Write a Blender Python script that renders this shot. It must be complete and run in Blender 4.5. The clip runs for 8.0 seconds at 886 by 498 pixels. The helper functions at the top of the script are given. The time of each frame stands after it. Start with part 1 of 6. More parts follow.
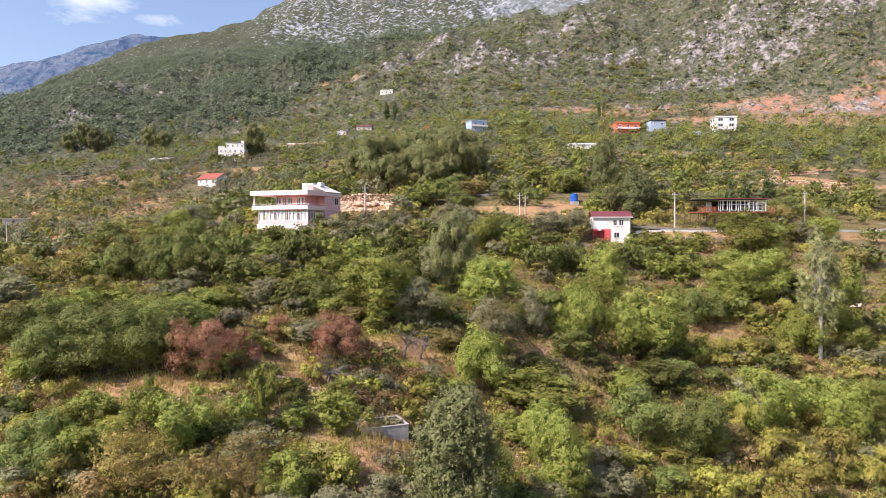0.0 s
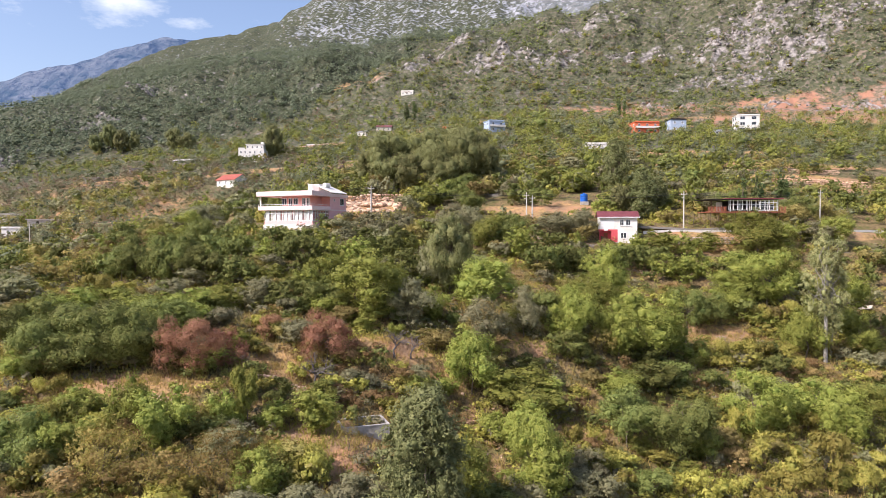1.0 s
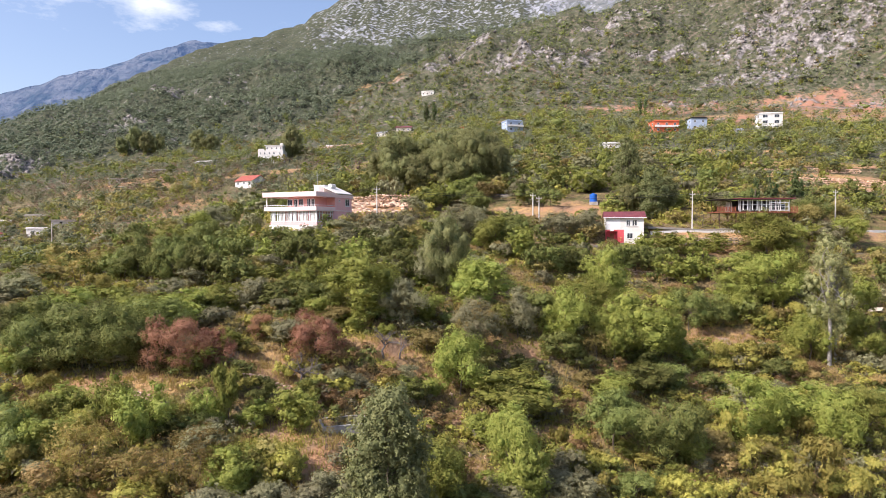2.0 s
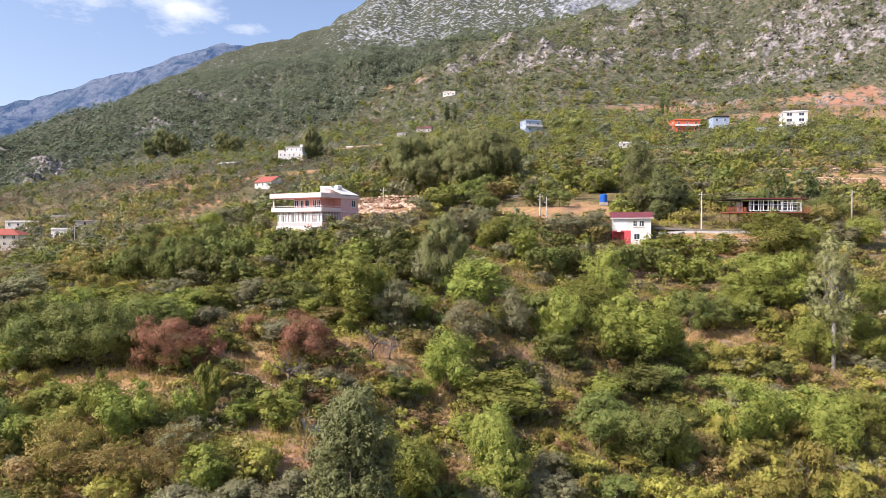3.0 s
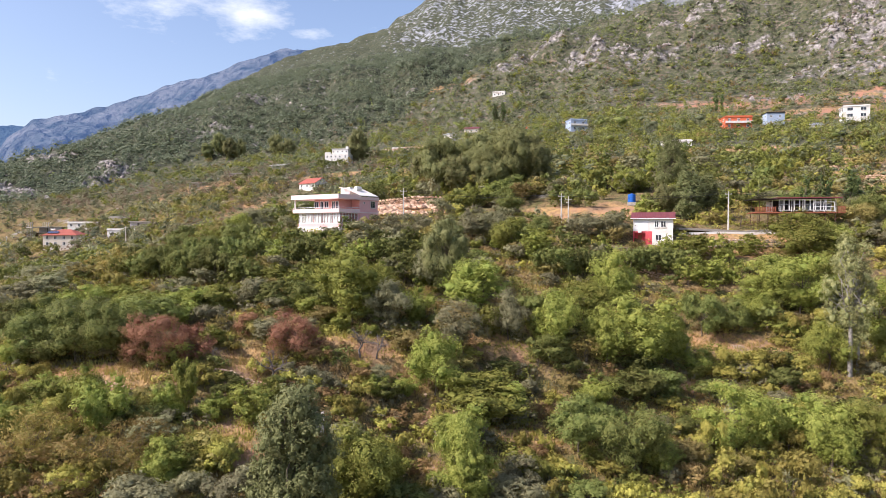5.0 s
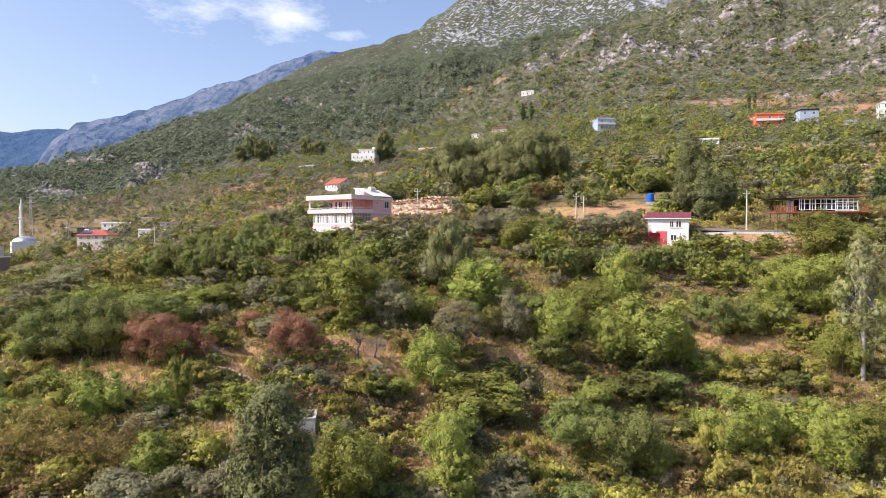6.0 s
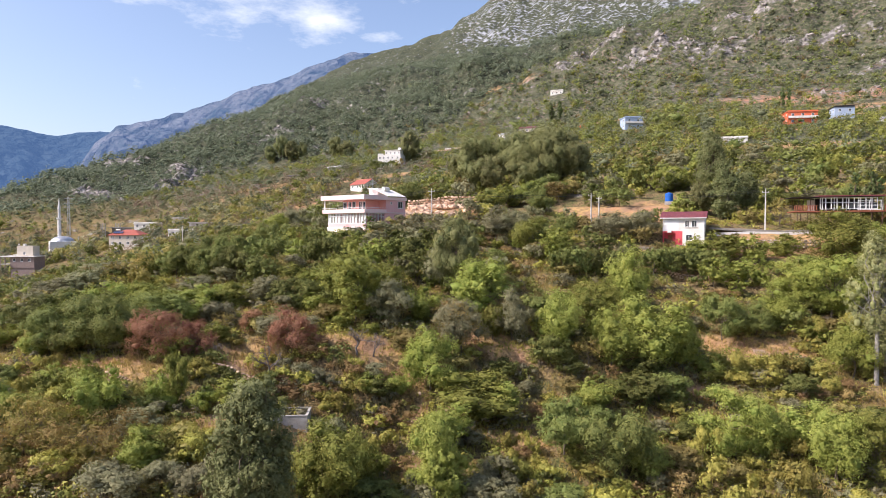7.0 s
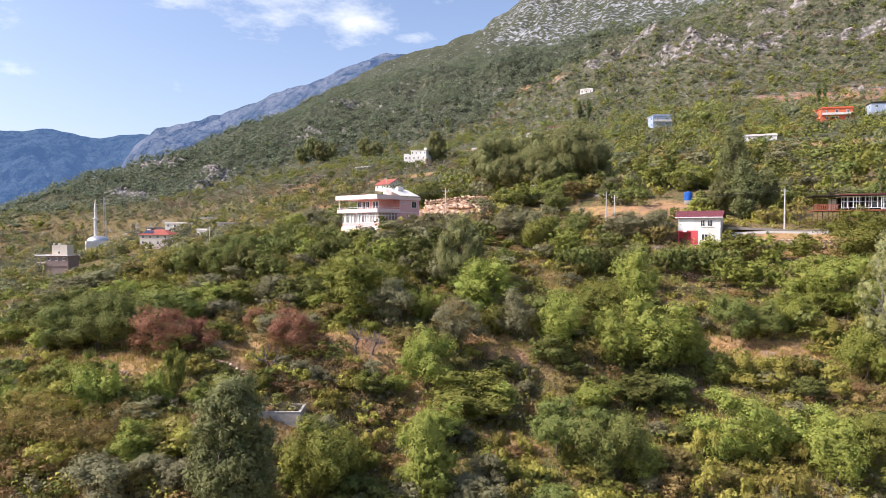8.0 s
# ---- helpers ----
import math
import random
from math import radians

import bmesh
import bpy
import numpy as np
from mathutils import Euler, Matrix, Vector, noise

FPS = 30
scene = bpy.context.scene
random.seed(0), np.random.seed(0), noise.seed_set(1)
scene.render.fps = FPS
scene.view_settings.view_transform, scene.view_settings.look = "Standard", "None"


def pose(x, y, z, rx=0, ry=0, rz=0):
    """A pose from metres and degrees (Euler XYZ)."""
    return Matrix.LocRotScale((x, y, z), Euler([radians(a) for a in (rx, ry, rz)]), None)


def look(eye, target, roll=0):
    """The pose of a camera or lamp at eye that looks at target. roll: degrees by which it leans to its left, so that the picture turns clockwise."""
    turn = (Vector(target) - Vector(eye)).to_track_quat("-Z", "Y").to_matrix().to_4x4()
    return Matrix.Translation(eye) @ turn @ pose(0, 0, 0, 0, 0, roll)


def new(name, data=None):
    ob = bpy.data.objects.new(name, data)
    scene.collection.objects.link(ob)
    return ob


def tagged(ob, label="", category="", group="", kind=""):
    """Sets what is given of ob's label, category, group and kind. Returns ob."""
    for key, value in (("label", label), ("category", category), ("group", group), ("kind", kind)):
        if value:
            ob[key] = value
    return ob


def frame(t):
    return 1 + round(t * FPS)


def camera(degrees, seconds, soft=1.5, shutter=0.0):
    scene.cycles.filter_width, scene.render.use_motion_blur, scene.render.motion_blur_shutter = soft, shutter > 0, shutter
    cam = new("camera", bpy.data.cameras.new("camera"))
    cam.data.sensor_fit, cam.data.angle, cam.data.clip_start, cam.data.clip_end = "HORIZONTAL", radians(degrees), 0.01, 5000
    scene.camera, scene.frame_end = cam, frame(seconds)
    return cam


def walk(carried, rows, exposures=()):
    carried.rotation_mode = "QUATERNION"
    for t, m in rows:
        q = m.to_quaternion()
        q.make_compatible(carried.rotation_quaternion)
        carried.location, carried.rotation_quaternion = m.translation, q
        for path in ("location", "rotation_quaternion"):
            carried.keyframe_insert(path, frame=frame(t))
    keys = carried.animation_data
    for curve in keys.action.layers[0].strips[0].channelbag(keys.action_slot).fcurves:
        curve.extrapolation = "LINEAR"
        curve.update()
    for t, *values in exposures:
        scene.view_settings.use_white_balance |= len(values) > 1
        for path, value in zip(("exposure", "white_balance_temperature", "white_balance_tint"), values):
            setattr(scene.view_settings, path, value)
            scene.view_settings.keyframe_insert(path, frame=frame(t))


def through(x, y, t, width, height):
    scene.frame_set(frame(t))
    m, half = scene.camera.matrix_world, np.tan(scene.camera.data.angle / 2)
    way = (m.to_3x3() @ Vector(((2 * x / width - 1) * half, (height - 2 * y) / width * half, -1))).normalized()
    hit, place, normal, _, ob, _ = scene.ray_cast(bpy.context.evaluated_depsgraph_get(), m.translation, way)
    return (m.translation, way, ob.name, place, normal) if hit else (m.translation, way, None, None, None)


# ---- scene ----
cam = camera(66.6, 8.0, soft=0.5)
METRES, EYE, TILT, LEAN, TURN = 38.0, 40.0, -1.5, 0.0, 0.0
ROWS = [
    (0.0, 0.0, 0.0, 0.0, -0.0, 0.0, 0.0),
    (0.5, 0.0607, -0.0018, 0.0002, 1.09, 0.0, -0.03),
    (1.0, 0.1223, -0.002, 0.0008, 2.18, 0.01, -0.05),
    (1.5, 0.1848, -0.0012, 0.0016, 3.28, 0.01, -0.07),
    (3.0, 0.3741, 0.0046, 0.0054, 6.64, 0.04, -0.15),
    (3.5, 0.4376, 0.0101, 0.0062, 7.87, 0.04, -0.18),
    (4.0, 0.5006, 0.0172, 0.0076, 9.12, 0.05, -0.21),
    (4.5, 0.5633, 0.0253, 0.0081, 10.4, 0.05, -0.25),
    (6.0, 0.7486, 0.0575, 0.0088, 14.64, 0.04, -0.36),
    (6.5, 0.8089, 0.0718, 0.0084, 16.08, 0.04, -0.4),
    (7.0, 0.8686, 0.088, 0.0072, 17.5, 0.04, -0.44),
    (7.5, 0.9231, 0.1041, 0.0057, 18.81, 0.03, -0.48),
    (8.0, 0.9864, 0.1245, 0.0042, 20.36, 0.03, -0.53),
]
walk(cam, [(t, pose(0, 0, EYE, TILT, LEAN, TURN) @ pose(METRES * x, METRES * y, METRES * z, 90 + pitch, roll, yaw)) for t, x, y, z, yaw, pitch, roll in ROWS])

# ---- light: late-morning sun from behind the left shoulder, hazy blue sky ----
SUN_AZ, SUN_EL = radians(-122.0), radians(43.0)   # azimuth from +y towards +x
to_sun = Vector((math.sin(SUN_AZ) * math.cos(SUN_EL), math.cos(SUN_AZ) * math.cos(SUN_EL), math.sin(SUN_EL)))
sun = new("sun", bpy.data.lights.new("sun", "SUN"))
sun.data.energy, sun.data.angle, sun.data.color = 4.4, radians(0.6), (1.0, 0.905, 0.875)
sun.matrix_world = look(to_sun * 100, (0, 0, 0))
world = bpy.data.worlds.new("sky")
scene.world, world.use_nodes = world, True
wn, wl = world.node_tree.nodes, world.node_tree.links
sky = wn.new("ShaderNodeTexSky")
sky.sky_type, sky.sun_disc, sky.sun_elevation, sky.sun_rotation = "NISHITA", False, SUN_EL, SUN_AZ
sky.air_density, sky.dust_density, sky.ozone_density = 1.0, 1.9, 3.0
# a few white fair-weather clouds over the ridge, shaped by noise in azimuth and elevation
def sky_math(op, a, b=None):
    n = wn.new("ShaderNodeMath")
    n.operation = op
    for k, v in enumerate((a, b)):
        if v is not None and not isinstance(v, (int, float)):
            wl.new(v, n.inputs[k])
        elif v is not None:
            n.inputs[k].default_value = v
    return n.outputs[0]


way = wn.new("ShaderNodeSeparateXYZ")
wl.new(wn.new("ShaderNodeTexCoord").outputs["Generated"], way.inputs[0])
az_node, el_node = sky_math("ARCTAN2", way.outputs["X"], way.outputs["Y"]), sky_math("ARCSINE", way.outputs["Z"])
spot = wn.new("ShaderNodeCombineXYZ")
wl.new(sky_math("MULTIPLY", az_node, 9.0), spot.inputs[0])
wl.new(sky_math("MULTIPLY", el_node, 22.0), spot.inputs[1])
puff = wn.new("ShaderNodeTexNoise")
puff.inputs["Scale"].default_value, puff.inputs["Detail"].default_value, puff.inputs["Roughness"].default_value = 1.0, 7.0, 0.62
wl.new(spot.outputs[0], puff.inputs["Vector"])
bank = None
for c_az, c_el, w_az, w_el, gain in ((-0.62, 0.345, 0.15, 0.05, 0.33), (-0.49, 0.305, 0.055, 0.045, 0.34), (-0.40, 0.275, 0.03, 0.012, 0.27), (-0.9, 0.62, 0.6, 0.2, 0.25)):
    d = sky_math("ADD", sky_math("POWER", sky_math("DIVIDE", sky_math("SUBTRACT", az_node, c_az), w_az), 2.0), sky_math("POWER", sky_math("DIVIDE", sky_math("SUBTRACT", el_node, c_el), w_el), 2.0))
    g = sky_math("MULTIPLY", sky_math("POWER", 2.718, sky_math("MULTIPLY", d, -1.0)), gain)
    bank = g if bank is None else sky_math("MAXIMUM", bank, g)
veil = wn.new("ShaderNodeMapRange")
veil.inputs["From Min"].default_value, veil.inputs["From Max"].default_value = 0.63, 1.0
wl.new(sky_math("ADD", puff.outputs[0], bank), veil.inputs["Value"])
mixed_sky = wn.new("ShaderNodeMix")
mixed_sky.data_type = "RGBA"
mixed_sky.inputs["B"].default_value = (6.6, 6.5, 6.5, 1)
wl.new(sky_math("MULTIPLY", veil.outputs[0], 0.78), mixed_sky.inputs["Factor"])
tint = wn.new("ShaderNodeMix")
tint.data_type, tint.blend_type = "RGBA", "MULTIPLY"
tint.inputs["Factor"].default_value, tint.inputs["B"].default_value = 1.0, (1.10, 0.975, 0.985, 1)
wl.new(sky.outputs[0], tint.inputs["A"])
wl.new(tint.outputs["Result"], mixed_sky.inputs["A"])
wl.new(mixed_sky.outputs["Result"], wn["Background"].inputs[0])
wn["Background"].inputs[1].default_value = 0.150
scene.view_settings.exposure = 0.58

# ---- lie of the land: height profiles up the hill, one for each line of x ----
PROFILES = [
    (-420, [(0, -40), (200, 8), (400, 55), (590, 105), (700, 140)]),
    (-300, [(0, -40), (200, 10), (300, 20), (335, 26), (365, 49), (450, 74), (590, 112), (700, 145)]),
    (-190, [(0, -20), (100, 14), (180, 17.5), (218, 22.5), (246, 33), (313, 51), (395, 74), (520, 103), (660, 140)]),
    (-110, [(0, -10), (60, 13), (100, 21), (160, 26), (220, 36), (302, 57), (373, 79), (521, 115), (640, 165)]),
    (-60, [(0, 0), (40, 15), (58, 18.5), (64, 21), (70, 24.5), (100, 30.5), (120, 32.8), (150, 37), (200, 45), (300, 63), (373, 83), (521, 120), (640, 180)]),
    (-25, [(0, -2), (40, 15), (54, 19.3), (62, 20.4), (66.5, 21.2), (69.5, 24.3), (85, 26), (100, 30), (108, 33), (125, 37), (139, 40.5), (165, 45), (200, 51), (300, 68), (373, 88), (521, 123), (640, 190)]),
    (-7, [(0, -4), (40, 12), (54, 17.5), (62, 19.2), (72, 19.8), (80, 21), (84, 25), (98, 28), (110, 32), (125, 36), (145, 41), (165, 44), (200, 50), (250, 60), (391, 95), (521, 126), (590, 161), (640, 196)]),
    (5, [(0, -6), (40, 9), (60, 12), (70, 13.2), (78, 15.8), (84, 17.2), (92, 23.6), (98, 25), (110, 28.5), (125, 33), (145, 37.5), (165, 42), (187, 48), (250, 62), (391, 97), (521, 127), (590, 163), (640, 198)]),
    (17, [(0, -9), (60, 9.5), (70, 12.3), (82, 15.9), (92, 16.6), (97, 20.5), (101, 24.3), (112, 28), (125, 32.5), (145, 37), (165, 42), (187, 48), (250, 63), (391, 97), (521, 128), (590, 164), (640, 198)]),
    (40, [(0, -14), (50, 4), (70, 8.5), (82, 12), (93, 14.5), (104, 17), (113, 21), (119, 22), (130, 28), (145, 34), (155, 37.4), (158.5, 41.3), (166, 41.6), (187, 48), (250, 64), (367, 93), (520, 130), (640, 198)]),
    (75, [(0, -20), (60, 3), (88, 12), (104, 16), (124, 22), (140, 29), (155, 36.5), (164, 41.2), (175, 41.6), (188, 44), (220, 53), (300, 77), (387, 97), (520, 131), (640, 195)]),
    (155, [(0, -30), (80, 5), (120, 16), (150, 27), (190, 41), (230, 53), (300, 77), (387, 98), (520, 133), (640, 190)]),
    (420, [(0, -40), (120, 5), (300, 70), (500, 130), (640, 190)]),
]
# the mountain beyond: degrees above the eye at three distances, by azimuth
MOUNTAIN_AZ = [-180, -90, -70, -54, -50, -47, -43, -38, -31, -25, -17, -13, 0, 6, 15, 22, 32, 48, 70, 90, 180]
RISE_700 = [-6, -4, -2.5, -0.3, 2.0, 3.6, 5.2, 7.2, 9.3, 10.8, 13.2, 14.4, 16.7, 17.5, 18.6, 19.8, 21.0, 19, 12, 4, -6]
RISE_1000 = [-6, -5, -4, -3.0, -1, 1.0, 3.5, 7.0, 10.3, 12.4, 13.8, 14.2, 14.6, 15.0, 15.8, 17.0, 18.6, 18, 11, 3, -6]
RISE_1500 = [-7, -6, -6, -6, -5, -3.0, 0.5, 5.5, 10.6, 13.9, 16.6, 18.9, 23, 24, 24.5, 24, 23, 21, 12, 2, -7]


def smooth(a, b, v):
    s = np.clip((v - a) / (b - a), 0, 1)
    return s * s * (3 - 2 * s)


def value_noise(x, y, seed=0):
    """Smooth noise of about -1 to 1 with a grain of one unit."""
    xi, yi = np.floor(x), np.floor(y)
    fx, fy = x - xi, y - yi
    fx, fy = fx * fx * (3 - 2 * fx), fy * fy * (3 - 2 * fy)

    def corner(a, b):
        v = np.sin(a * 127.1 + b * 311.7 + seed * 74.7) * 43758.5453
        return 2 * (v - np.floor(v)) - 1
    top = corner(xi, yi) * (1 - fx) + corner(xi + 1, yi) * fx
    low = corner(xi, yi + 1) * (1 - fx) + corner(xi + 1, yi + 1) * fx
    return top * (1 - fy) + low * fy


def fractal(x, y, octaves=4, seed=0):
    total, size = 0, 1.0
    for k in range(octaves):
        total = total + value_noise(x / size, y / size, seed + k) * size
        size *= 0.5
    return total * 0.55


def profile_z(x, y):
    """The hill by its profiles, smoothed between them."""
    columns = np.array([np.interp(y, [p[0] for p in line], [p[1] for p in line]) for _, line in PROFILES])
    xs = np.array([c for c, _ in PROFILES])
    x = np.clip(x, xs[0], xs[-1])
    k = np.clip(np.searchsorted(xs, x, side="right") - 1, 0, len(xs) - 2)
    f = (x - xs[k]) / (xs[k + 1] - xs[k])
    f = f * f * (3 - 2 * f) * 0.5 + f * 0.5
    n = np.arange(x.size)
    return columns[k, n] * (1 - f) + columns[k + 1, n] * f


# limestone crags: x, y, half-width, half-depth
CRAGS = [(225, 516, 34, 8), (150, 510, 36, 7), (295, 498, 36, 9), (-46, 623, 18, 7), (-350, 474, 14, 20), (34, 622, 26, 14), (78, 612, 28, 14), (14, 614, 16, 9), (-14, 640, 30, 10), (250, 592, 40, 22), (218, 594, 26, 14), (280, 566, 34, 12), (345, 575, 60, 20), (197, 564, 36, 6), (243, 557, 34, 6), (150, 606, 30, 7), (-320, 571, 24, 14), (-357, 496, 24, 10), (-397, 438, 30, 10), (-300, 640, 26, 12), (-430, 500, 24, 12), (120, 650, 40, 10), (-240, 620, 24, 10)]


def crags_at(x, y):
    best = np.full(np.shape(x), 0.04)
    for cx, cy, a, b in CRAGS:
        best = np.maximum(best, 0.27 * smooth(1.7, 0.3, np.sqrt(((x - cx) / a) ** 2 + ((y - cy) / b) ** 2)))
    r, az = np.hypot(x - 15, y), np.degrees(np.arctan2(x - 15, y))
    best = np.maximum(best, (0.17 + 0.12 * smooth(-0.05, 0.4, fractal(x / 95, y / 95, 3, 77))) * smooth(880, 1000, r) * smooth(-19, -11, az))
    return best * smooth(380, 450, r)


def ground_z(x, y, rough=True):
    """The height of the ground at x, y (arrays or numbers)."""
    x, y = np.atleast_1d(np.asarray(x, float)), np.atleast_1d(np.asarray(y, float))
    r, az = np.hypot(x - 15, y), np.degrees(np.arctan2(x - 15, y))
    z = (profile_z(x - 2, y - 1.5) + profile_z(x + 2, y + 1.5) + profile_z(x, y)) / 3
    lift = [40 + d * np.tan(np.radians(np.interp(az, MOUNTAIN_AZ, rise))) for d, rise in ((700, RISE_700), (1000, RISE_1000), (1500, RISE_1500))]
    far = np.where(r < 1000, lift[0] + (lift[1] - lift[0]) * (r - 700) / 300, lift[1] + (lift[2] - lift[1]) * (r - 1000) / 500)
    far = np.where(r > 1500, lift[2] - (r - 1500) * 0.35, far)
    far = np.maximum(far, -60)
    f = smooth(570, 730, r)
    front = smooth(95, 60, np.abs(az))
    z = z * (1 - f) + far * f
    side = smooth(-140, 90, y)
    z = z * front + (np.minimum(z, 40) * side + (-8 - 0.02 * np.abs(y)) * (1 - side)) * (1 - front)
    if rough:
        near = smooth(300, 200, r)
        step = z / 2.3
        stair = 0.85 + 2.3 * (np.floor(step) + smooth(0.62, 0.98, step - np.floor(step)))
        z = z + (stair - z) * near * 0.62 * smooth(20, 24, z) + near * 0.28 * fractal(x / 5, y / 5, 3, 3)
        z = z + (1 - near) * (1.5 + 9 * smooth(350, 900, r)) * fractal(x / 60, y / 60, 4, 9) * smooth(200, 320, r)
        crag = np.abs(value_noise(x / 46, y / 46, 21)) + 0.5 * np.abs(value_noise(x / 19, y / 19, 22)) * smooth(1000, 800, r) + 0.25 * np.abs(value_noise(x / 8, y / 8, 23)) * smooth(760, 640, r)
        z = z + smooth(560, 660, r) * (16 * crag - 8) * (0.45 + 0.55 * smooth(-45, -15, az))
        cliff = np.maximum(crags_at(x, y) - 0.06, 0) * 3.5
        z = z + cliff * (14 * np.abs(value_noise(x / 17, y / 17, 31)) + 8 * np.abs(value_noise(x / 7, y / 7, 32)) - 7)
    return z


def on_ground(x, y):
    return float(ground_z(x, y)[0])

# ---- materials ----
def material(name, colour, rough=0.8, metal=0.0, vary=0.25, grain=3.0, bump=0.2, second=None, fine=25.0, spec=0.3, random_by=None):
    """A procedural surface: two scales of noise between two tones, with relief."""
    m = bpy.data.materials.new(name)
    m.use_nodes = True
    nt = m.node_tree
    n, l = nt.nodes, nt.links
    b = n["Principled BSDF"]
    b.inputs["Roughness"].default_value, b.inputs["Metallic"].default_value = rough, metal
    b.inputs["Specular IOR Level"].default_value = spec
    co = n.new("ShaderNodeNewGeometry")
    big, small = n.new("ShaderNodeTexNoise"), n.new("ShaderNodeTexNoise")
    for t, s, d in ((big, grain, 5.0), (small, fine, 3.0)):
        t.inputs["Scale"].default_value, t.inputs["Detail"].default_value = s, d
        l.new(co.outputs["Position"], t.inputs["Vector"])
    a, c = Vector(colour), Vector(second or [v * (1 - vary) for v in colour])
    ramp = n.new("ShaderNodeMapRange")
    ramp.inputs["From Min"].default_value, ramp.inputs["From Max"].default_value = 0.35, 0.65
    add = n.new("ShaderNodeMath")
    add.operation = "MULTIPLY_ADD"
    add.inputs[1].default_value, add.inputs[2].default_value = 0.35, 0.0
    l.new(small.outputs[0], add.inputs[0])
    tot = n.new("ShaderNodeMath")
    tot.operation = "MULTIPLY_ADD"
    tot.inputs[1].default_value = 0.65
    l.new(big.outputs[0], tot.inputs[0]), l.new(add.outputs[0], tot.inputs[2])
    l.new(tot.outputs[0], ramp.inputs["Value"])
    mix = n.new("ShaderNodeMix")
    mix.data_type = "RGBA"
    mix.inputs["A"].default_value, mix.inputs["B"].default_value = (*a, 1), (*c, 1)
    l.new(ramp.outputs[0], mix.inputs["Factor"])
    out = mix.outputs["Result"]
    if random_by:
        hsv = n.new("ShaderNodeHueSaturation")
        src = co.outputs["Random Per Island"] if random_by == "island" else n.new("ShaderNodeObjectInfo").outputs["Random"]
        mr = n.new("ShaderNodeMapRange")
        mr.inputs["To Min"].default_value, mr.inputs["To Max"].default_value = 0.7, 1.25
        l.new(src, mr.inputs["Value"]), l.new(mr.outputs[0], hsv.inputs["Value"]), l.new(out, hsv.inputs["Color"])
        out = hsv.outputs[0]
    l.new(out, b.inputs["Base Color"])
    if bump:
        bp = n.new("ShaderNodeBump")
        bp.inputs["Strength"].default_value, bp.inputs["Distance"].default_value = bump, 0.05
        l.new(small.outputs[0], bp.inputs["Height"]), l.new(bp.outputs[0], b.inputs["Normal"])
    return m


def leaf_material(name, colour, second, through=0.22, spread=0.35):
    """Leaves: two tones by tuft and leaf, a tone by tree, some light passing through."""
    m = bpy.data.materials.new(name)
    m.use_nodes = True
    nt = m.node_tree
    n, l = nt.nodes, nt.links
    b = n["Principled BSDF"]
    geo, info = n.new("ShaderNodeNewGeometry"), n.new("ShaderNodeObjectInfo")
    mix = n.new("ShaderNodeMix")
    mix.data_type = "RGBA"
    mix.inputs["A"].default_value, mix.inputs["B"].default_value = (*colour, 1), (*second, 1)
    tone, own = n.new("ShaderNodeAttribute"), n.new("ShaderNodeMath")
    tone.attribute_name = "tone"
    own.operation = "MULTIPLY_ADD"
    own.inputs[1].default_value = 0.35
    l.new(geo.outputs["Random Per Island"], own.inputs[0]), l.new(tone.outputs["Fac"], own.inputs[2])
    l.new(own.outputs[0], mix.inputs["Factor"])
    hsv = n.new("ShaderNodeHueSaturation")
    val, hue = n.new("ShaderNodeMapRange"), n.new("ShaderNodeMapRange")
    val.inputs["To Min"].default_value, val.inputs["To Max"].default_value = 1 - spread, 1 + spread
    hue.inputs["To Min"].default_value, hue.inputs["To Max"].default_value = 0.488, 0.518
    l.new(info.outputs["Random"], val.inputs["Value"]), l.new(info.outputs["Random"], hue.inputs["Value"])
    l.new(val.outputs[0], hsv.inputs["Value"]), l.new(hue.outputs[0], hsv.inputs["Hue"])
    l.new(mix.outputs["Result"], hsv.inputs["Color"])
    l.new(hsv.outputs[0], b.inputs["Base Color"])
    b.inputs["Roughness"].default_value, b.inputs["Specular IOR Level"].default_value = 0.6, 0.12
    tr, ms = n.new("ShaderNodeBsdfTranslucent"), n.new("ShaderNodeMixShader")
    l.new(hsv.outputs[0], tr.inputs[0])
    ms.inputs[0].default_value = through
    l.new(b.outputs[0], ms.inputs[1]), l.new(tr.outputs[0], ms.inputs[2])
    l.new(ms.outputs[0], n["Material Output"].inputs["Surface"])
    return m


# ---- mesh tools ----
def mesh_of(name, verts, faces, mat=None, shade=False):
    """A mesh from arrays: verts (n, 3), faces (m, 3 or 4)."""
    me = bpy.data.meshes.new(name)
    verts, faces = np.asarray(verts, np.float32), np.asarray(faces, np.int32)
    k = faces.shape[1]
    me.vertices.add(len(verts)), me.loops.add(faces.size), me.polygons.add(len(faces))
    me.vertices.foreach_set("co", verts.ravel())
    me.loops.foreach_set("vertex_index", faces.ravel())
    me.polygons.foreach_set("loop_start", np.arange(0, faces.size, k, dtype=np.int32))
    me.update(calc_edges=True)
    if shade:
        me.polygons.foreach_set("use_smooth", np.ones(len(faces), bool))
    if mat:
        me.materials.append(mat)
    return me


def part(name, bm, mat, parent, label=""):
    """Links a bmesh (or a mesh) as one mesh object under a thing or a part."""
    if isinstance(bm, bmesh.types.BMesh):
        me = bpy.data.meshes.new(name)
        bmesh.ops.recalc_face_normals(bm, faces=bm.faces)
        bm.to_mesh(me)
        bm.free()
    else:
        me = bm
    if mat and not me.materials:
        me.materials.append(mat)
    ob = new(name, me)
    ob.parent = parent
    return tagged(ob, label)


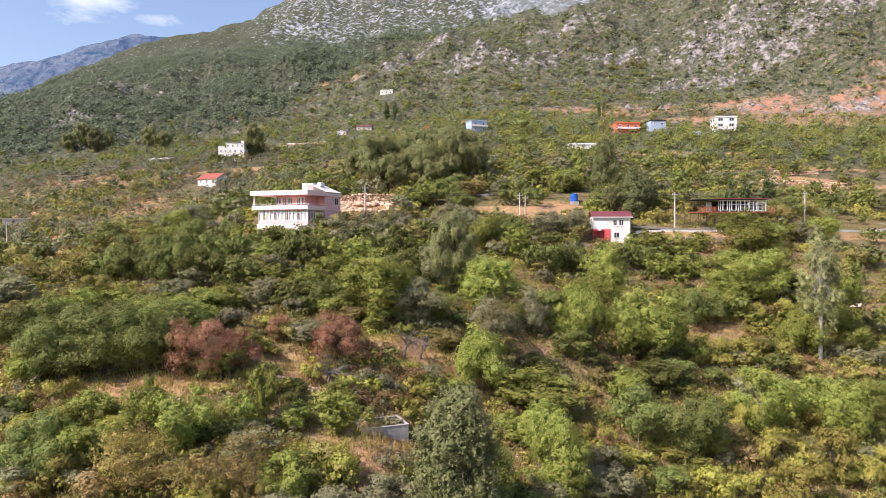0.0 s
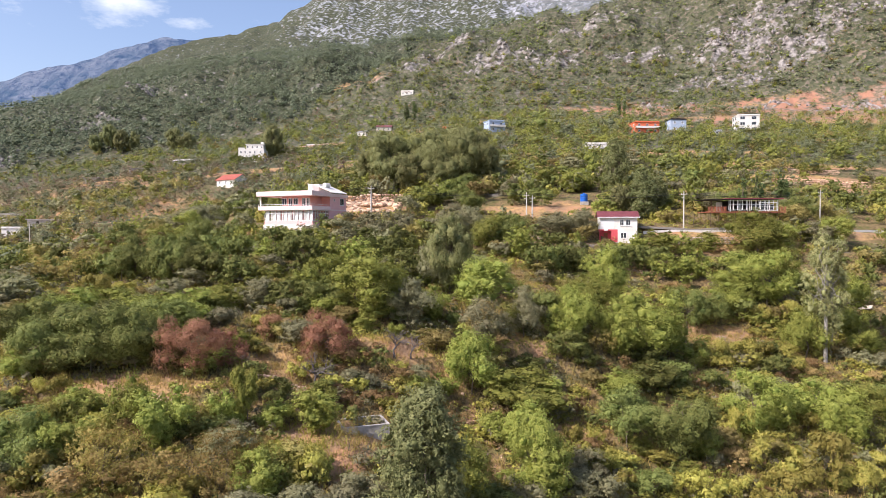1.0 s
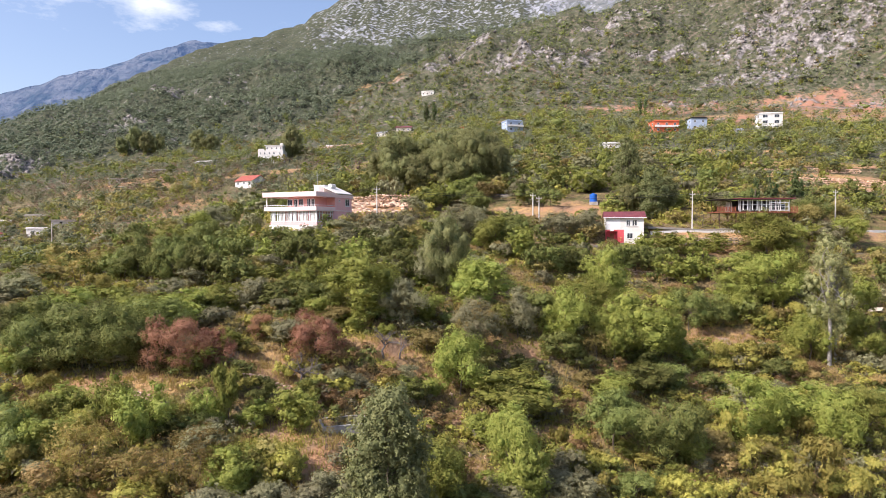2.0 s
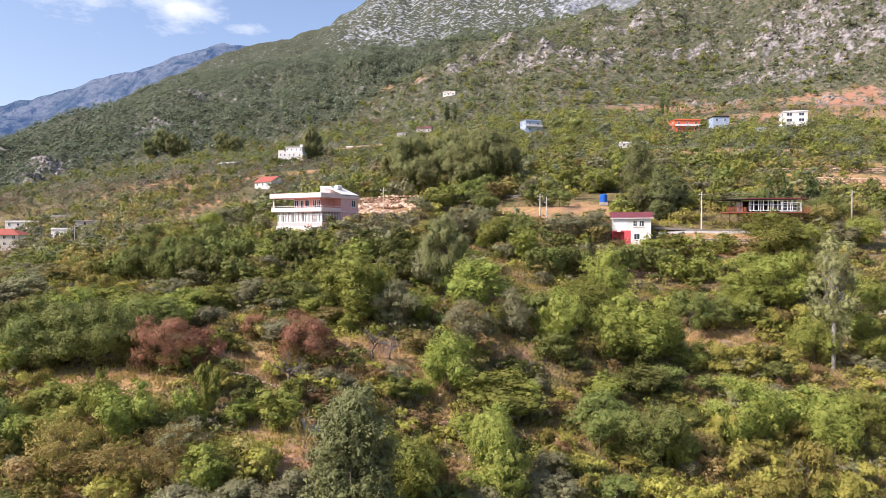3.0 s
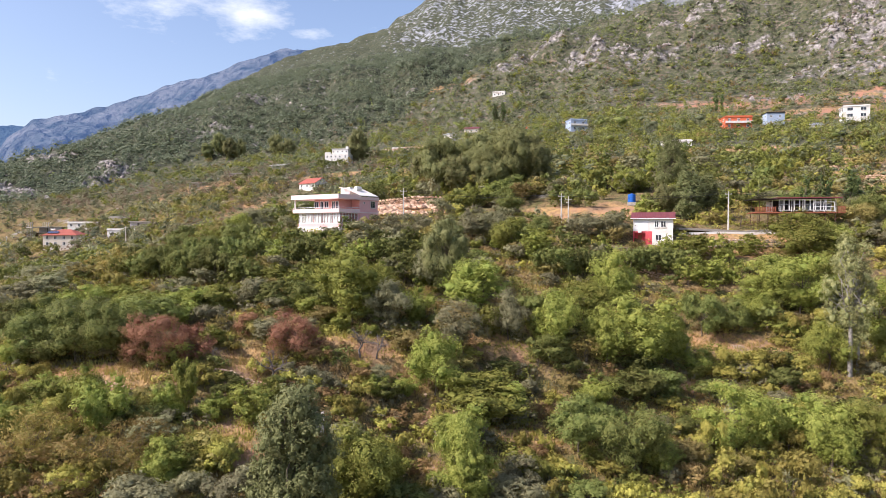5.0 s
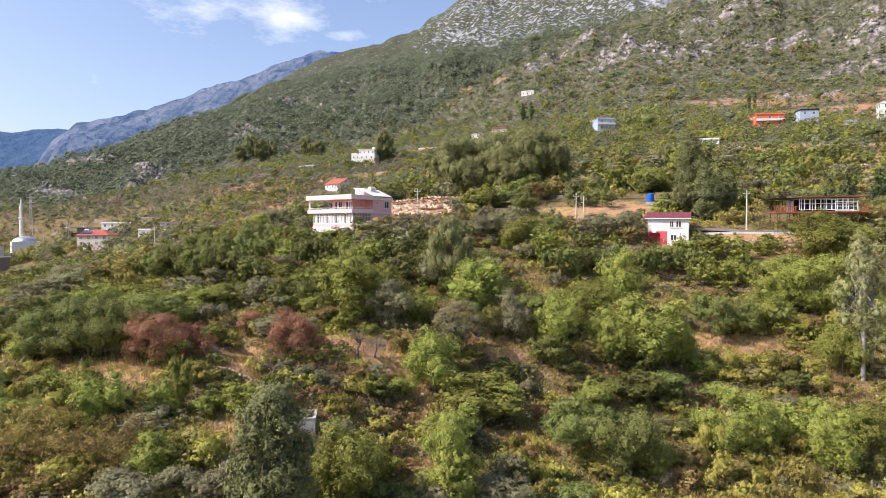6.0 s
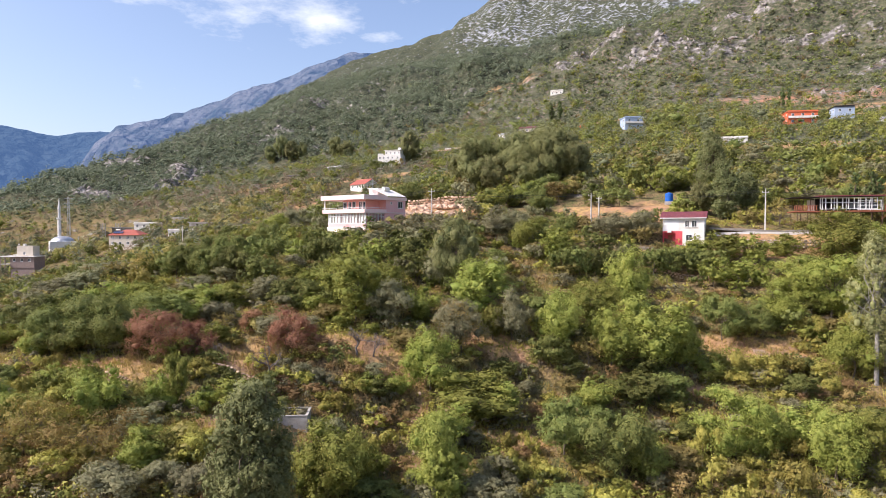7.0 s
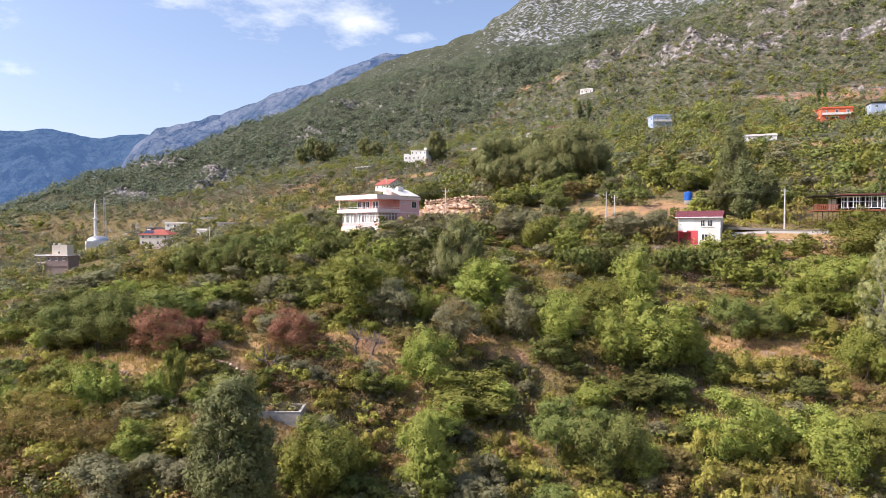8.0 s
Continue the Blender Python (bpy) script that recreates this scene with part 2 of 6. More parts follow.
def box(bm, x0, y0, z0, x1, y1, z1, bevel=0.0):
    made = bmesh.ops.create_cube(bm, size=1, matrix=Matrix.Translation(((x0 + x1) / 2, (y0 + y1) / 2, (z0 + z1) / 2)) @ Matrix.Diagonal((x1 - x0, y1 - y0, z1 - z0, 1)))
    if bevel:
        edges = {e for v in made["verts"] for e in v.link_edges}
        bmesh.ops.bevel(bm, geom=list(edges), offset=bevel, segments=1, affect="EDGES")
    return bm


def boxes(*sizes, bevel=0.0):
    bm = bmesh.new()
    for s in sizes:
        box(bm, *s, bevel=bevel)
    return bm


def rod(bm, a, b, r0, r1=None, sides=8):
    a, b = Vector(a), Vector(b)
    m = Matrix.Translation((a + b) / 2) @ (b - a).to_track_quat("Z", "Y").to_matrix().to_4x4()
    bmesh.ops.create_cone(bm, cap_ends=True, segments=sides, radius1=r0, radius2=r0 if r1 is None else r1, depth=(b - a).length, matrix=m)
    return bm


def thing(name, m, label, category, group="", kind=""):
    """An empty at a thing's base that holds its parts."""
    ob = new(name)
    ob.empty_display_size = 0.3
    ob.matrix_world = m
    return tagged(ob, label, category, group, kind)

# ---- ground: one sheet out to the horizon ----
def ground_material():
    m = bpy.data.materials.new("dry hillside ground")
    m.use_nodes = True
    nt = m.node_tree
    n, l = nt.nodes, nt.links
    b = n["Principled BSDF"]
    b.inputs["Roughness"].default_value, b.inputs["Specular IOR Level"].default_value = 0.95, 0.1
    geo = n.new("ShaderNodeNewGeometry")

    def noise_at(scale, detail=5.0):
        t = n.new("ShaderNodeTexNoise")
        t.inputs["Scale"].default_value, t.inputs["Detail"].default_value = scale, detail
        l.new(geo.outputs["Position"], t.inputs["Vector"])
        return t.outputs[0]

    def ramp(src, a, c):
        r = n.new("ShaderNodeMapRange")
        r.inputs["From Min"].default_value, r.inputs["From Max"].default_value = a, c
        l.new(src, r.inputs["Value"])
        return r.outputs[0]

    def mixed(f, a, c):
        x = n.new("ShaderNodeMix")
        x.data_type = "RGBA"
        l.new(f, x.inputs["Factor"])
        for key, v in (("A", a), ("B", c)):
            if isinstance(v, tuple):
                x.inputs[key].default_value = (*v, 1)
            else:
                l.new(v, x.inputs[key])
        return x.outputs["Result"]

    def times(a, c):
        x = n.new("ShaderNodeMath")
        x.operation = "MULTIPLY"
        l.new(a, x.inputs[0]), l.new(c, x.inputs[1])
        return x.outputs[0]
    def spots(scale, wobble):
        """Round plants seen from afar: the distance to scattered points, frayed by noise."""
        vor, add = n.new("ShaderNodeTexVoronoi"), n.new("ShaderNodeMath")
        vor.inputs["Scale"].default_value = scale
        l.new(geo.outputs["Position"], vor.inputs["Vector"])
        add.operation = "MULTIPLY_ADD"
        add.inputs[1].default_value = wobble
        l.new(noise_at(scale * 4, 6.0), add.inputs[0]), l.new(vor.outputs["Distance"], add.inputs[2])
        return add.outputs[0], vor.outputs["Color"]

    def attribute(name):
        a = n.new("ShaderNodeAttribute")
        a.attribute_name = name
        return a.outputs["Fac"]

    def edged(name, scale, gain, a, c):
        """An area laid down by an attribute, with a ragged edge."""
        e = n.new("ShaderNodeMath")
        e.operation = "MULTIPLY_ADD"
        e.inputs[1].default_value = gain
        l.new(noise_at(scale, 9.0), e.inputs[0]), l.new(attribute(name), e.inputs[2])
        return ramp(e.outputs[0], a, c)
    soil = mixed(ramp(noise_at(0.35), 0.4, 0.6), (0.42, 0.240, 0.130), (0.31, 0.200, 0.125))
    straw = mixed(ramp(noise_at(1.3, 9.0), 0.42, 0.6), (0.44, 0.285, 0.125), (0.26, 0.180, 0.090))
    open_soil = mixed(ramp(noise_at(0.22, 7.0), 0.42, 0.58), soil, straw)
    brown = mixed(ramp(noise_at(2.3, 9.0), 0.40, 0.60), (0.115, 0.085, 0.048), (0.270, 0.195, 0.092))
    green = mixed(ramp(noise_at(3.1, 9.0), 0.40, 0.60), (0.075, 0.085, 0.030), (0.180, 0.160, 0.060))
    weeds = mixed(ramp(noise_at(0.4, 9.0), 0.46, 0.64), brown, green)
    bare_mask = edged("bare", 0.55, 0.9, 0.62, 0.88)
    # the carpet of low scrub on the mountain: dark bushes with dry earth between, both blued for haze
    near_spot, tone = spots(0.36, 0.7)
    bushes = mixed(tone, (0.046, 0.058, 0.034), (0.120, 0.120, 0.070))
    earth = mixed(ramp(noise_at(0.05, 8.0), 0.40, 0.60), (0.130, 0.120, 0.090), (0.195, 0.160, 0.122))
    scrub = mixed(ramp(near_spot, 0.90, 1.12), bushes, earth)
    lime = mixed(ramp(noise_at(0.30, 10.0), 0.38, 0.60), (0.36, 0.335, 0.315), (0.135, 0.124, 0.116))
    # distant rock and scrub, greyer and bluer: haze put into the colour
    hazed_lime = mixed(ramp(noise_at(0.11, 10.0), 0.38, 0.62), (0.34, 0.355, 0.385), (0.21, 0.225, 0.25))
    hazed_scrub = mixed(ramp(noise_at(0.13, 9.0), 0.40, 0.60), (0.110, 0.124, 0.128), (0.170, 0.180, 0.178))
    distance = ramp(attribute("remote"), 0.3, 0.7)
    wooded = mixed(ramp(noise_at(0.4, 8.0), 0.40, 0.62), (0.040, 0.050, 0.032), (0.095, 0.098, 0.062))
    scrub = mixed(ramp(attribute("pines"), 0.3, 0.7), mixed(distance, scrub, hazed_scrub), wooded)
    rock = mixed(distance, lime, hazed_lime)
    sep = n.new("ShaderNodeSeparateXYZ")
    l.new(geo.outputs["Position"], sep.inputs[0])
    high = mixed(bare_mask, mixed(ramp(sep.outputs["Z"], 46, 74), weeds, scrub), open_soil)
    red_earth = mixed(ramp(noise_at(0.10, 10.0), 0.44, 0.56), (0.36, 0.190, 0.125), mixed(ramp(noise_at(0.4, 9.0), 0.42, 0.58), (0.30, 0.205, 0.155), (0.13, 0.115, 0.075)))
    high = mixed(edged("red", 0.09, 1.3, 0.92, 1.08), high, red_earth)
    # bare limestone: where the crags are, and in streaks between the bushes
    rocky = edged("crags", 0.14, 1.25, 0.80, 0.96)
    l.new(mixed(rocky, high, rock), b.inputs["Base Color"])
    bp = n.new("ShaderNodeBump")
    bp.inputs["Strength"].default_value, bp.inputs["Distance"].default_value = 0.8, 0.5
    crag = n.new("ShaderNodeBump")
    crag.inputs["Distance"].default_value = 9.0
    rugged = n.new("ShaderNodeMath")
    rugged.operation = "MULTIPLY_ADD"
    rugged.inputs[1].default_value = -0.85
    l.new(distance, rugged.inputs[0]), l.new(ramp(sep.outputs["Z"], 110, 210), rugged.inputs[2])
    rugged.use_clamp = True
    l.new(rugged.outputs[0], crag.inputs["Strength"])
    l.new(noise_at(0.10, 13.0), crag.inputs["Height"]), l.new(bp.outputs[0], crag.inputs["Normal"])
    l.new(noise_at(2.2, 8.0), bp.inputs["Height"]), l.new(crag.outputs[0], b.inputs["Normal"])
    return m


M_ground = ground_material()

# bare ground: x, y, half-width along the slope, half-depth
CLEARINGS = [(-16, 78.5, 6.5, 3.6), (-3, 87, 7, 3.2), (10, 98.5, 5.5, 2.6), (47, 118.5, 9, 3.0), (5, 82, 0.8, 4), (7.5, 70, 0.9, 5), (15.5, 82, 5.5, 1.6), (41, 104.4, 4, 1.6), (-32, 70, 9, 2.4), (-10, 61, 5, 3.5), (-8, 66, 6, 4), (25, 88.5, 2.0, 3), (-43, 100.5, 8, 1.6), (40, 139, 4, 1.4), (-22, 171, 10, 13), (27, 174, 11, 6), (19, 179, 9, 6), (31, 180, 9, 6), (62, 156, 16, 4.5), (95, 167, 18, 4)]
BARE_SLOPES = [(-190, 350, 40, 24), (-130, 262, 30, 14), (-215, 385, 40, 14), (-170, 300, 44, 18), (60, 154, 14, 5), (-140, 285, 34, 14), (-120, 240, 40, 14), (100, 424, 50, 22), (-190, 390, 30, 12), (190, 432, 120, 28), (300, 450, 90, 30), (-85, 405, 20, 8), (70, 285, 20, 6), (110, 240, 25, 6), (-20, 170, 8, 6), (60, 430, 40, 10), (-20, 470, 60, 16), (215, 522, 60, 13), (262, 482, 60, 15), (133, 503, 32, 8), (175, 512, 40, 9), (-98, 619, 26, 3)]


TERRACES = [(118, 243, 26, 5), (88, 262, 22, 3.5), (105, 285, 30, 4), (127, 228, 22, 4), (-80, 413, 26, 6), (95, 218, 38, 3.5), (60, 290, 40, 4.5), (120, 262, 45, 4.5), (10, 300, 40, 4.5), (150, 330, 50, 5), (-60, 262, 30, 4), (95, 345, 60, 4.5), (30, 232, 24, 3), (140, 238, 30, 3.5), (62, 203, 16, 2.5), (-20, 340, 40, 5), (-110, 345, 34, 6), (-160, 345, 34, 7), (-60, 330, 30, 5)]


def bare_at(x, y):
    """How bare the ground lies: 1 in a clearing, falling off at its edge."""
    best = np.zeros(np.shape(x))
    for k, spots in ((0.62, CLEARINGS), (0.40, BARE_SLOPES), (0.50, TERRACES)):
        for cx, cy, a, b in spots:
            best = np.maximum(best, k * smooth(1.5, 0.6, np.sqrt(((x - cx) / a) ** 2 + ((y - cy) / b) ** 2)))
    return best


# freshly cut red earth round the houses under the crags
RED_EARTH = [(150, 505, 70, 34), (235, 500, 80, 40), (320, 480, 90, 46), (92, 528, 34, 10), (190, 436, 90, 14), (-76, 612, 9, 2.0)]


def red_at(x, y):
    best = np.zeros(np.shape(x))
    for cx, cy, a, b in RED_EARTH:
        best = np.maximum(best, 0.5 * smooth(1.4, 0.5, np.sqrt(((x - cx) / a) ** 2 + ((y - cy) / b) ** 2)))
    return best


def under_pines(p):
    """1 where the pine wood begins above the village slope."""
    edge = np.interp(p[:, 0], [-420, -382, -345, -326, -266, -213, -150, -77, 20], [375, 400, 452, 500, 530, 556, 585, 630, 720])
    return smooth(-18, 22, p[:, 1] - edge + 34 * fractal(p[:, 0] / 40, p[:, 1] / 40, 3, 17))


def ground_sheet():
    az = np.radians(np.concatenate([np.linspace(-180, -72, 40)[:-1], np.linspace(-72, 50, 400)[:-1], np.linspace(52, 180, 46)]))
    radius = np.concatenate([[0.02, 4, 10, 22, 34], np.linspace(42, 190, 150)[:-1], np.geomspace(190, 1700, 240)[:-1], np.geomspace(1700, 4700, 14)])
    rr, aa = np.meshgrid(radius, az, indexing="ij")
    x, y = 15 + rr * np.sin(aa), rr * np.cos(aa)
    z = ground_z(x.ravel(), y.ravel())
    verts = np.column_stack([x.ravel(), y.ravel(), z])
    k, m = len(radius), len(az)
    i, j = np.meshgrid(np.arange(k - 1), np.arange(m - 1), indexing="ij")
    a = (i * m + j).ravel()
    faces = np.column_stack([a, a + 1, a + m + 1, a + m])
    me = mesh_of("ground", verts, faces, M_ground, shade=True)
    me.attributes.new("bare", "FLOAT", "POINT").data.foreach_set("value", bare_at(verts[:, 0], verts[:, 1]).astype(np.float32))
    me.attributes.new("crags", "FLOAT", "POINT").data.foreach_set("value", crags_at(verts[:, 0], verts[:, 1]).astype(np.float32))
    me.attributes.new("red", "FLOAT", "POINT").data.foreach_set("value", red_at(verts[:, 0], verts[:, 1]).astype(np.float32))
    me.attributes.new("pines", "FLOAT", "POINT").data.foreach_set("value", (under_pines(verts) * smooth(10, -3, np.degrees(np.arctan2(verts[:, 0] - 15, verts[:, 1])))).astype(np.float32))
    # how much of the haze-tinted rock and scrub is mixed in
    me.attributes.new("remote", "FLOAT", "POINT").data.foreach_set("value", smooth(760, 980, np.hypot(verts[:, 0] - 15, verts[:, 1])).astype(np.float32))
    return new("ground", me)


ground = tagged(ground_sheet(), "dry ochre hillside with terraces rising to a limestone mountain", "ground", kind="structure")

# far ridges across the valley, haze put into their bluish colour and glow
def far_ridge(name, distance, depth, spans, mat, label, seed):
    az = np.radians(np.linspace(spans[0][0], spans[-1][0], 320))
    top = 40 + distance * np.tan(np.radians(np.interp(np.degrees(az), [s[0] for s in spans], [s[1] for s in spans])))
    rows = []
    for k, f in enumerate(np.linspace(0, 1, 70)):
        r = distance - depth * (1 - f)
        x, y = 15 + r * np.sin(az), r * np.cos(az)
        rough = fractal(x / 260, y / 260, 6, seed) * 75 + np.abs(value_noise(x / 90, y / 90, seed)) * 50 + np.abs(value_noise(x / 35, y / 35, seed + 3)) * 22
        rows.append(np.column_stack([x, y, -80 + (top + 80) * f ** 0.9 + rough * (0.25 + 0.75 * math.sin(f * math.pi))]))
    x, y = 15 + (distance + 500) * np.sin(az), (distance + 500) * np.cos(az)
    rows.append(np.column_stack([x, y, np.full(len(az), -80.0)]))
    i, j = np.meshgrid(np.arange(len(rows) - 1), np.arange(len(az) - 1), indexing="ij")
    a = (i * len(az) + j).ravel()
    me = mesh_of(name, np.concatenate(rows), np.column_stack([a, a + 1, a + len(az) + 1, a + len(az)]), mat, shade=True)
    return tagged(new(name, me), label, "mountain", kind="structure")


def hazed_ridge_material(name, forest, rock, glow, air):
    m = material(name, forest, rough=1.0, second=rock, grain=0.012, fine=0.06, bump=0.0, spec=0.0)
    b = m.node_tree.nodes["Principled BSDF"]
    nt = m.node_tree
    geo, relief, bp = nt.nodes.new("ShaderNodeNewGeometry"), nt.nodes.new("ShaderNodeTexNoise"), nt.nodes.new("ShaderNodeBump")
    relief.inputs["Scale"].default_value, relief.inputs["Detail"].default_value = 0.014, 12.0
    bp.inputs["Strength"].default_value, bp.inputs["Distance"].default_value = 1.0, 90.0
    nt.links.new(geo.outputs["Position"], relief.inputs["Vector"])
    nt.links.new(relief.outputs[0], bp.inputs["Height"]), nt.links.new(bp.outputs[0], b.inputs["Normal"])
    # blue emission stands in for the haze before the ridge
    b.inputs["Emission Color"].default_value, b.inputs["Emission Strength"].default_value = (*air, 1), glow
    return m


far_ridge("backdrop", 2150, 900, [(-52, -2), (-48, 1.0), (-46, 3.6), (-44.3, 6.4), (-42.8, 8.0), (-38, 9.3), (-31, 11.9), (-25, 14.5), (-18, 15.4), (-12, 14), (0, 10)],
          hazed_ridge_material("limestone ridge with haze glow", (0.03, 0.045, 0.05), (0.135, 0.14, 0.145), 0.19, (0.20, 0.38, 0.90)), "hazy grey limestone ridge beyond the valley", 5)
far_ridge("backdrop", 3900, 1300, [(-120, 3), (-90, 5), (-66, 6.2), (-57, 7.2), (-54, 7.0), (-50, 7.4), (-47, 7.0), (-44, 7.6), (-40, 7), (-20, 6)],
          hazed_ridge_material("forested ridge with haze glow", (0.025, 0.04, 0.05), (0.04, 0.055, 0.06), 0.24, (0.20, 0.38, 0.85)), "blue hazy forested ridge far across the valley", 8)

# ---- trees and shrubs ----
def tube(points, radii, sides=6):
    """A bent tapered tube: verts and quad faces."""
    points, rings = np.asarray(points, float), []
    way = np.gradient(points, axis=0)
    way /= np.linalg.norm(way, axis=1)[:, None] + 1e-9
    for p, d, r in zip(points, way, radii):
        side = np.cross(d, (0.31, 0.95, 0.05))
        side /= np.linalg.norm(side) + 1e-9
        up = np.cross(d, side)
        a = np.linspace(0, 2 * np.pi, sides, endpoint=False)[:, None]
        rings.append(p + r * (np.cos(a) * side + np.sin(a) * up))
    i, j = np.meshgrid(np.arange(len(points) - 1), np.arange(sides), indexing="ij")
    a, b = (i * sides + j).ravel(), (i * sides + (j + 1) % sides).ravel()
    return np.concatenate(rings), np.column_stack([a, b, b + sides, a + sides])


def joined(pieces):
    verts, faces, k = [], [], 0
    for v, f in pieces:
        verts.append(v), faces.append(f + k)
        k += len(v)
    return np.concatenate(verts), np.concatenate(faces)


def limb(rng, a, b, r0, r1, steps=5, bend=0.12, sides=5):
    a, b = np.asarray(a, float), np.asarray(b, float)
    f = np.linspace(0, 1, steps)[:, None]
    wob = rng.normal(0, bend * np.linalg.norm(b - a), (steps, 3)) * np.sin(f * np.pi) * 0.6
    wob[:, 2] *= 0.4
    lift = np.array([0, 0, 1.0]) * np.sin(f * np.pi) * 0.08 * np.linalg.norm(b - a)
    return tube(a + (b - a) * f + wob + lift, np.linspace(r0, r1, steps), sides)


def leaf_blades(rng, at, out, size, loose=0.36):
    """A small pointed leaf at each place, turned mostly outwards and a little upwards."""
    n = len(at)
    nrm = out + rng.normal(0, loose, (n, 3))
    nrm[:, 2] += 0.2
    nrm /= np.linalg.norm(nrm, axis=1)[:, None] + 1e-9
    t = np.cross(nrm, rng.normal(0, 1, (n, 3)))
    t /= np.linalg.norm(t, axis=1)[:, None] + 1e-9
    b = np.cross(nrm, t)
    s = (size * rng.uniform(0.55, 1.4, n))[:, None]
    v = np.stack([at - t * s * 0.45 - b * s * 0.34, at - t * s * 0.45 + b * s * 0.34, at + t * s * 0.75], 1).reshape(-1, 3)
    return v, np.arange(3 * n).reshape(n, 3)


def clump_mesh(rng, rings=3, sides=6, rough=0.22):
    """A lumpy closed clump of unit radius: verts and triangles."""
    v, f = [(0, 0, -0.95)], []
    for i in range(1, rings + 1):
        e = math.pi * (i / (rings + 1) - 0.5)
        for j in range(sides):
            a = 2 * math.pi * (j + 0.5 * (i % 2)) / sides
            k = 1 + rng.uniform(-rough, rough)
            v.append((math.cos(e) * math.cos(a) * k, math.cos(e) * math.sin(a) * k, math.sin(e)))
    v.append((0, 0, 0.95))
    last = len(v) - 1
    for j in range(sides):
        j1 = (j + 1) % sides
        f.append((0, 1 + j1, 1 + j)), f.append((last, last - sides + j, last - sides + j1))
        for i in range(rings - 1):
            a, b = 1 + i * sides, 1 + (i + 1) * sides
            f.append((a + j, a + j1, b + j1)), f.append((a + j, b + j1, b + j))
    return np.array(v, float), np.array(f)


# kind: height, crown radius, crown's foot, lobes, leaves, leaf size, habit
KINDS = {
    "broadleaf_tree": dict(h=5.0, r=2.3, foot=0.02, lobes=20, leaves=4000, leaf=0.161, lobe=0.36, habit="round", stems=1),
    "autumn_tree": dict(h=4.6, r=2.3, foot=0.06, lobes=20, leaves=2600, leaf=0.169, lobe=0.34, habit="round", stems=2, core=0.35),
    "fruit_tree": dict(h=4.5, r=2.4, foot=0.08, lobes=18, leaves=3900, leaf=0.161, lobe=0.36, habit="round", stems=1),
    "upright_tree": dict(h=5.5, r=2.0, foot=0.02, lobes=26, leaves=4000, leaf=0.153, lobe=0.3, habit="spray", stems=3),
    "olive_tree": dict(h=4.2, r=2.0, foot=0.06, lobes=20, leaves=3700, leaf=0.132, lobe=0.33, habit="round", stems=2),
    "oak_tree": dict(h=14.0, r=3.4, foot=0.02, lobes=170, leaves=23000, leaf=0.161, lobe=0.27, habit="cone", stems=1, core=0.36),
    "crown_oak": dict(h=10.0, r=5.5, foot=0.03, lobes=64, leaves=10500, leaf=0.290, lobe=0.31, habit="round", stems=1, core=0.62),
    "smoke_bush": dict(h=5.0, r=3.0, foot=0.02, lobes=24, leaves=5200, leaf=0.132, lobe=0.30, habit="round", stems=4, core=0.35),
    "thin_tree": dict(h=5.0, r=2.6, foot=0.12, lobes=14, leaves=1100, leaf=0.129, lobe=0.36, habit="round", stems=3, core=0),
    "poplar_tree": dict(h=14.0, r=2.0, foot=0.16, lobes=46, leaves=5200, leaf=0.161, lobe=0.22, habit="column", stems=1, core=0.4),
    "cypress_poplar": dict(h=13.0, r=1.4, foot=0.06, lobes=24, leaves=1500, leaf=0.338, lobe=0.55, habit="column", stems=1),
    "pine_tree": dict(h=8.0, r=2.6, foot=0.08, lobes=16, leaves=3000, leaf=0.184, lobe=0.36, habit="cone", stems=1),
    "shrub": dict(h=2.0, r=1.6, foot=0.0, lobes=10, leaves=1150, leaf=0.153, lobe=0.42, habit="round", stems=3),
    "dry_shrub": dict(h=1.5, r=1.5, foot=0.0, lobes=8, leaves=800, leaf=0.113, lobe=0.45, habit="round", stems=5, core=0.3),
}


def set_tone(me, values):
    me.attributes.new("tone", "FLOAT", "POINT").data.foreach_set("value", np.asarray(values, np.float32))


def clumps_scale(n, few):
    return min(2.1, (n / few) ** 0.33)


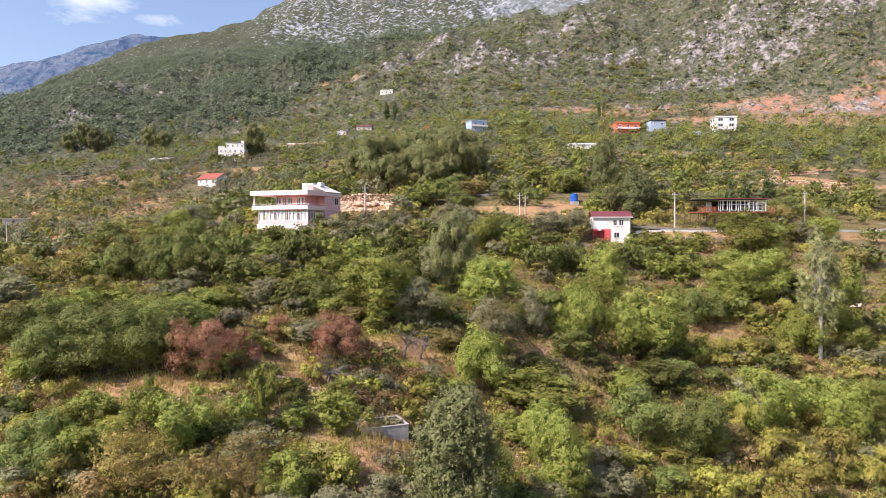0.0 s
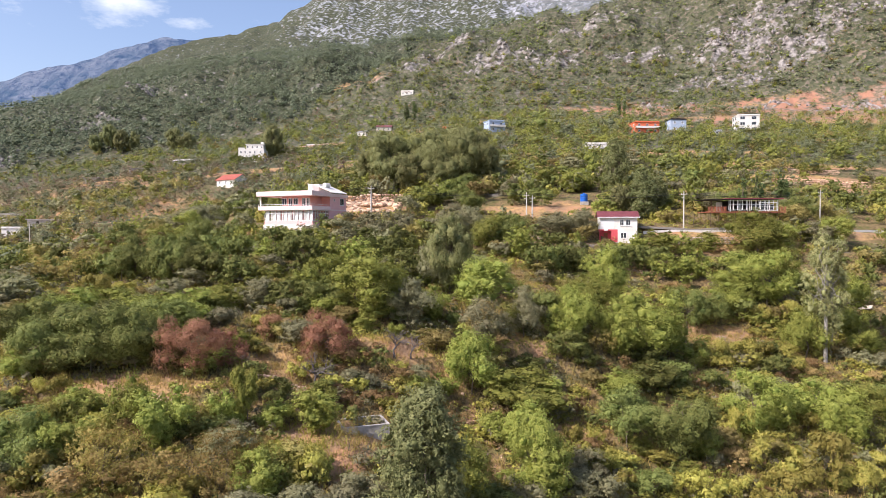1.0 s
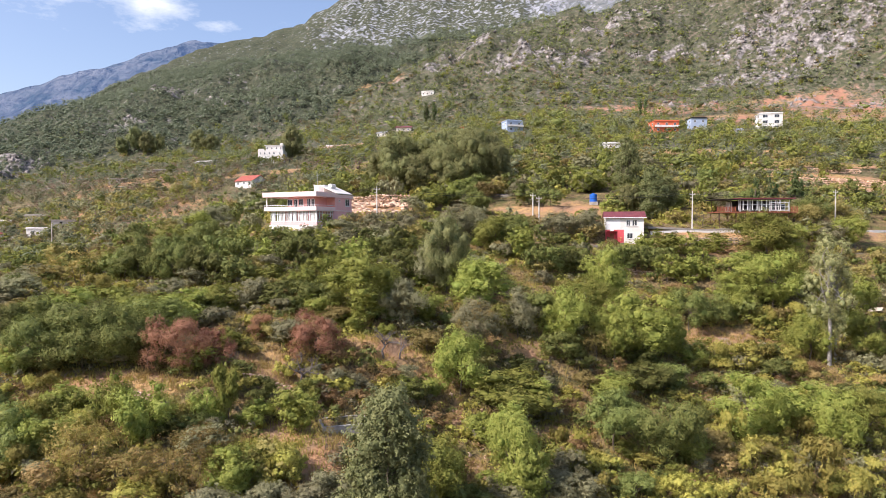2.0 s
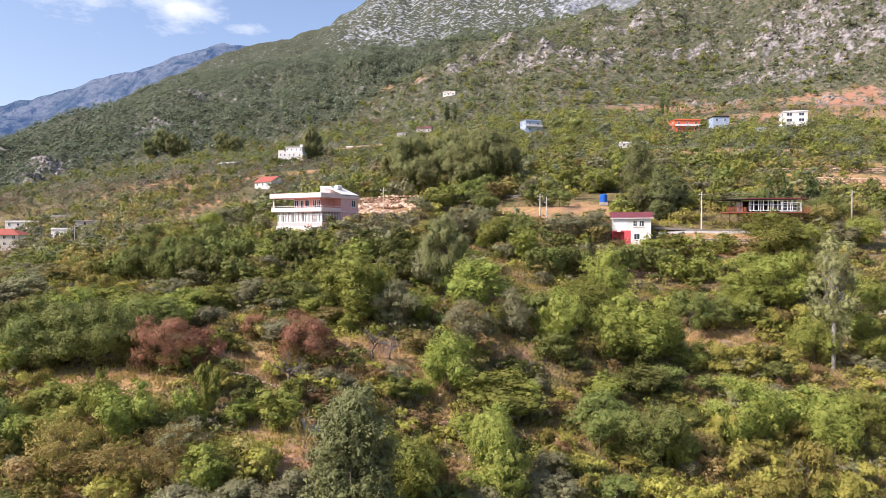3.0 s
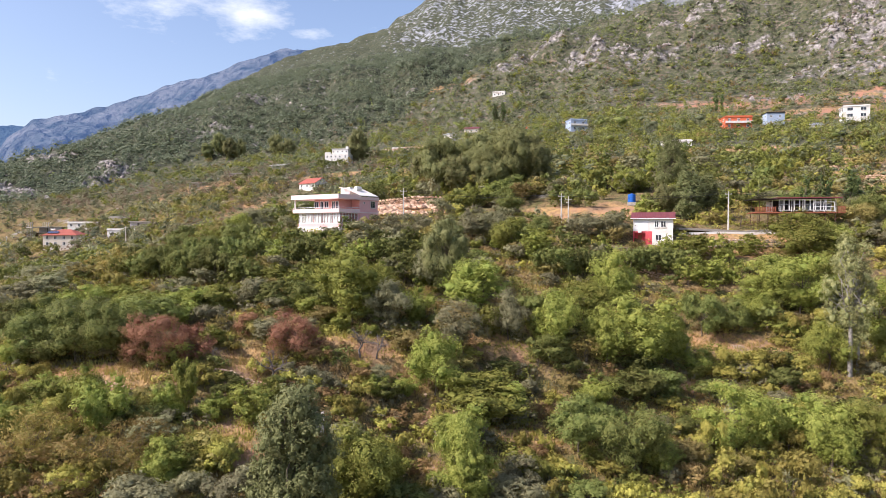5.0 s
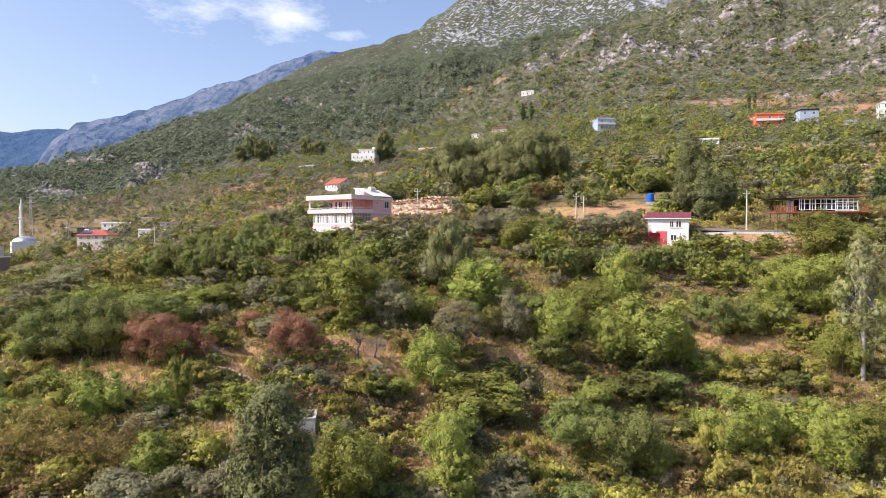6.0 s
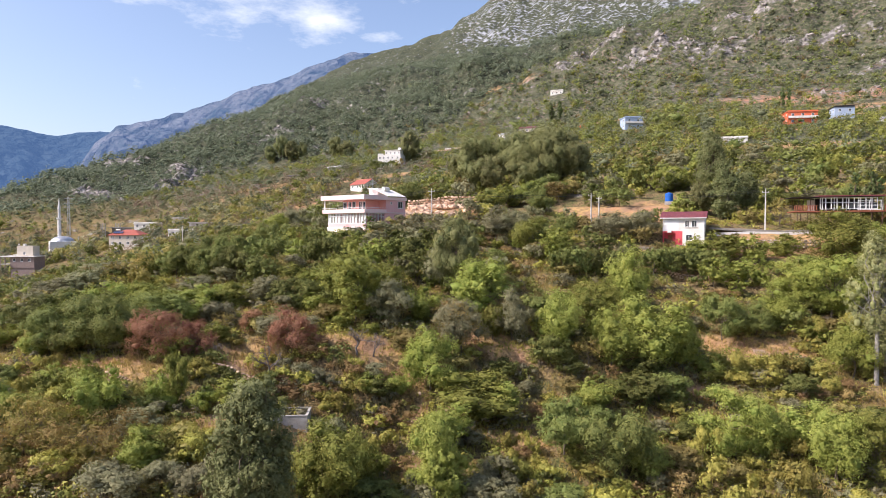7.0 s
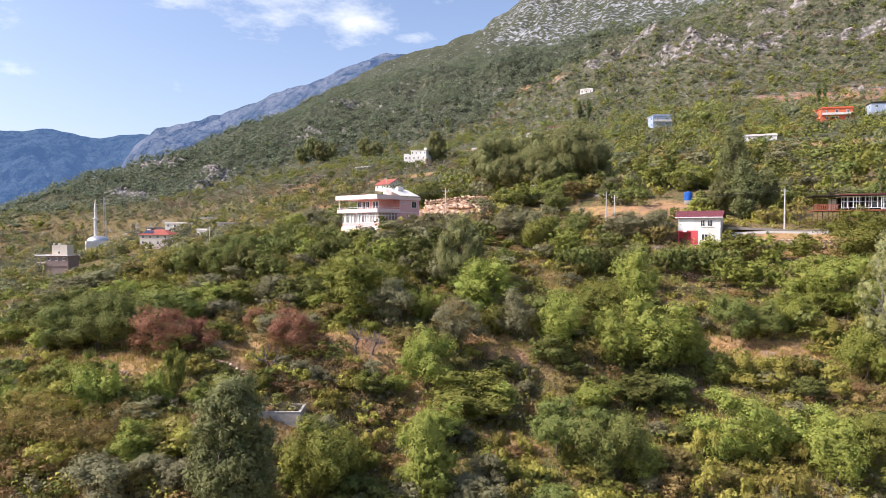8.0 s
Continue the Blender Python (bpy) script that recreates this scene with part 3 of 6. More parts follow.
def tree_meshes(kind, seed, share=1.0, swell=1.0, clumps=None):
    """The trunk with its limbs, and the crown, of one tree of its usual size standing at the origin."""
    k, rng = KINDS[kind], np.random.default_rng(seed)
    h, r, foot = k["h"], k["r"], k["h"] * k["foot"]
    mid, half = (foot + h) / 2, (h - foot) / 2
    centres, size = [], []
    while len(centres) < k["lobes"]:
        p = rng.uniform(-1, 1, 3)
        if p @ p > 1:
            continue
        wide = {"round": math.sqrt(max(0.05, 1 - 0.5 * abs(p[2]) ** 1.5)), "cone": 1.05 - 0.25 * (p[2] + 1) * 0.5 - 0.25 * max(0, p[2]) ** 2, "column": 0.55 + 0.45 * (1 - abs(p[2])), "spray": 0.75 + 0.25 * p[2]}[k["habit"]]
        p = p / max(0.35, np.linalg.norm(p)) * rng.uniform(0.45, 0.92)
        centres.append((p[0] * r * wide, p[1] * r * wide, mid + p[2] * half * 0.88))
        size.append(k["lobe"] * min(r, half) * rng.uniform(0.65, 1.3))
    centres, size = np.array(centres), np.array(size)
    n = max(12, int(k["leaves"] * share * 2.0))
    pick = rng.choice(len(size), n, p=size ** 2 / (size ** 2).sum())
    way = rng.normal(0, 1, (n, 3))
    way[:, 2] = way[:, 2] * 0.9 + 0.2
    way /= np.linalg.norm(way, axis=1)[:, None]
    stretch = np.array([1.0, 1.0, 1.45 if k["habit"] in ("spray", "column") else 0.85])
    reach = rng.uniform(0.6, 1.12, n) ** 0.8
    # leaves sit in tufts at the ends of twigs
    tufts = max(1, n // 11)
    tone = rng.uniform(0, 0.65, n)
    if tufts > 30:
        lead = np.arange(n) % tufts
        pick, way, reach = pick[lead], way[lead], reach[lead]
        tone = tone[lead]
        puff = rng.normal(0, 0.135, (n, 3)) * size[pick][:, None]
        at = centres[pick] + way * stretch * (size[pick] * reach)[:, None] + puff
        way = way + rng.normal(0, 0.45, (tufts, 3))[lead] + 1.6 * puff / size[pick][:, None]
    else:
        at = centres[pick] + way * stretch * (size[pick] * reach)[:, None]
    span = np.ones(3)
    # let the crown fill its height and spread
    lo, hi = (centres - size[:, None] * 0.85 * stretch).min(0), (centres + size[:, None] * 0.85 * stretch).max(0)
    for c, (a, b) in enumerate(((-r, r), (-r, r), (foot + 0.03 * h, h * 0.97))):
        at[:, c] = a + (at[:, c] - lo[c]) * (b - a) / (hi[c] - lo[c])
        centres[:, c] = a + (centres[:, c] - lo[c]) * (b - a) / (hi[c] - lo[c])
        span[c] = (b - a) / (hi[c] - lo[c])
    at[:, 2] = np.maximum(at[:, 2], 0.05)
    out = way + 0.5 * (at - (0, 0, mid)) / max(r, half)
    pieces = [leaf_blades(rng, at, out, k["leaf"] * swell)]
    # the dense heart of each bough: closed lumps added inside to darken the crown
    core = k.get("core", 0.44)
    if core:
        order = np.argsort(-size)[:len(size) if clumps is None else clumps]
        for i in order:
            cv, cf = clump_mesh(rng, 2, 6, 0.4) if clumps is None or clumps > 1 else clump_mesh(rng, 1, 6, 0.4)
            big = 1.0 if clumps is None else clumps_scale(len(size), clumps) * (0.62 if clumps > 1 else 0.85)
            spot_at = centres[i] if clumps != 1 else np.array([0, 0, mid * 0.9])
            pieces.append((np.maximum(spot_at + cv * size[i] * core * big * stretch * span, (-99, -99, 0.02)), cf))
    crown = joined(pieces)
    wood = []
    for s in range(k["stems"]):
        a = rng.uniform(0, 2 * np.pi)
        spread = 0.0 if k["stems"] == 1 else r * 0.22
        base = np.array([math.cos(a), math.sin(a), 0]) * spread * 0.4
        top = np.array([math.cos(a) * spread + rng.normal(0, 0.1), math.sin(a) * spread + rng.normal(0, 0.1), foot + (h - foot) * (0.72 if k["habit"] in ("column", "cone") else 0.45)])
        thick = 0.016 * h / math.sqrt(k["stems"])
        wood.append(limb(rng, base - (0, 0, 0.3), top, thick, thick * 0.4, 3 if share < 0.5 else 6, 0.012 if k["habit"] == "column" else 0.04, 4 if share < 0.5 else 6))
        few = share < 0.5
        for c in centres[s::k["stems"] * (4 if few else 1)]:
            f = rng.uniform(0.45, 0.95)
            wood.append(limb(rng, base + (top - base) * f, c, thick * 0.38, thick * 0.08, 3 if few else 4, 0.1, 3 if few else 4))
    leafy = mesh_of("crown", *crown)
    # tufts vary at random; the inner lumps keep the darkest tone as shade
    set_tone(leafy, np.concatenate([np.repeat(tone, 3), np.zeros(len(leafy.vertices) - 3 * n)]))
    return mesh_of("trunk", *joined(wood), shade=True), leafy


M_bark = material("grey brown bark", (0.20, 0.155, 0.115), second=(0.10, 0.08, 0.06), grain=6, bump=0.6)
M_pale_bark = material("pale poplar bark", (0.42, 0.39, 0.35), second=(0.20, 0.18, 0.16), grain=4, bump=0.4)
M_dead_wood = material("grey dead wood", (0.20, 0.17, 0.16), second=(0.12, 0.10, 0.095), grain=5, bump=0.4)
LEAVES = {
    "broadleaf_tree": leaf_material("fresh green leaves", (0.165, 0.196, 0.040), (0.329, 0.315, 0.078)),
    "fruit_tree": leaf_material("dark orchard leaves", (0.118, 0.144, 0.041), (0.241, 0.244, 0.072)),
    "upright_tree": leaf_material("bright upright leaves", (0.190, 0.220, 0.046), (0.354, 0.345, 0.085)),
    "olive_tree": leaf_material("grey green olive leaves", (0.187, 0.187, 0.097), (0.311, 0.284, 0.160), 0.2, 0.2),
    "oak_tree": leaf_material("leathery oak leaves", (0.122, 0.142, 0.054), (0.255, 0.264, 0.114), 0.15, 0.1),
    "crown_oak": leaf_material("dark crown leaves", (0.149, 0.164, 0.065), (0.282, 0.269, 0.111), 0.2, 0.2),
    "smoke_bush": leaf_material("russet leaves", (0.266, 0.121, 0.078), (0.383, 0.197, 0.124), 0.25, 0.12),
    "thin_tree": leaf_material("yellowing thin leaves", (0.345, 0.223, 0.079), (0.220, 0.205, 0.061)),
    "poplar_tree": leaf_material("poplar leaves", (0.226, 0.239, 0.103), (0.381, 0.353, 0.163)),
    "cypress_poplar": leaf_material("dark columnar leaves", (0.093, 0.132, 0.048), (0.166, 0.202, 0.071), 0.2),
    "shrub": leaf_material("yellow green scrub leaves", (0.234, 0.229, 0.054), (0.419, 0.346, 0.091)),
    "autumn_tree": leaf_material("turning yellow leaves", (0.243, 0.210, 0.070), (0.339, 0.258, 0.099)),
    # pine greens lightened and blued, haze put into the leaf colour
    "pine": leaf_material("hazed pine needles", (0.134, 0.163, 0.102), (0.240, 0.262, 0.166), 0.2, 0.2),
    "maquis": leaf_material("grey-green maquis leaves", (0.122, 0.138, 0.074), (0.212, 0.218, 0.122), 0.25),
    "autumn": leaf_material("brown autumn leaves", (0.211, 0.152, 0.107), (0.305, 0.213, 0.150), 0.2),
    "dry_shrub": leaf_material("dry scrub leaves", (0.258, 0.167, 0.077), (0.380, 0.256, 0.109), 0.2),
    "straw": leaf_material("dry golden grass", (0.391, 0.263, 0.103), (0.279, 0.227, 0.079), 0.3),
}
LABELS = {
    "broadleaf_tree": "leafy green broadleaf tree on the terraced slope",
    "autumn_tree": "broadleaf tree turning yellow and brown on the slope",
    "fruit_tree": "dark green orchard tree standing in dry soil",
    "upright_tree": "bright green tree with upright sprays of leaves",
    "olive_tree": "silvery grey-green olive tree on dry ground",
    "oak_tree": "tall dense dark evergreen oak beside a concrete cistern",
    "crown_oak": "large round dark green tree with a broad crown",
    "smoke_bush": "russet red-brown bushy tree among green trees",
    "thin_tree": "thin half-bare yellowing tree on dry grass",
    "poplar_tree": "tall poplar with pale bare trunk and thin leaves",
    "cypress_poplar": "dark narrow columnar poplar behind the road",
    "shrub": "low yellow-green shrub on the dry slope",
    "dry_shrub": "low brown dry shrub on the bank",
}
STOCK, COUNT = {}, {}


def plant(kind, x, y, h, wide=1.0, far=0, label=""):
    """One tree of a kind at x, y, h metres high; wide stretches its crown."""
    k = KINDS[kind]
    tall = far < 2 and h > 1.3 * k["h"]
    key = (kind, 3 if tall else far)
    if tall and key not in STOCK:
        STOCK[key] = [tree_meshes(kind, 11 * v + len(kind) * 7 + 5, 1.7, 0.7) for v in range(4)]
    if key not in STOCK:
        STOCK[key] = [tree_meshes(kind, 11 * v + len(kind) * 7 + 3, (1.0, 0.42, 0.22)[far], (1.0, 1.45, 1.8)[far], (None, 9, 5)[far]) for v in range(4)]
    if key not in COUNT:
        for trunk, crown in STOCK[key]:
            trunk.materials.append(M_pale_bark if kind == "poplar_tree" else M_bark)
            crown.materials.append(LEAVES[kind])
    n = COUNT[key] = COUNT.get(key, 0) + 1
    trunk, crown = STOCK[key][n % 4]
    name = {"crown_oak": "oak_tree", "cypress_poplar": "poplar_tree", "thin_tree": "thin_tree", "upright_tree": "broadleaf_tree"}.get(kind, kind)
    s, wide = h / k["h"], wide * (1.12 if far < 2 and "tree" in kind and kind not in ("oak_tree", "poplar_tree") else 1.0)
    turn = (n * 137.5 + x * 10) % 360
    t = thing(name, pose(x, y, on_ground(x, y) - 0.05, 0, 0, turn) @ Matrix.Diagonal((s * wide, s * wide, s, 1)), label or LABELS[kind], "shrub" if "shrub" in kind or "bush" in kind else "tree", kind.replace("_", " ") + "s")
    new_trunk, new_crown = new("trunk", trunk), new("crown", crown)
    new_trunk.parent = new_crown.parent = t
    return t


def plant_or_join(kind, x, y, h, wide, spill):
    """Plants one more tree, or, past 280 of its kind, leaves it to the joined ones."""
    name = {"upright_tree": "broadleaf_tree"}.get(kind, kind)
    n = sum(v for (k, _), v in COUNT.items() if {"upright_tree": "broadleaf_tree"}.get(k, k) == name)
    if n < 280:
        r = math.hypot(x - 15, y)
        plant(kind, x, y, h, wide, far=0 if r < 100 else 1 if r < 210 else 2)
    else:
        spill.setdefault(kind, []).append((x, y, h))


def scatter(name, kind, places, heights, share, swell, label, category, seed, variants=5, leaves=None, clumps=1):
    """Many far plants of one kind, joined into one mesh."""
    rng = np.random.default_rng(seed)
    stock = []
    for v in range(variants):
        k = KINDS[kind]
        _, crown = tree_meshes(kind, seed * 31 + v, share, swell, clumps)
        co = np.empty(len(crown.vertices) * 3, np.float32)
        crown.vertices.foreach_get("co", co)
        loops = np.empty(len(crown.loops), np.int32)
        crown.loops.foreach_get("vertex_index", loops)
        tone = np.empty(len(crown.vertices), np.float32)
        crown.attributes["tone"].data.foreach_get("value", tone)
        stock.append((co.reshape(-1, 3) / k["h"], loops.reshape(-1, 3), tone))
        bpy.data.meshes.remove(crown)
    verts, faces, tones, total = [], [], [], 0
    z = ground_z(places[:, 0], places[:, 1])
    for i, (p, h) in enumerate(zip(places, heights)):
        a, w = rng.uniform(0, 2 * np.pi), rng.uniform(0.8, 1.3)
        c, s = math.cos(a) * h * w, math.sin(a) * h * w
        v, f, tone = stock[i % variants]
        tones.append(tone * 0.6 + rng.uniform(0, 0.4))
        faces.append(f + total)
        total += len(v)
        verts.append(np.column_stack([p[0] + v[:, 0] * c - v[:, 1] * s, p[1] + v[:, 0] * s + v[:, 1] * c, z[i] - 0.05 * h + v[:, 2] * h]))
    verts = np.concatenate(verts)
    ob = new(name, mesh_of(name, verts, np.concatenate(faces), LEAVES[leaves or kind]))
    set_tone(ob.data, np.concatenate(tones))
    return tagged(ob, label, category, kind="stuff")


def sector(rng, n, az0, az1, r0, r1):
    """Places spread evenly over a sector of the hillside."""
    a, r = np.radians(rng.uniform(az0, az1, n)), np.sqrt(rng.uniform(r0 ** 2, r1 ** 2, n))
    return np.column_stack([15 + r * np.sin(a), r * np.cos(a)])

plant("fruit_tree", -42.5, 71.6, 6.4, 0.94)
plant("fruit_tree", -39.9, 71.5, 4.1, 1.21)
plant("fruit_tree", -37.0, 72.6, 7.1, 0.98)
plant("fruit_tree", -34.3, 73.4, 6.4, 0.84)
plant("fruit_tree", -32.3, 72.9, 7.5, 0.75)
plant("fruit_tree", -29.7, 73.2, 4.8, 0.98)
plant("broadleaf_tree", -43.8, 70.4, 3.3, 1.30)
plant("fruit_tree", -42.6, 77.1, 6.1, 1.10)
plant("fruit_tree", -46.1, 76.5, 6.8, 0.94)
plant("fruit_tree", -48.0, 74.4, 6.0, 0.94)
plant("fruit_tree", -39.1, 78.3, 6.1, 1.10)
plant("broadleaf_tree", -36.0, 80.1, 6.2, 1.28)
plant("fruit_tree", -32.7, 80.9, 6.2, 1.05)
plant("broadleaf_tree", -31.2, 83.3, 5.3, 1.24)
plant("broadleaf_tree", -51.1, 87.2, 4.1, 1.63)
plant("broadleaf_tree", -47.6, 87.3, 4.8, 1.45)
plant("broadleaf_tree", -43.1, 89.1, 4.5, 1.68)
plant("broadleaf_tree", -38.7, 89.3, 3.7, 1.69)
plant("shrub", -49.8, 96.6, 4.0, 0.90)
plant("shrub", -46.8, 98.1, 2.5, 1.12)
plant("broadleaf_tree", -37.9, 92.9, 3.5, 1.68)
plant("broadleaf_tree", -33.3, 92.1, 4.3, 1.67)
plant("olive_tree", -39.6, 97.6, 3.2, 1.75)
plant("broadleaf_tree", -30.3, 94.0, 4.2, 1.52)
plant("olive_tree", -27.1, 85.4, 4.2, 1.15)
plant("olive_tree", -64.8, 94.3, 4.4, 1.57)
plant("olive_tree", -61.4, 95.7, 4.0, 1.52)
plant("olive_tree", -118.7, 158.5, 6.0, 1.84, far=1)
plant("olive_tree", -73.3, 114.0, 4.2, 1.58, far=1)
plant("olive_tree", -126.0, 161.0, 6.1, 1.57, far=1)
plant("thin_tree", -60.6, 108.7, 6.5, 1.11, far=1)
plant("thin_tree", -82.0, 132.3, 5.1, 1.26, far=1)
plant("broadleaf_tree", -58.0, 109.7, 5.2, 0.94, far=1)
plant("fruit_tree", -52.2, 108.2, 5.9, 0.75, far=1)
plant("fruit_tree", -49.8, 107.9, 6.1, 0.73, far=1)
plant("fruit_tree", -47.1, 107.3, 6.0, 0.70, far=1)
plant("fruit_tree", -44.9, 106.9, 5.8, 0.72, far=1)
plant("fruit_tree", -42.8, 106.4, 6.1, 0.70, far=1)
plant("fruit_tree", -40.1, 105.9, 5.9, 0.73, far=1)
plant("fruit_tree", -37.6, 105.6, 6.0, 0.73, far=1)
plant("fruit_tree", -35.1, 104.6, 5.4, 0.89, far=1)
plant("fruit_tree", -59.0, 127.4, 6.0, 0.87, far=1)
plant("fruit_tree", -52.0, 123.8, 6.1, 0.85, far=1)
plant("fruit_tree", -45.8, 120.1, 5.9, 0.85, far=1)
plant("fruit_tree", -39.8, 116.7, 5.7, 0.85, far=1)
plant("fruit_tree", -34.5, 114.3, 5.6, 0.89, far=1)
plant("broadleaf_tree", -29.8, 113.4, 5.0, 1.13, far=1)
plant("fruit_tree", -25.9, 112.8, 5.4, 0.89, far=1)
plant("fruit_tree", -22.4, 113.1, 5.4, 0.89, far=1)
plant("broadleaf_tree", -18.7, 114.2, 5.7, 0.97, far=1)
plant("broadleaf_tree", -15.2, 115.5, 5.8, 1.03, far=1)
plant("fruit_tree", -11.7, 116.7, 5.5, 0.94, far=1)
plant("fruit_tree", -8.3, 117.6, 5.5, 0.94, far=1)
plant("fruit_tree", -82.9, 168.9, 7.3, 0.98, far=1)
plant("broadleaf_tree", -62.4, 145.6, 6.5, 1.13, far=1)
plant("fruit_tree", -51.9, 137.6, 6.7, 0.89, far=1)
plant("fruit_tree", -42.6, 130.2, 5.8, 0.98, far=1)
plant("broadleaf_tree", -36.7, 126.6, 5.4, 1.13, far=1)
plant("fruit_tree", -31.7, 124.4, 4.9, 1.04, far=1)
plant("fruit_tree", -26.5, 122.6, 4.5, 1.12, far=1)
plant("broadleaf_tree", -22.6, 122.7, 4.3, 1.36, far=1)
plant("olive_tree", -18.5, 123.8, 4.1, 1.38, far=1)
plant("fruit_tree", -14.9, 124.6, 4.5, 1.12, far=1)
plant("olive_tree", -11.2, 125.5, 4.5, 1.25, far=1)
plant("fruit_tree", -8.1, 126.0, 5.2, 0.98, far=1)
plant("smoke_bush", -25.5, 72.5, 6.7, 0.94)
plant("smoke_bush", -23.1, 76.0, 4.8, 0.89)
plant("thin_tree", -24.5, 83.6, 3.1, 0.96)
plant("fruit_tree", -31.4, 104.5, 5.1, 1.06, far=1)
plant("olive_tree", -26.3, 96.9, 4.7, 1.24)
plant("fruit_tree", -22.3, 96.2, 4.9, 1.05)
plant("fruit_tree", -18.7, 96.3, 4.9, 1.05)
plant("broadleaf_tree", -19.8, 101.5, 4.3, 1.36)
plant("fruit_tree", -15.1, 96.8, 4.7, 1.04)
plant("broadleaf_tree", -27.0, 104.6, 3.7, 1.77, far=1)
plant("broadleaf_tree", -16.2, 106.6, 5.7, 1.14, far=1)
plant("upright_tree", -9.0, 94.0, 10.1, 1.32)
plant("broadleaf_tree", -8.0, 102.9, 6.2, 1.01)
plant("olive_tree", -7.5, 110.2, 3.8, 1.31, far=1)
plant("olive_tree", -3.6, 93.9, 7.6, 0.83)
plant("broadleaf_tree", -1.0, 99.2, 5.9, 0.96)
plant("fruit_tree", -5.7, 110.6, 5.7, 0.86, far=1)
plant("smoke_bush", -20.7, 84.9, 3.6, 0.78)
plant("smoke_bush", -12.9, 82.1, 6.8, 0.92)
plant("thin_tree", -14.0, 80.2, 4.2, 0.96)
plant("shrub", -15.3, 77.9, 2.2, 0.88)
plant("shrub", -13.3, 79.2, 2.2, 1.21)
plant("shrub", -20.7, 80.8, 1.3, 1.39)
plant("crown_oak", 1.5, 110.5, 14.0, 0.55, label="tall grey-green tree rising above the orchard")
plant("olive_tree", -0.9, 110.7, 7.5, 0.79, far=1)
plant("upright_tree", 7.4, 105.4, 9.9, 1.23)
plant("thin_tree", 6.9, 93.1, 7.5, 0.96)
plant("olive_tree", 6.8, 93.6, 7.5, 0.94)
plant("olive_tree", 13.2, 101.0, 7.7, 0.71)
plant("fruit_tree", 16.5, 103.9, 5.3, 0.94)
plant("broadleaf_tree", 10.2, 100.0, 5.4, 0.84)
plant("broadleaf_tree", 19.8, 100.4, 9.1, 0.84)
plant("broadleaf_tree", 23.9, 109.0, 8.0, 1.03)
plant("upright_tree", 28.6, 119.2, 12.1, 0.83, far=1)
plant("upright_tree", 26.8, 101.3, 9.5, 0.90)
plant("upright_tree", 32.8, 105.6, 11.5, 1.17)
plant("upright_tree", 36.7, 108.6, 8.3, 0.80)
plant("fruit_tree", 19.0, 98.0, 5.0, 0.98)
plant("thin_tree", 24.3, 99.9, 4.9, 0.96)
plant("fruit_tree", 17.0, 123.6, 5.1, 0.84, far=1)
plant("fruit_tree", 20.0, 125.4, 5.4, 0.81, far=1)
plant("fruit_tree", 22.8, 127.8, 5.2, 0.84, far=1)
plant("fruit_tree", 25.3, 130.0, 5.5, 0.81, far=1)
plant("fruit_tree", 32.6, 136.2, 5.3, 0.88, far=1)
plant("fruit_tree", 35.1, 137.5, 5.6, 0.84, far=1)
plant("fruit_tree", 37.8, 138.6, 5.6, 0.84, far=1)
plant("fruit_tree", 41.1, 139.4, 5.8, 0.81, far=1)
plant("upright_tree", 43.3, 134.9, 5.6, 1.11, far=1)
plant("upright_tree", 47.4, 136.4, 5.0, 1.08, far=1)
plant("broadleaf_tree", 50.9, 138.2, 6.0, 0.99, far=1)
plant("fruit_tree", 43.3, 120.5, 7.7, 0.84, far=1)
plant("broadleaf_tree", 52.8, 125.7, 7.1, 1.13, far=1)
plant("fruit_tree", 48.6, 121.7, 6.0, 0.79, far=1)
plant("broadleaf_tree", 56.9, 131.9, 9.3, 1.15, far=1)
plant("broadleaf_tree", 60.9, 129.3, 11.1, 0.94, far=1)
plant("broadleaf_tree", 66.6, 136.0, 9.0, 0.83, far=1)
plant("shrub", 56.6, 122.6, 4.0, 0.68, far=1)
plant("shrub", 62.3, 123.7, 4.6, 0.68, far=1)
plant("poplar_tree", 62.7, 111.5, 22.0, 1.03)
plant("poplar_tree", 64.1, 112.6, 18.3, 0.92)
plant("broadleaf_tree", 60.1, 112.5, 8.3, 0.94)
plant("broadleaf_tree", 70.5, 122.1, 11.7, 0.83, far=1)
plant("broadleaf_tree", 69.8, 114.6, 7.5, 0.83)
plant("shrub", 43.3, 108.4, 4.5, 0.75)
plant("upright_tree", 40.7, 108.5, 3.9, 1.28)
plant("shrub", 47.3, 108.1, 4.4, 0.99)
plant("shrub", 51.1, 110.1, 3.5, 0.94)
plant("shrub", 54.8, 108.8, 3.6, 1.07)
plant("fruit_tree", 52.2, 104.5, 4.1, 1.16)
plant("shrub", -40.6, 67.1, 2.7, 0.77)
plant("shrub", -37.6, 66.9, 3.3, 0.75)
plant("broadleaf_tree", -32.6, 63.3, 4.3, 0.94)
plant("broadleaf_tree", -28.0, 62.3, 6.3, 0.71)
plant("broadleaf_tree", -23.4, 60.4, 6.2, 0.82)
plant("broadleaf_tree", -23.7, 64.2, 3.0, 1.09)
plant("shrub", -21.5, 64.3, 2.7, 0.84)
plant("broadleaf_tree", -19.3, 64.8, 4.2, 0.83)
plant("upright_tree", -17.5, 65.7, 6.6, 0.49)
plant("broadleaf_tree", -15.1, 66.4, 3.3, 1.09)
plant("upright_tree", -10.4, 66.8, 4.6, 1.20)
plant("shrub", -35.1, 60.9, 4.1, 0.54)
plant("broadleaf_tree", -31.2, 56.2, 5.3, 0.71)
plant("thin_tree", -26.5, 56.6, 4.0, 1.18)
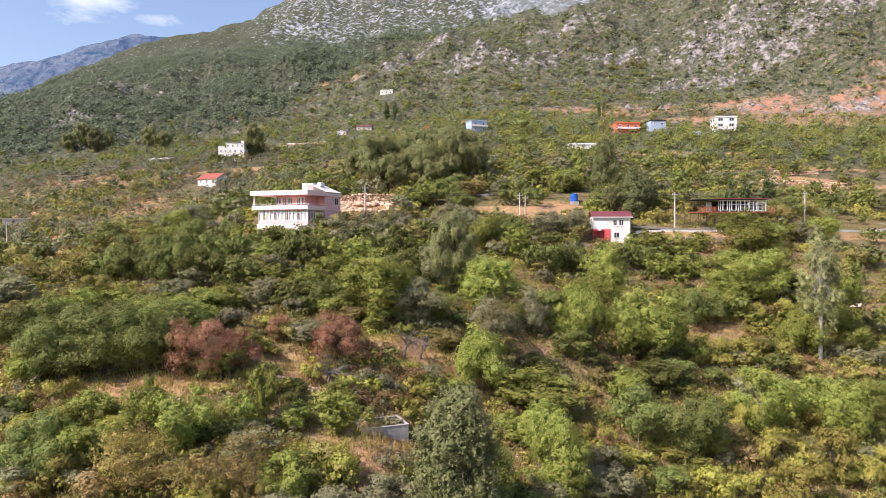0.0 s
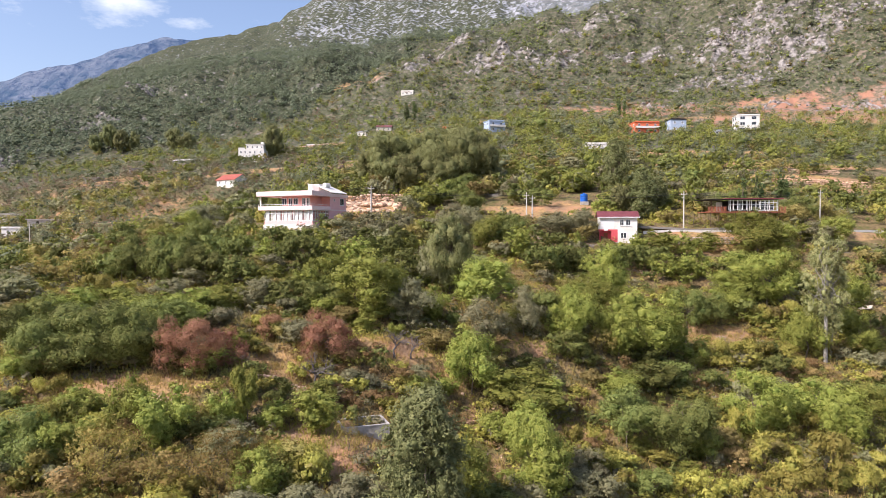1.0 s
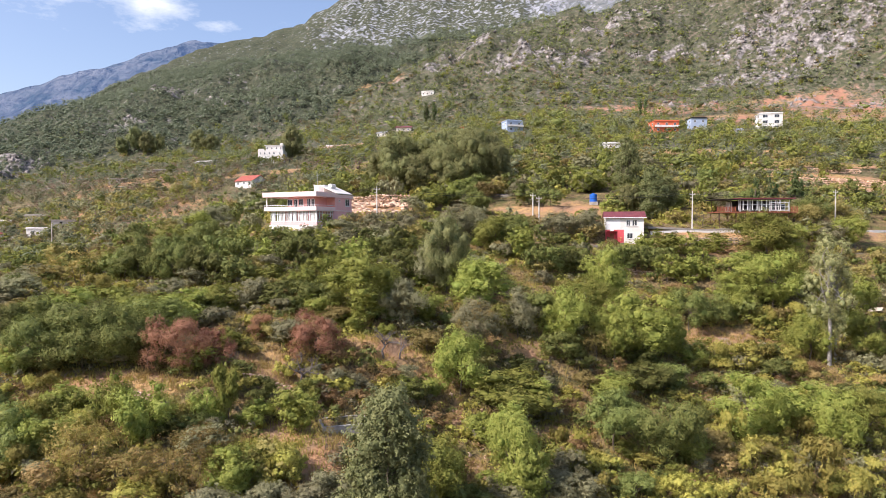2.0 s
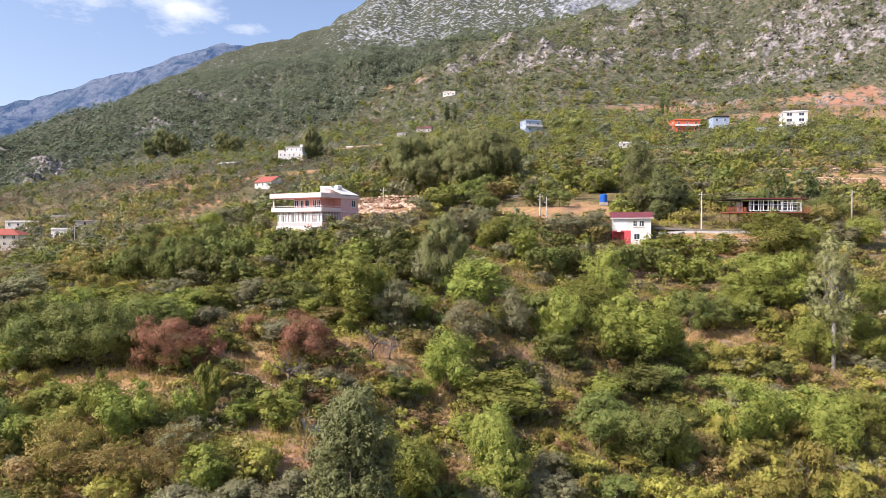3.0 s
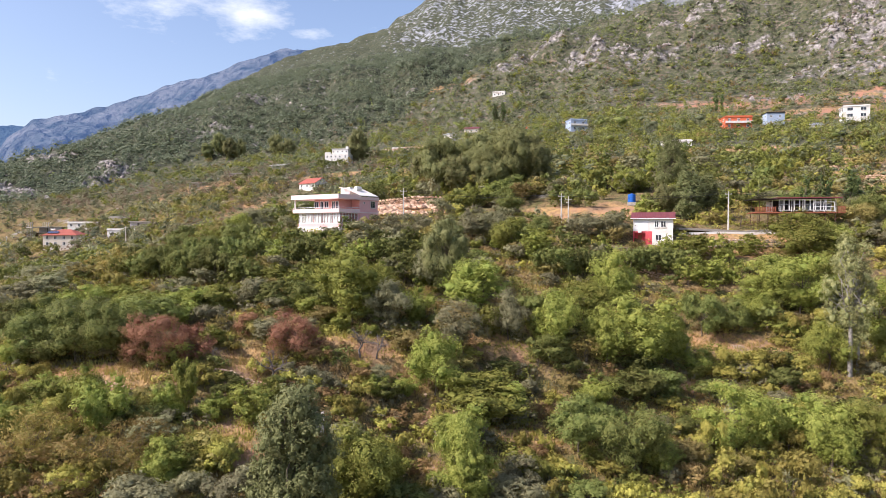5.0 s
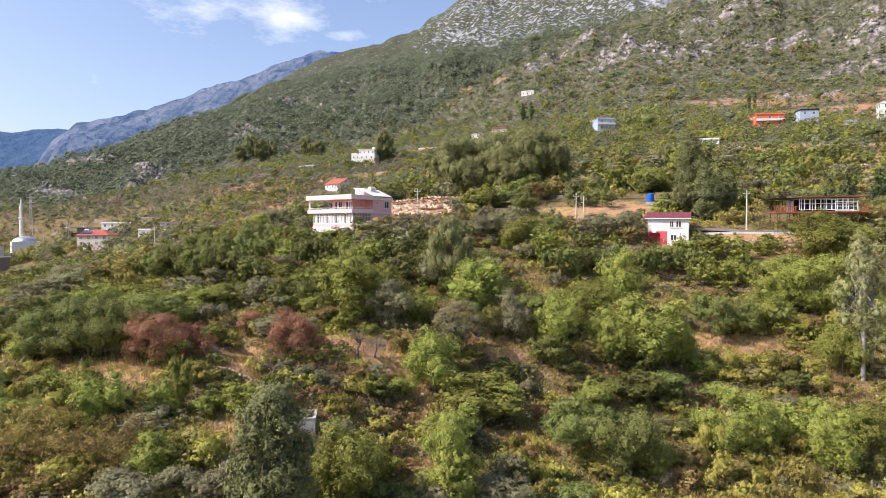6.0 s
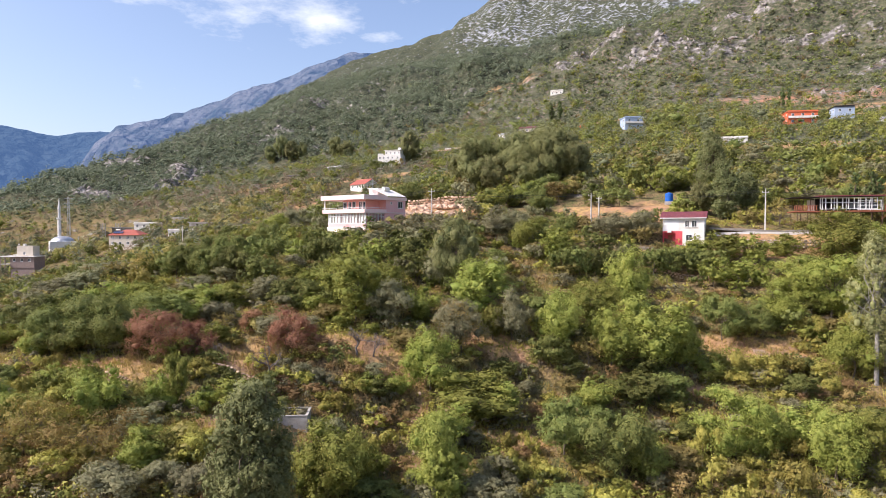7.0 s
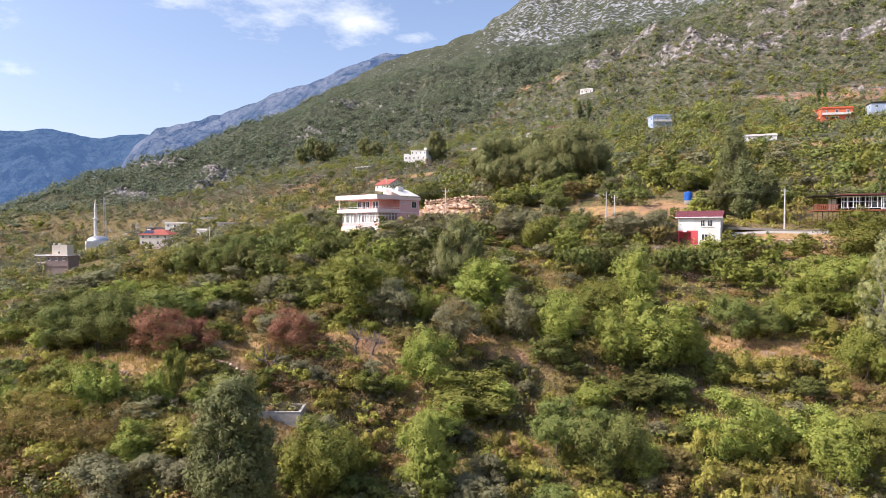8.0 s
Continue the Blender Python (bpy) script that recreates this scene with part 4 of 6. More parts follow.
plant("thin_tree", -24.6, 52.3, 4.2, 0.62)
plant("thin_tree", -17.5, 53.2, 5.5, 1.12)
plant("thin_tree", -21.9, 54.3, 2.6, 1.57)
plant("shrub", -16.1, 58.3, 2.2, 0.77)
plant("broadleaf_tree", -12.6, 54.1, 4.5, 1.00)
plant("shrub", -10.2, 60.6, 1.7, 1.07)
plant("shrub", -8.5, 57.6, 2.2, 0.97)
plant("olive_tree", -8.9, 52.4, 2.9, 1.15)
plant("olive_tree", -13.4, 51.4, 2.8, 1.16)
plant("olive_tree", -5.9, 53.1, 3.1, 1.21)
plant("shrub", -19.2, 60.3, 1.8, 1.02)
plant("shrub", -13.5, 61.1, 1.6, 0.87)
plant("broadleaf_tree", 2.1, 62.3, 6.7, 0.83)
plant("shrub", -2.2, 75.7, 3.1, 0.55)
plant("shrub", 0.1, 78.5, 1.9, 0.62)
plant("broadleaf_tree", 3.6, 67.0, 6.0, 0.78)
plant("shrub", 3.4, 74.4, 2.5, 0.94)
plant("broadleaf_tree", 5.0, 86.2, 8.9, 0.89)
plant("upright_tree", 11.8, 84.0, 6.5, 2.02)
plant("upright_tree", 14.8, 86.4, 5.0, 1.18)
plant("broadleaf_tree", 11.5, 68.8, 9.6, 0.59)
plant("dry_shrub", 18.7, 87.8, 2.8, 0.68)
plant("shrub", 17.1, 78.9, 2.6, 0.50)
plant("shrub", 19.7, 79.6, 2.4, 0.56)
plant("fruit_tree", 23.4, 79.7, 7.3, 0.88)
plant("broadleaf_tree", 25.6, 93.5, 4.7, 1.31)
plant("fruit_tree", 30.0, 97.4, 4.1, 1.71)
plant("fruit_tree", 29.5, 79.4, 7.8, 0.86)
plant("broadleaf_tree", 32.7, 80.6, 4.5, 0.96)
plant("fruit_tree", 35.0, 100.1, 3.7, 1.26)
plant("shrub", 38.4, 86.2, 4.9, 0.48)
plant("broadleaf_tree", 42.2, 88.3, 9.1, 0.94)
plant("broadleaf_tree", 45.6, 89.7, 6.4, 0.85)
plant("broadleaf_tree", 51.0, 92.0, 6.5, 1.15)
plant("shrub", 47.8, 89.3, 3.5, 0.90)
plant("upright_tree", 51.9, 86.5, 8.9, 0.89)
plant("broadleaf_tree", 56.3, 88.2, 8.3, 0.67)
plant("shrub", 45.8, 79.5, 5.9, 0.74)
plant("shrub", 40.4, 78.9, 5.3, 0.70)
plant("shrub", 53.4, 81.1, 3.3, 1.02)
plant("dry_shrub", 35.8, 79.8, 3.1, 1.04)
plant("dry_shrub", 32.5, 78.3, 1.6, 1.40)
plant("shrub", 21.8, 74.7, 2.6, 0.82)
plant("olive_tree", 17.6, 72.7, 3.9, 1.05)
plant("olive_tree", 16.2, 69.3, 3.5, 1.23)
plant("shrub", 20.5, 71.0, 2.5, 0.89)
plant("shrub", 26.5, 73.4, 2.5, 0.97)
plant("shrub", 13.6, 70.1, 2.6, 0.83)
plant("shrub", 29.3, 73.3, 2.5, 1.04)
plant("shrub", 34.8, 74.9, 2.4, 1.09)
plant("shrub", 48.7, 77.9, 3.6, 0.83)
plant("broadleaf_tree", 67.4, 149.4, 11.4, 1.28, far=1)
plant("broadleaf_tree", 73.4, 152.7, 7.1, 1.18, far=1)
plant("olive_tree", 23.3, 153.3, 6.5, 1.25, far=1)
plant("olive_tree", 29.5, 154.8, 6.9, 1.18, far=1)
plant("fruit_tree", 12.6, 141.7, 7.3, 0.94, far=1)
plant("broadleaf_tree", 9.0, 138.7, 8.3, 0.94, far=1)
plant("upright_tree", 14.3, 132.2, 6.6, 1.19, far=1)
plant("broadleaf_tree", 50.8, 147.7, 5.4, 1.23, far=1)
plant("upright_tree", 45.5, 146.1, 6.5, 1.28, far=1)
plant("broadleaf_tree", 41.5, 145.5, 5.8, 1.00, far=1)
plant("broadleaf_tree", 36.7, 143.7, 4.4, 1.49, far=1)
plant("broadleaf_tree", 57.5, 151.8, 4.8, 1.41, far=1)
plant("olive_tree", 4.5, 145.9, 7.6, 1.05, far=1)
plant("olive_tree", 0.4, 144.4, 7.3, 1.05, far=1)
plant("olive_tree", 83.4, 155.8, 6.0, 1.30, far=1)
plant("broadleaf_tree", 81.0, 158.1, 5.1, 1.35, far=1)
plant("broadleaf_tree", 87.7, 156.7, 7.4, 1.09, far=1)
plant("olive_tree", -15.3, 132.7, 5.2, 1.28, far=1)
plant("olive_tree", -10.0, 134.8, 6.0, 1.05, far=1)
plant("olive_tree", -21.1, 132.4, 3.9, 1.48, far=1)
plant("olive_tree", -26.8, 131.6, 3.4, 1.54, far=1)
plant("olive_tree", 74.3, 193.1, 6.1, 2.15, far=1)
plant("olive_tree", 82.5, 194.2, 5.5, 2.04, far=1)
plant("thin_tree", 57.9, 163.3, 5.9, 1.00, far=1)
plant("broadleaf_tree", 81.1, 225.6, 10.6, 0.94, far=2)
plant("olive_tree", 65.0, 206.6, 5.2, 2.03, far=1)
plant("broadleaf_tree", 37.7, 204.5, 7.0, 1.60, far=1)
plant("broadleaf_tree", 28.0, 206.1, 6.4, 1.57, far=2)
plant("broadleaf_tree", 20.6, 214.7, 8.1, 1.23, far=2)
plant("olive_tree", 3.6, 177.2, 4.7, 1.38, far=1)
plant("broadleaf_tree", -1.7, 199.1, 5.3, 1.43, far=1)
plant("broadleaf_tree", -7.9, 174.0, 5.9, 1.36, far=1)
plant("olive_tree", -9.7, 159.1, 5.4, 1.16, far=1)
plant("broadleaf_tree", -85.4, 222.6, 9.9, 1.09, far=2)
plant("olive_tree", -85.4, 236.0, 5.4, 1.37, far=2)
plant("broadleaf_tree", -63.4, 162.7, 7.2, 1.20, far=1)
plant("broadleaf_tree", -95.7, 204.9, 8.5, 1.18, far=2)
plant("fruit_tree", -33.9, 55.7, 6.2, 0.84)
plant("upright_tree", -30.6, 57.1, 4.4, 1.27)
plant("thin_tree", -24.8, 54.4, 4.6, 1.08)
plant("thin_tree", -15.9, 54.8, 5.2, 0.96)
plant("shrub", -9.3, 57.3, 3.0, 0.93)
plant("olive_tree", -4.4, 55.6, 3.5, 1.19)
plant("thin_tree", -6.9, 63.5, 3.2, 0.64)
plant("upright_tree", 13.0, 68.1, 6.9, 0.92)
plant("upright_tree", 10.8, 76.7, 6.5, 0.96)
plant("shrub", 30.3, 72.3, 4.3, 0.80)
plant("shrub", 38.5, 73.7, 5.0, 0.78)
plant("broadleaf_tree", 2.5, 62.7, 8.4, 0.91)
plant("thin_tree", -25.2, 53.2, 6.0, 0.82)
plant("olive_tree", -11.2, 48.8, 4.7, 1.27)
plant("shrub", -9.6, 57.9, 3.4, 0.62)
plant("broadleaf_tree", -33.2, 64.9, 4.1, 1.27)
for kind, x, y, h, w in (("olive_tree", -6.8, 78.6, 2.9, 1.2), ("shrub", -3.6, 80.4, 2.6, 1.1), ("fruit_tree", -0.4, 81.6, 2.8, 1.1), ("dry_shrub", -4.8, 82.4, 2.0, 1.3), ("olive_tree", -1.5, 83.4, 2.4, 1.2), ("shrub", -9.3, 77.9, 2.5, 1.2), ("broadleaf_tree", 1.4, 83.8, 3.0, 1.2), ("shrub", 0.8, 77.2, 1.8, 1.2), ("dry_shrub", 2.3, 81.2, 1.7, 1.3), ("olive_tree", -12.4, 79.2, 2.2, 1.2), ("shrub", -4.3, 75.6, 1.9, 1.3), ("fruit_tree", -16.1, 71.2, 2.6, 1.2), ("shrub", -18.6, 70.4, 2.2, 1.2), ("dry_shrub", -7.4, 75.4, 1.8, 1.4), ("olive_tree", 16.8, 93.2, 2.6, 1.2), ("fruit_tree", 21.6, 97.6, 3.2, 1.1), ("dry_shrub", -10.6, 75.2, 1.8, 1.4), ("broadleaf_tree", -11.2, 72.6, 3.0, 1.0), ("shrub", 5.6, 78.6, 1.6, 1.2)):
    plant(kind, x, y, h, w)
for kind, x, y, h in (("broadleaf_tree", -186, 236, 6.5), ("autumn_tree", -194, 238, 6.0), ("olive_tree", -179, 240, 5.5), ("fruit_tree", -200, 236, 6.0), ("olive_tree", -172, 246, 5.0), ("olive_tree", -214, 204, 5.5), ("autumn_tree", -224, 206, 5.0)):
    plant(kind, x, y, h, 1.1, far=2)
# ---- building materials ----
M_white = material("white lime paint", (0.78, 0.76, 0.72), second=(0.66, 0.63, 0.58), grain=0.7, fine=9, bump=0.08)
M_pink = material("salmon pink render", (0.80, 0.47, 0.46), second=(0.73, 0.42, 0.41), grain=0.6, fine=8, bump=0.08)
M_rose = material("deep rose render", (0.78, 0.40, 0.35), second=(0.70, 0.35, 0.31), grain=0.6, fine=8, bump=0.08)
M_red_paint = material("red painted wall", (0.66, 0.105, 0.125), second=(0.56, 0.085, 0.10), grain=0.9, fine=8, bump=0.08)
M_orange = material("orange render", (0.72, 0.19, 0.09), second=(0.62, 0.16, 0.08), grain=0.7, fine=8, bump=0.08)
M_cream = material("cream render", (0.64, 0.58, 0.49), second=(0.54, 0.48, 0.40), grain=0.6, fine=8, bump=0.08)
M_grey_render = material("grey concrete render", (0.42, 0.39, 0.36), second=(0.30, 0.28, 0.26), grain=0.6, fine=8, bump=0.15)
M_concrete = material("weathered concrete", (0.46, 0.43, 0.39), second=(0.28, 0.26, 0.23), grain=1.2, fine=14, bump=0.2)
M_pole = material("pale concrete pole", (0.62, 0.59, 0.54), second=(0.50, 0.47, 0.43), grain=2, fine=14, bump=0.1)
M_brick = material("raw brick", (0.29, 0.22, 0.20), second=(0.22, 0.17, 0.155), grain=1.5, fine=11, bump=0.2)
M_blue_wall = material("pale blue render", (0.42, 0.50, 0.62), second=(0.34, 0.42, 0.54), grain=0.6, fine=8, bump=0.08)
M_tiles = material("red roof tiles", (0.38, 0.105, 0.075), second=(0.28, 0.08, 0.06), grain=0.9, fine=7, bump=0.4)
M_maroon = material("maroon sheet roof", (0.20, 0.055, 0.06), second=(0.15, 0.045, 0.05), rough=0.5, grain=0.8, fine=8, bump=0.05)
M_timber = material("red-brown timber", (0.36, 0.13, 0.075), second=(0.25, 0.09, 0.05), grain=2, fine=16, bump=0.2)
M_steel = material("rusty steel post", (0.10, 0.07, 0.055), second=(0.16, 0.09, 0.06), rough=0.6, metal=0.3, grain=4)
M_frame = material("white window frame", (0.80, 0.80, 0.79), rough=0.4, vary=0.08, bump=0.0)
M_blue_plastic = material("blue plastic", (0.02, 0.13, 0.52), rough=0.4, vary=0.2, grain=1.5, bump=0.0)
M_dark = material("dark interior", (0.03, 0.028, 0.026), vary=0.3)
M_wire = material("dark wire", (0.05, 0.05, 0.05), rough=0.5, metal=0.6, vary=0.1, bump=0.0)
M_metal = material("galvanised sheet", (0.55, 0.56, 0.57), rough=0.4, metal=0.8, vary=0.15, bump=0.0)
M_asphalt = material("pale worn road", (0.34, 0.31, 0.27), second=(0.25, 0.22, 0.18), grain=0.8, fine=10, bump=0.2)
M_stone = material("limestone blocks", (0.52, 0.45, 0.36), second=(0.34, 0.28, 0.22), grain=1.1, fine=8, bump=0.5, random_by="object")
M_ochre_stone = material("ochre rubble", (0.64, 0.46, 0.33), second=(0.50, 0.33, 0.22), grain=0.9, fine=7, bump=0.5, random_by="object")
M_glass = material("window glass", (0.05, 0.06, 0.07), rough=0.08, vary=0.3, grain=0.5, bump=0.0, spec=0.6)
M_pale_pink = material("pale pink render", (0.84, 0.66, 0.64), second=(0.77, 0.58, 0.56), grain=0.6, fine=8, bump=0.08)
M_clear = material("clear veranda glass", (0.9, 0.93, 0.95), rough=0.03, vary=0.02, bump=0.0, spec=0.5)
M_clear.node_tree.nodes["Principled BSDF"].inputs["Transmission Weight"].default_value = 1.0
M_clear.node_tree.nodes["Principled BSDF"].inputs["IOR"].default_value = 1.1
M_solar = material("solar panel", (0.03, 0.05, 0.12), rough=0.15, vary=0.2, bump=0.0, spec=0.6)


def window(parent, x, y, z, w, h, side="front", bars=1, sill=True):
    """A framed window set 2 cm proud of a wall, in the wall's own plane (front: -y, side: +x, left: -x)."""
    turn = {"front": Matrix.Identity(4), "side": pose(0, 0, 0, 0, 0, 90), "left": pose(0, 0, 0, 0, 0, -90)}[side]
    m = Matrix.Translation((x, y, z)) @ turn
    t = 0.09
    bm = boxes((-w / 2, -0.05, 0, -w / 2 + t, 0.05, h), (w / 2 - t, -0.05, 0, w / 2, 0.05, h), (-w / 2 + t, -0.05, 0, w / 2 - t, 0.05, t), (-w / 2 + t, -0.05, h - t, w / 2 - t, 0.05, h))
    for k in range(bars):
        c = -w / 2 + w * (k + 1) / (bars + 1)
        box(bm, c - 0.035, -0.045, t, c + 0.035, 0.045, h - t)
    frame_ob = part("window", bm, M_frame, parent)
    frame_ob.matrix_local = m
    part("pane", boxes((-w / 2 + t, -0.012, t, w / 2 - t, 0.012, h - t)), M_glass, frame_ob)
    if sill:
        part("sill", boxes((-w / 2 - 0.08, -0.14, -0.07, w / 2 + 0.08, 0.04, -0.002)), M_white, frame_ob)
    return frame_ob


def roof_gable(w, d, z, rise, over=0.5, thick=0.16):
    """A gable roof whose ridge runs along x."""
    bm = bmesh.new()
    for s in (-1, 1):
        ends = []
        for x in (-w / 2 - over, w / 2 + over):
            y0, y1 = d / 2, d / 2 + s * (d / 2 + over)
            drop = rise * over / (d / 2)
            ends += [bm.verts.new((x, y0, z + rise)), bm.verts.new((x, y1, z - drop)), bm.verts.new((x, y1, z - drop + thick)), bm.verts.new((x, y0, z + rise + thick))]
        a, b = ends[:4], ends[4:]
        bm.faces.new(a), bm.faces.new(b)
        for i in range(4):
            bm.faces.new((a[i], a[(i + 1) % 4], b[(i + 1) % 4], b[i]))
    return bm


def roof_hip(w, d, z, rise, over=0.6):
    bm = bmesh.new()
    low = [bm.verts.new(p) for p in ((-w / 2 - over, -over, z), (w / 2 + over, -over, z), (w / 2 + over, d + over, z), (-w / 2 - over, d + over, z))]
    eave = [bm.verts.new((v.co.x, v.co.y, z + 0.15)) for v in low]
    r = (w - d) / 2 if w > d else 0.3
    top = [bm.verts.new((-r, d / 2, z + rise)), bm.verts.new((r, d / 2, z + rise))]
    bm.faces.new(low)
    for i in range(4):
        bm.faces.new((low[i], low[(i + 1) % 4], eave[(i + 1) % 4], eave[i]))
    bm.faces.new((eave[0], eave[1], top[1], top[0])), bm.faces.new((eave[1], eave[2], top[1]))
    bm.faces.new((eave[2], eave[3], top[0], top[1])), bm.faces.new((eave[3], eave[0], top[0]))
    return bm


def house(x, y, z, yaw, w, d, storeys, mat, label, roof="flat", storey=2.9, across=3, sides=2, roof_mat=None, rise=1.8, balcony=False, win=(1.2, 1.3)):
    """A house with storeys, windows on the front and both ends, and a roof."""
    t = thing("house", pose(x, y, z, 0, 0, yaw), label, "house")
    h = storeys * storey
    part("wall", boxes((-w / 2, 0, -1.5, w / 2, d, h), bevel=0.03), mat, t)
    for s in range(storeys):
        for k in range(across):
            window(t, -w / 2 + w * (k + 0.5) / across, -0.02, s * storey + 0.95, *win)
        for k in range(sides):
            window(t, w / 2 + 0.02, d * (k + 0.5) / sides, s * storey + 0.95, *win, side="side")
            window(t, -w / 2 - 0.02, d * (k + 0.5) / sides, s * storey + 0.95, *win, side="left")
        if balcony and s:
            part("balcony", boxes((-w / 2, -1.3, s * storey - 0.15, w / 2, -0.003, s * storey), (-w / 2, -1.3, s * storey, w / 2, -1.2, s * storey + 0.9)), M_white, t)
    if roof == "flat":
        part("roof", boxes((-w / 2 - 0.35, -0.35, h + 0.003, w / 2 + 0.35, d + 0.35, h + 0.25)), roof_mat or mat, t)
        for y0 in (0, d - 0.18):
            part("parapet", boxes((-w / 2, y0, h + 0.252, w / 2, y0 + 0.18, h + 0.7)), roof_mat or mat, t)
    elif roof == "gable":
        bm = bmesh.new()
        v = [bm.verts.new(p) for p in ((-w / 2, 0, h), (-w / 2, d, h), (-w / 2, d / 2, h + rise), (w / 2, 0, h), (w / 2, d, h), (w / 2, d / 2, h + rise))]
        bm.faces.new(v[:3]), bm.faces.new(v[3:])
        bm.faces.new((v[0], v[1], v[4], v[3])), bm.faces.new((v[0], v[2], v[5], v[3])), bm.faces.new((v[1], v[2], v[5], v[4]))
        part("gable", bm, mat, t)
        part("roof", roof_gable(w, d, h + 0.02, rise), roof_mat or M_tiles, t)
    elif roof == "hip":
        part("roof", roof_hip(w, d, h + 0.004, rise), roof_mat or M_tiles, t)
    return t


def pink_villa():
    """Two storeys: a glazed veranda below, a railed balcony above, a slab roof with a stair tower."""
    t = thing("house", pose(-40.7, 144.9, 41.5, 0, 0, -22), "two-storey pink villa with a glazed veranda and wide balcony", "house")
    W, D = 13.7, 13.0
    part("foundation", boxes((0.9, 0.1, -3.6, W, D, 0.0)), M_white, t)
    part("lower_wall", boxes((1.5, 2.6, 0.0, W - 2.4, D, 3.1), (W - 2.4, 6.2, 0.0, W - 0.05, D, 3.1), (1.1, 0.25, 0, W - 0.15, 0.45, 0.75), (W - 0.35, 0.45, 0, W - 0.15, 6.2, 0.75), (1.1, 0.45, 0, 1.3, 2.6, 0.75)), M_pink, t)
    # the glazed veranda, bay by bay
    bays = 13
    for k in range(bays):
        x0 = 1.1 + (W - 1.25) * k / bays
        x1 = x0 + (W - 1.25) / bays
        g = part("glazed_bay", boxes((x0 + 0.02, 0.3, 0.75, x0 + 0.12, 0.4, 3.1), (x1 - 0.12, 0.3, 0.75, x1 - 0.02, 0.4, 3.1), (x0 + 0.12, 0.3, 0.75, x1 - 0.12, 0.4, 0.87), (x0 + 0.12, 0.3, 2.35, x1 - 0.12, 0.4, 2.47), (x0 + 0.12, 0.3, 2.98, x1 - 0.12, 0.4, 3.1)), M_frame, t)
        part("pane", boxes((x0 + 0.12, 0.34, 0.87, x1 - 0.12, 0.36, 2.35), (x0 + 0.12, 0.34, 2.47, x1 - 0.12, 0.36, 2.98)), M_clear, g).visible_shadow = False
        part("curtain", boxes((x0 + 0.15, 0.5, 0.8, x1 - 0.25 - 0.35 * (k % 3 == 1), 0.53, 3.0)), M_white, g)
    for k in range(6):
        y0 = 0.45 + 5.75 * k / 6
        y1 = y0 + 5.75 / 6
        g = part("glazed_bay", boxes((W - 0.3, y0 + 0.02, 0.75, W - 0.2, y0 + 0.1, 3.1), (W - 0.3, y1 - 0.1, 0.75, W - 0.2, y1 - 0.02, 3.1), (W - 0.3, y0 + 0.1, 0.75, W - 0.2, y1 - 0.1, 0.87), (W - 0.3, y0 + 0.1, 2.35, W - 0.2, y1 - 0.1, 2.47), (W - 0.3, y0 + 0.1, 2.98, W - 0.2, y1 - 0.1, 3.1)), M_frame, t)
        part("pane", boxes((W - 0.26, y0 + 0.1, 0.87, W - 0.24, y1 - 0.1, 2.35), (W - 0.26, y0 + 0.1, 2.47, W - 0.24, y1 - 0.1, 2.98)), M_clear, g).visible_shadow = False
    # balcony with a solid front and a rail, carried round the end
    part("balcony", boxes((-0.2, -0.3, 3.1, W + 0.15, D, 3.35), (-0.2, -0.3, 3.35, W + 0.15, -0.12, 3.95), (W - 0.03, -0.12, 3.35, W + 0.15, 6.6, 3.95), (-0.2, -0.12, 3.35, -0.02, 4.0, 3.95)), M_pale_pink, t, "pale pink balcony front")
    rail = boxes((-0.2, -0.24, 4.25, W + 0.12, -0.18, 4.32), (W + 0.03, -0.18, 4.25, W + 0.09, 6.6, 4.32))
    for k in range(13):
        box(rail, -0.15 + k * 1.18, -0.23, 3.95, -0.10 + k * 1.18, -0.19, 4.25)
    part("railing", rail, M_frame, t, "thin white balcony rail")
    part("upper_wall", boxes((4.4, 2.0, 3.35, W - 2.2, D, 6.1), (W - 2.2, 6.6, 3.35, W, D, 6.1)), M_rose, t, "deep rose upper storey wall")
    part("end_wall", boxes((W + 0.003, 6.6, 0.0, W + 0.06, D, 3.09), (W + 0.003, 6.6, 3.36, W + 0.06, D, 6.09)), M_pink, t)
    for x, w, h, z in ((5.1, 1.3, 1.5, 4.2), (6.7, 1.0, 2.3, 3.4), (8.1, 1.2, 1.5, 4.2), (10.2, 1.0, 2.3, 3.4), (11.3, 0.9, 2.3, 3.4)):
        window(t, x, 1.97, z, w, h, bars=1, sill=False)
    window(t, W + 0.08, 11.2, 4.3, 1.6, 1.6, side="side")
    window(t, W + 0.08, 8.2, 5.2, 0.5, 0.5, side="side", bars=0)
    window(t, W + 0.08, 8.2, 1.4, 0.5, 0.5, side="side", bars=0)
    part("column", boxes((0.05, 0.0, 3.95, 0.30, 0.25, 6.1)), M_white, t)
    part("roof", boxes((-0.4, -0.6, 6.1, W + 0.35, D + 0.2, 6.32), (-0.4, -0.6, 6.32, W + 0.35, -0.42, 7.1), (W + 0.17, -0.42, 6.32, W + 0.35, 6.6, 7.1), (-0.4, -0.42, 6.32, -0.22, D, 7.1), (W + 0.17, 6.6, 6.32, W + 0.35, D + 0.2, 6.8)), M_pale_pink, t, "pale pink roof slab with a parapet")
    part("stair_tower", boxes((7.6, 7.2, 6.32, 10.4, 10.6, 9.0)), M_white, t, "white stair tower on the roof")
    bm = bmesh.new()
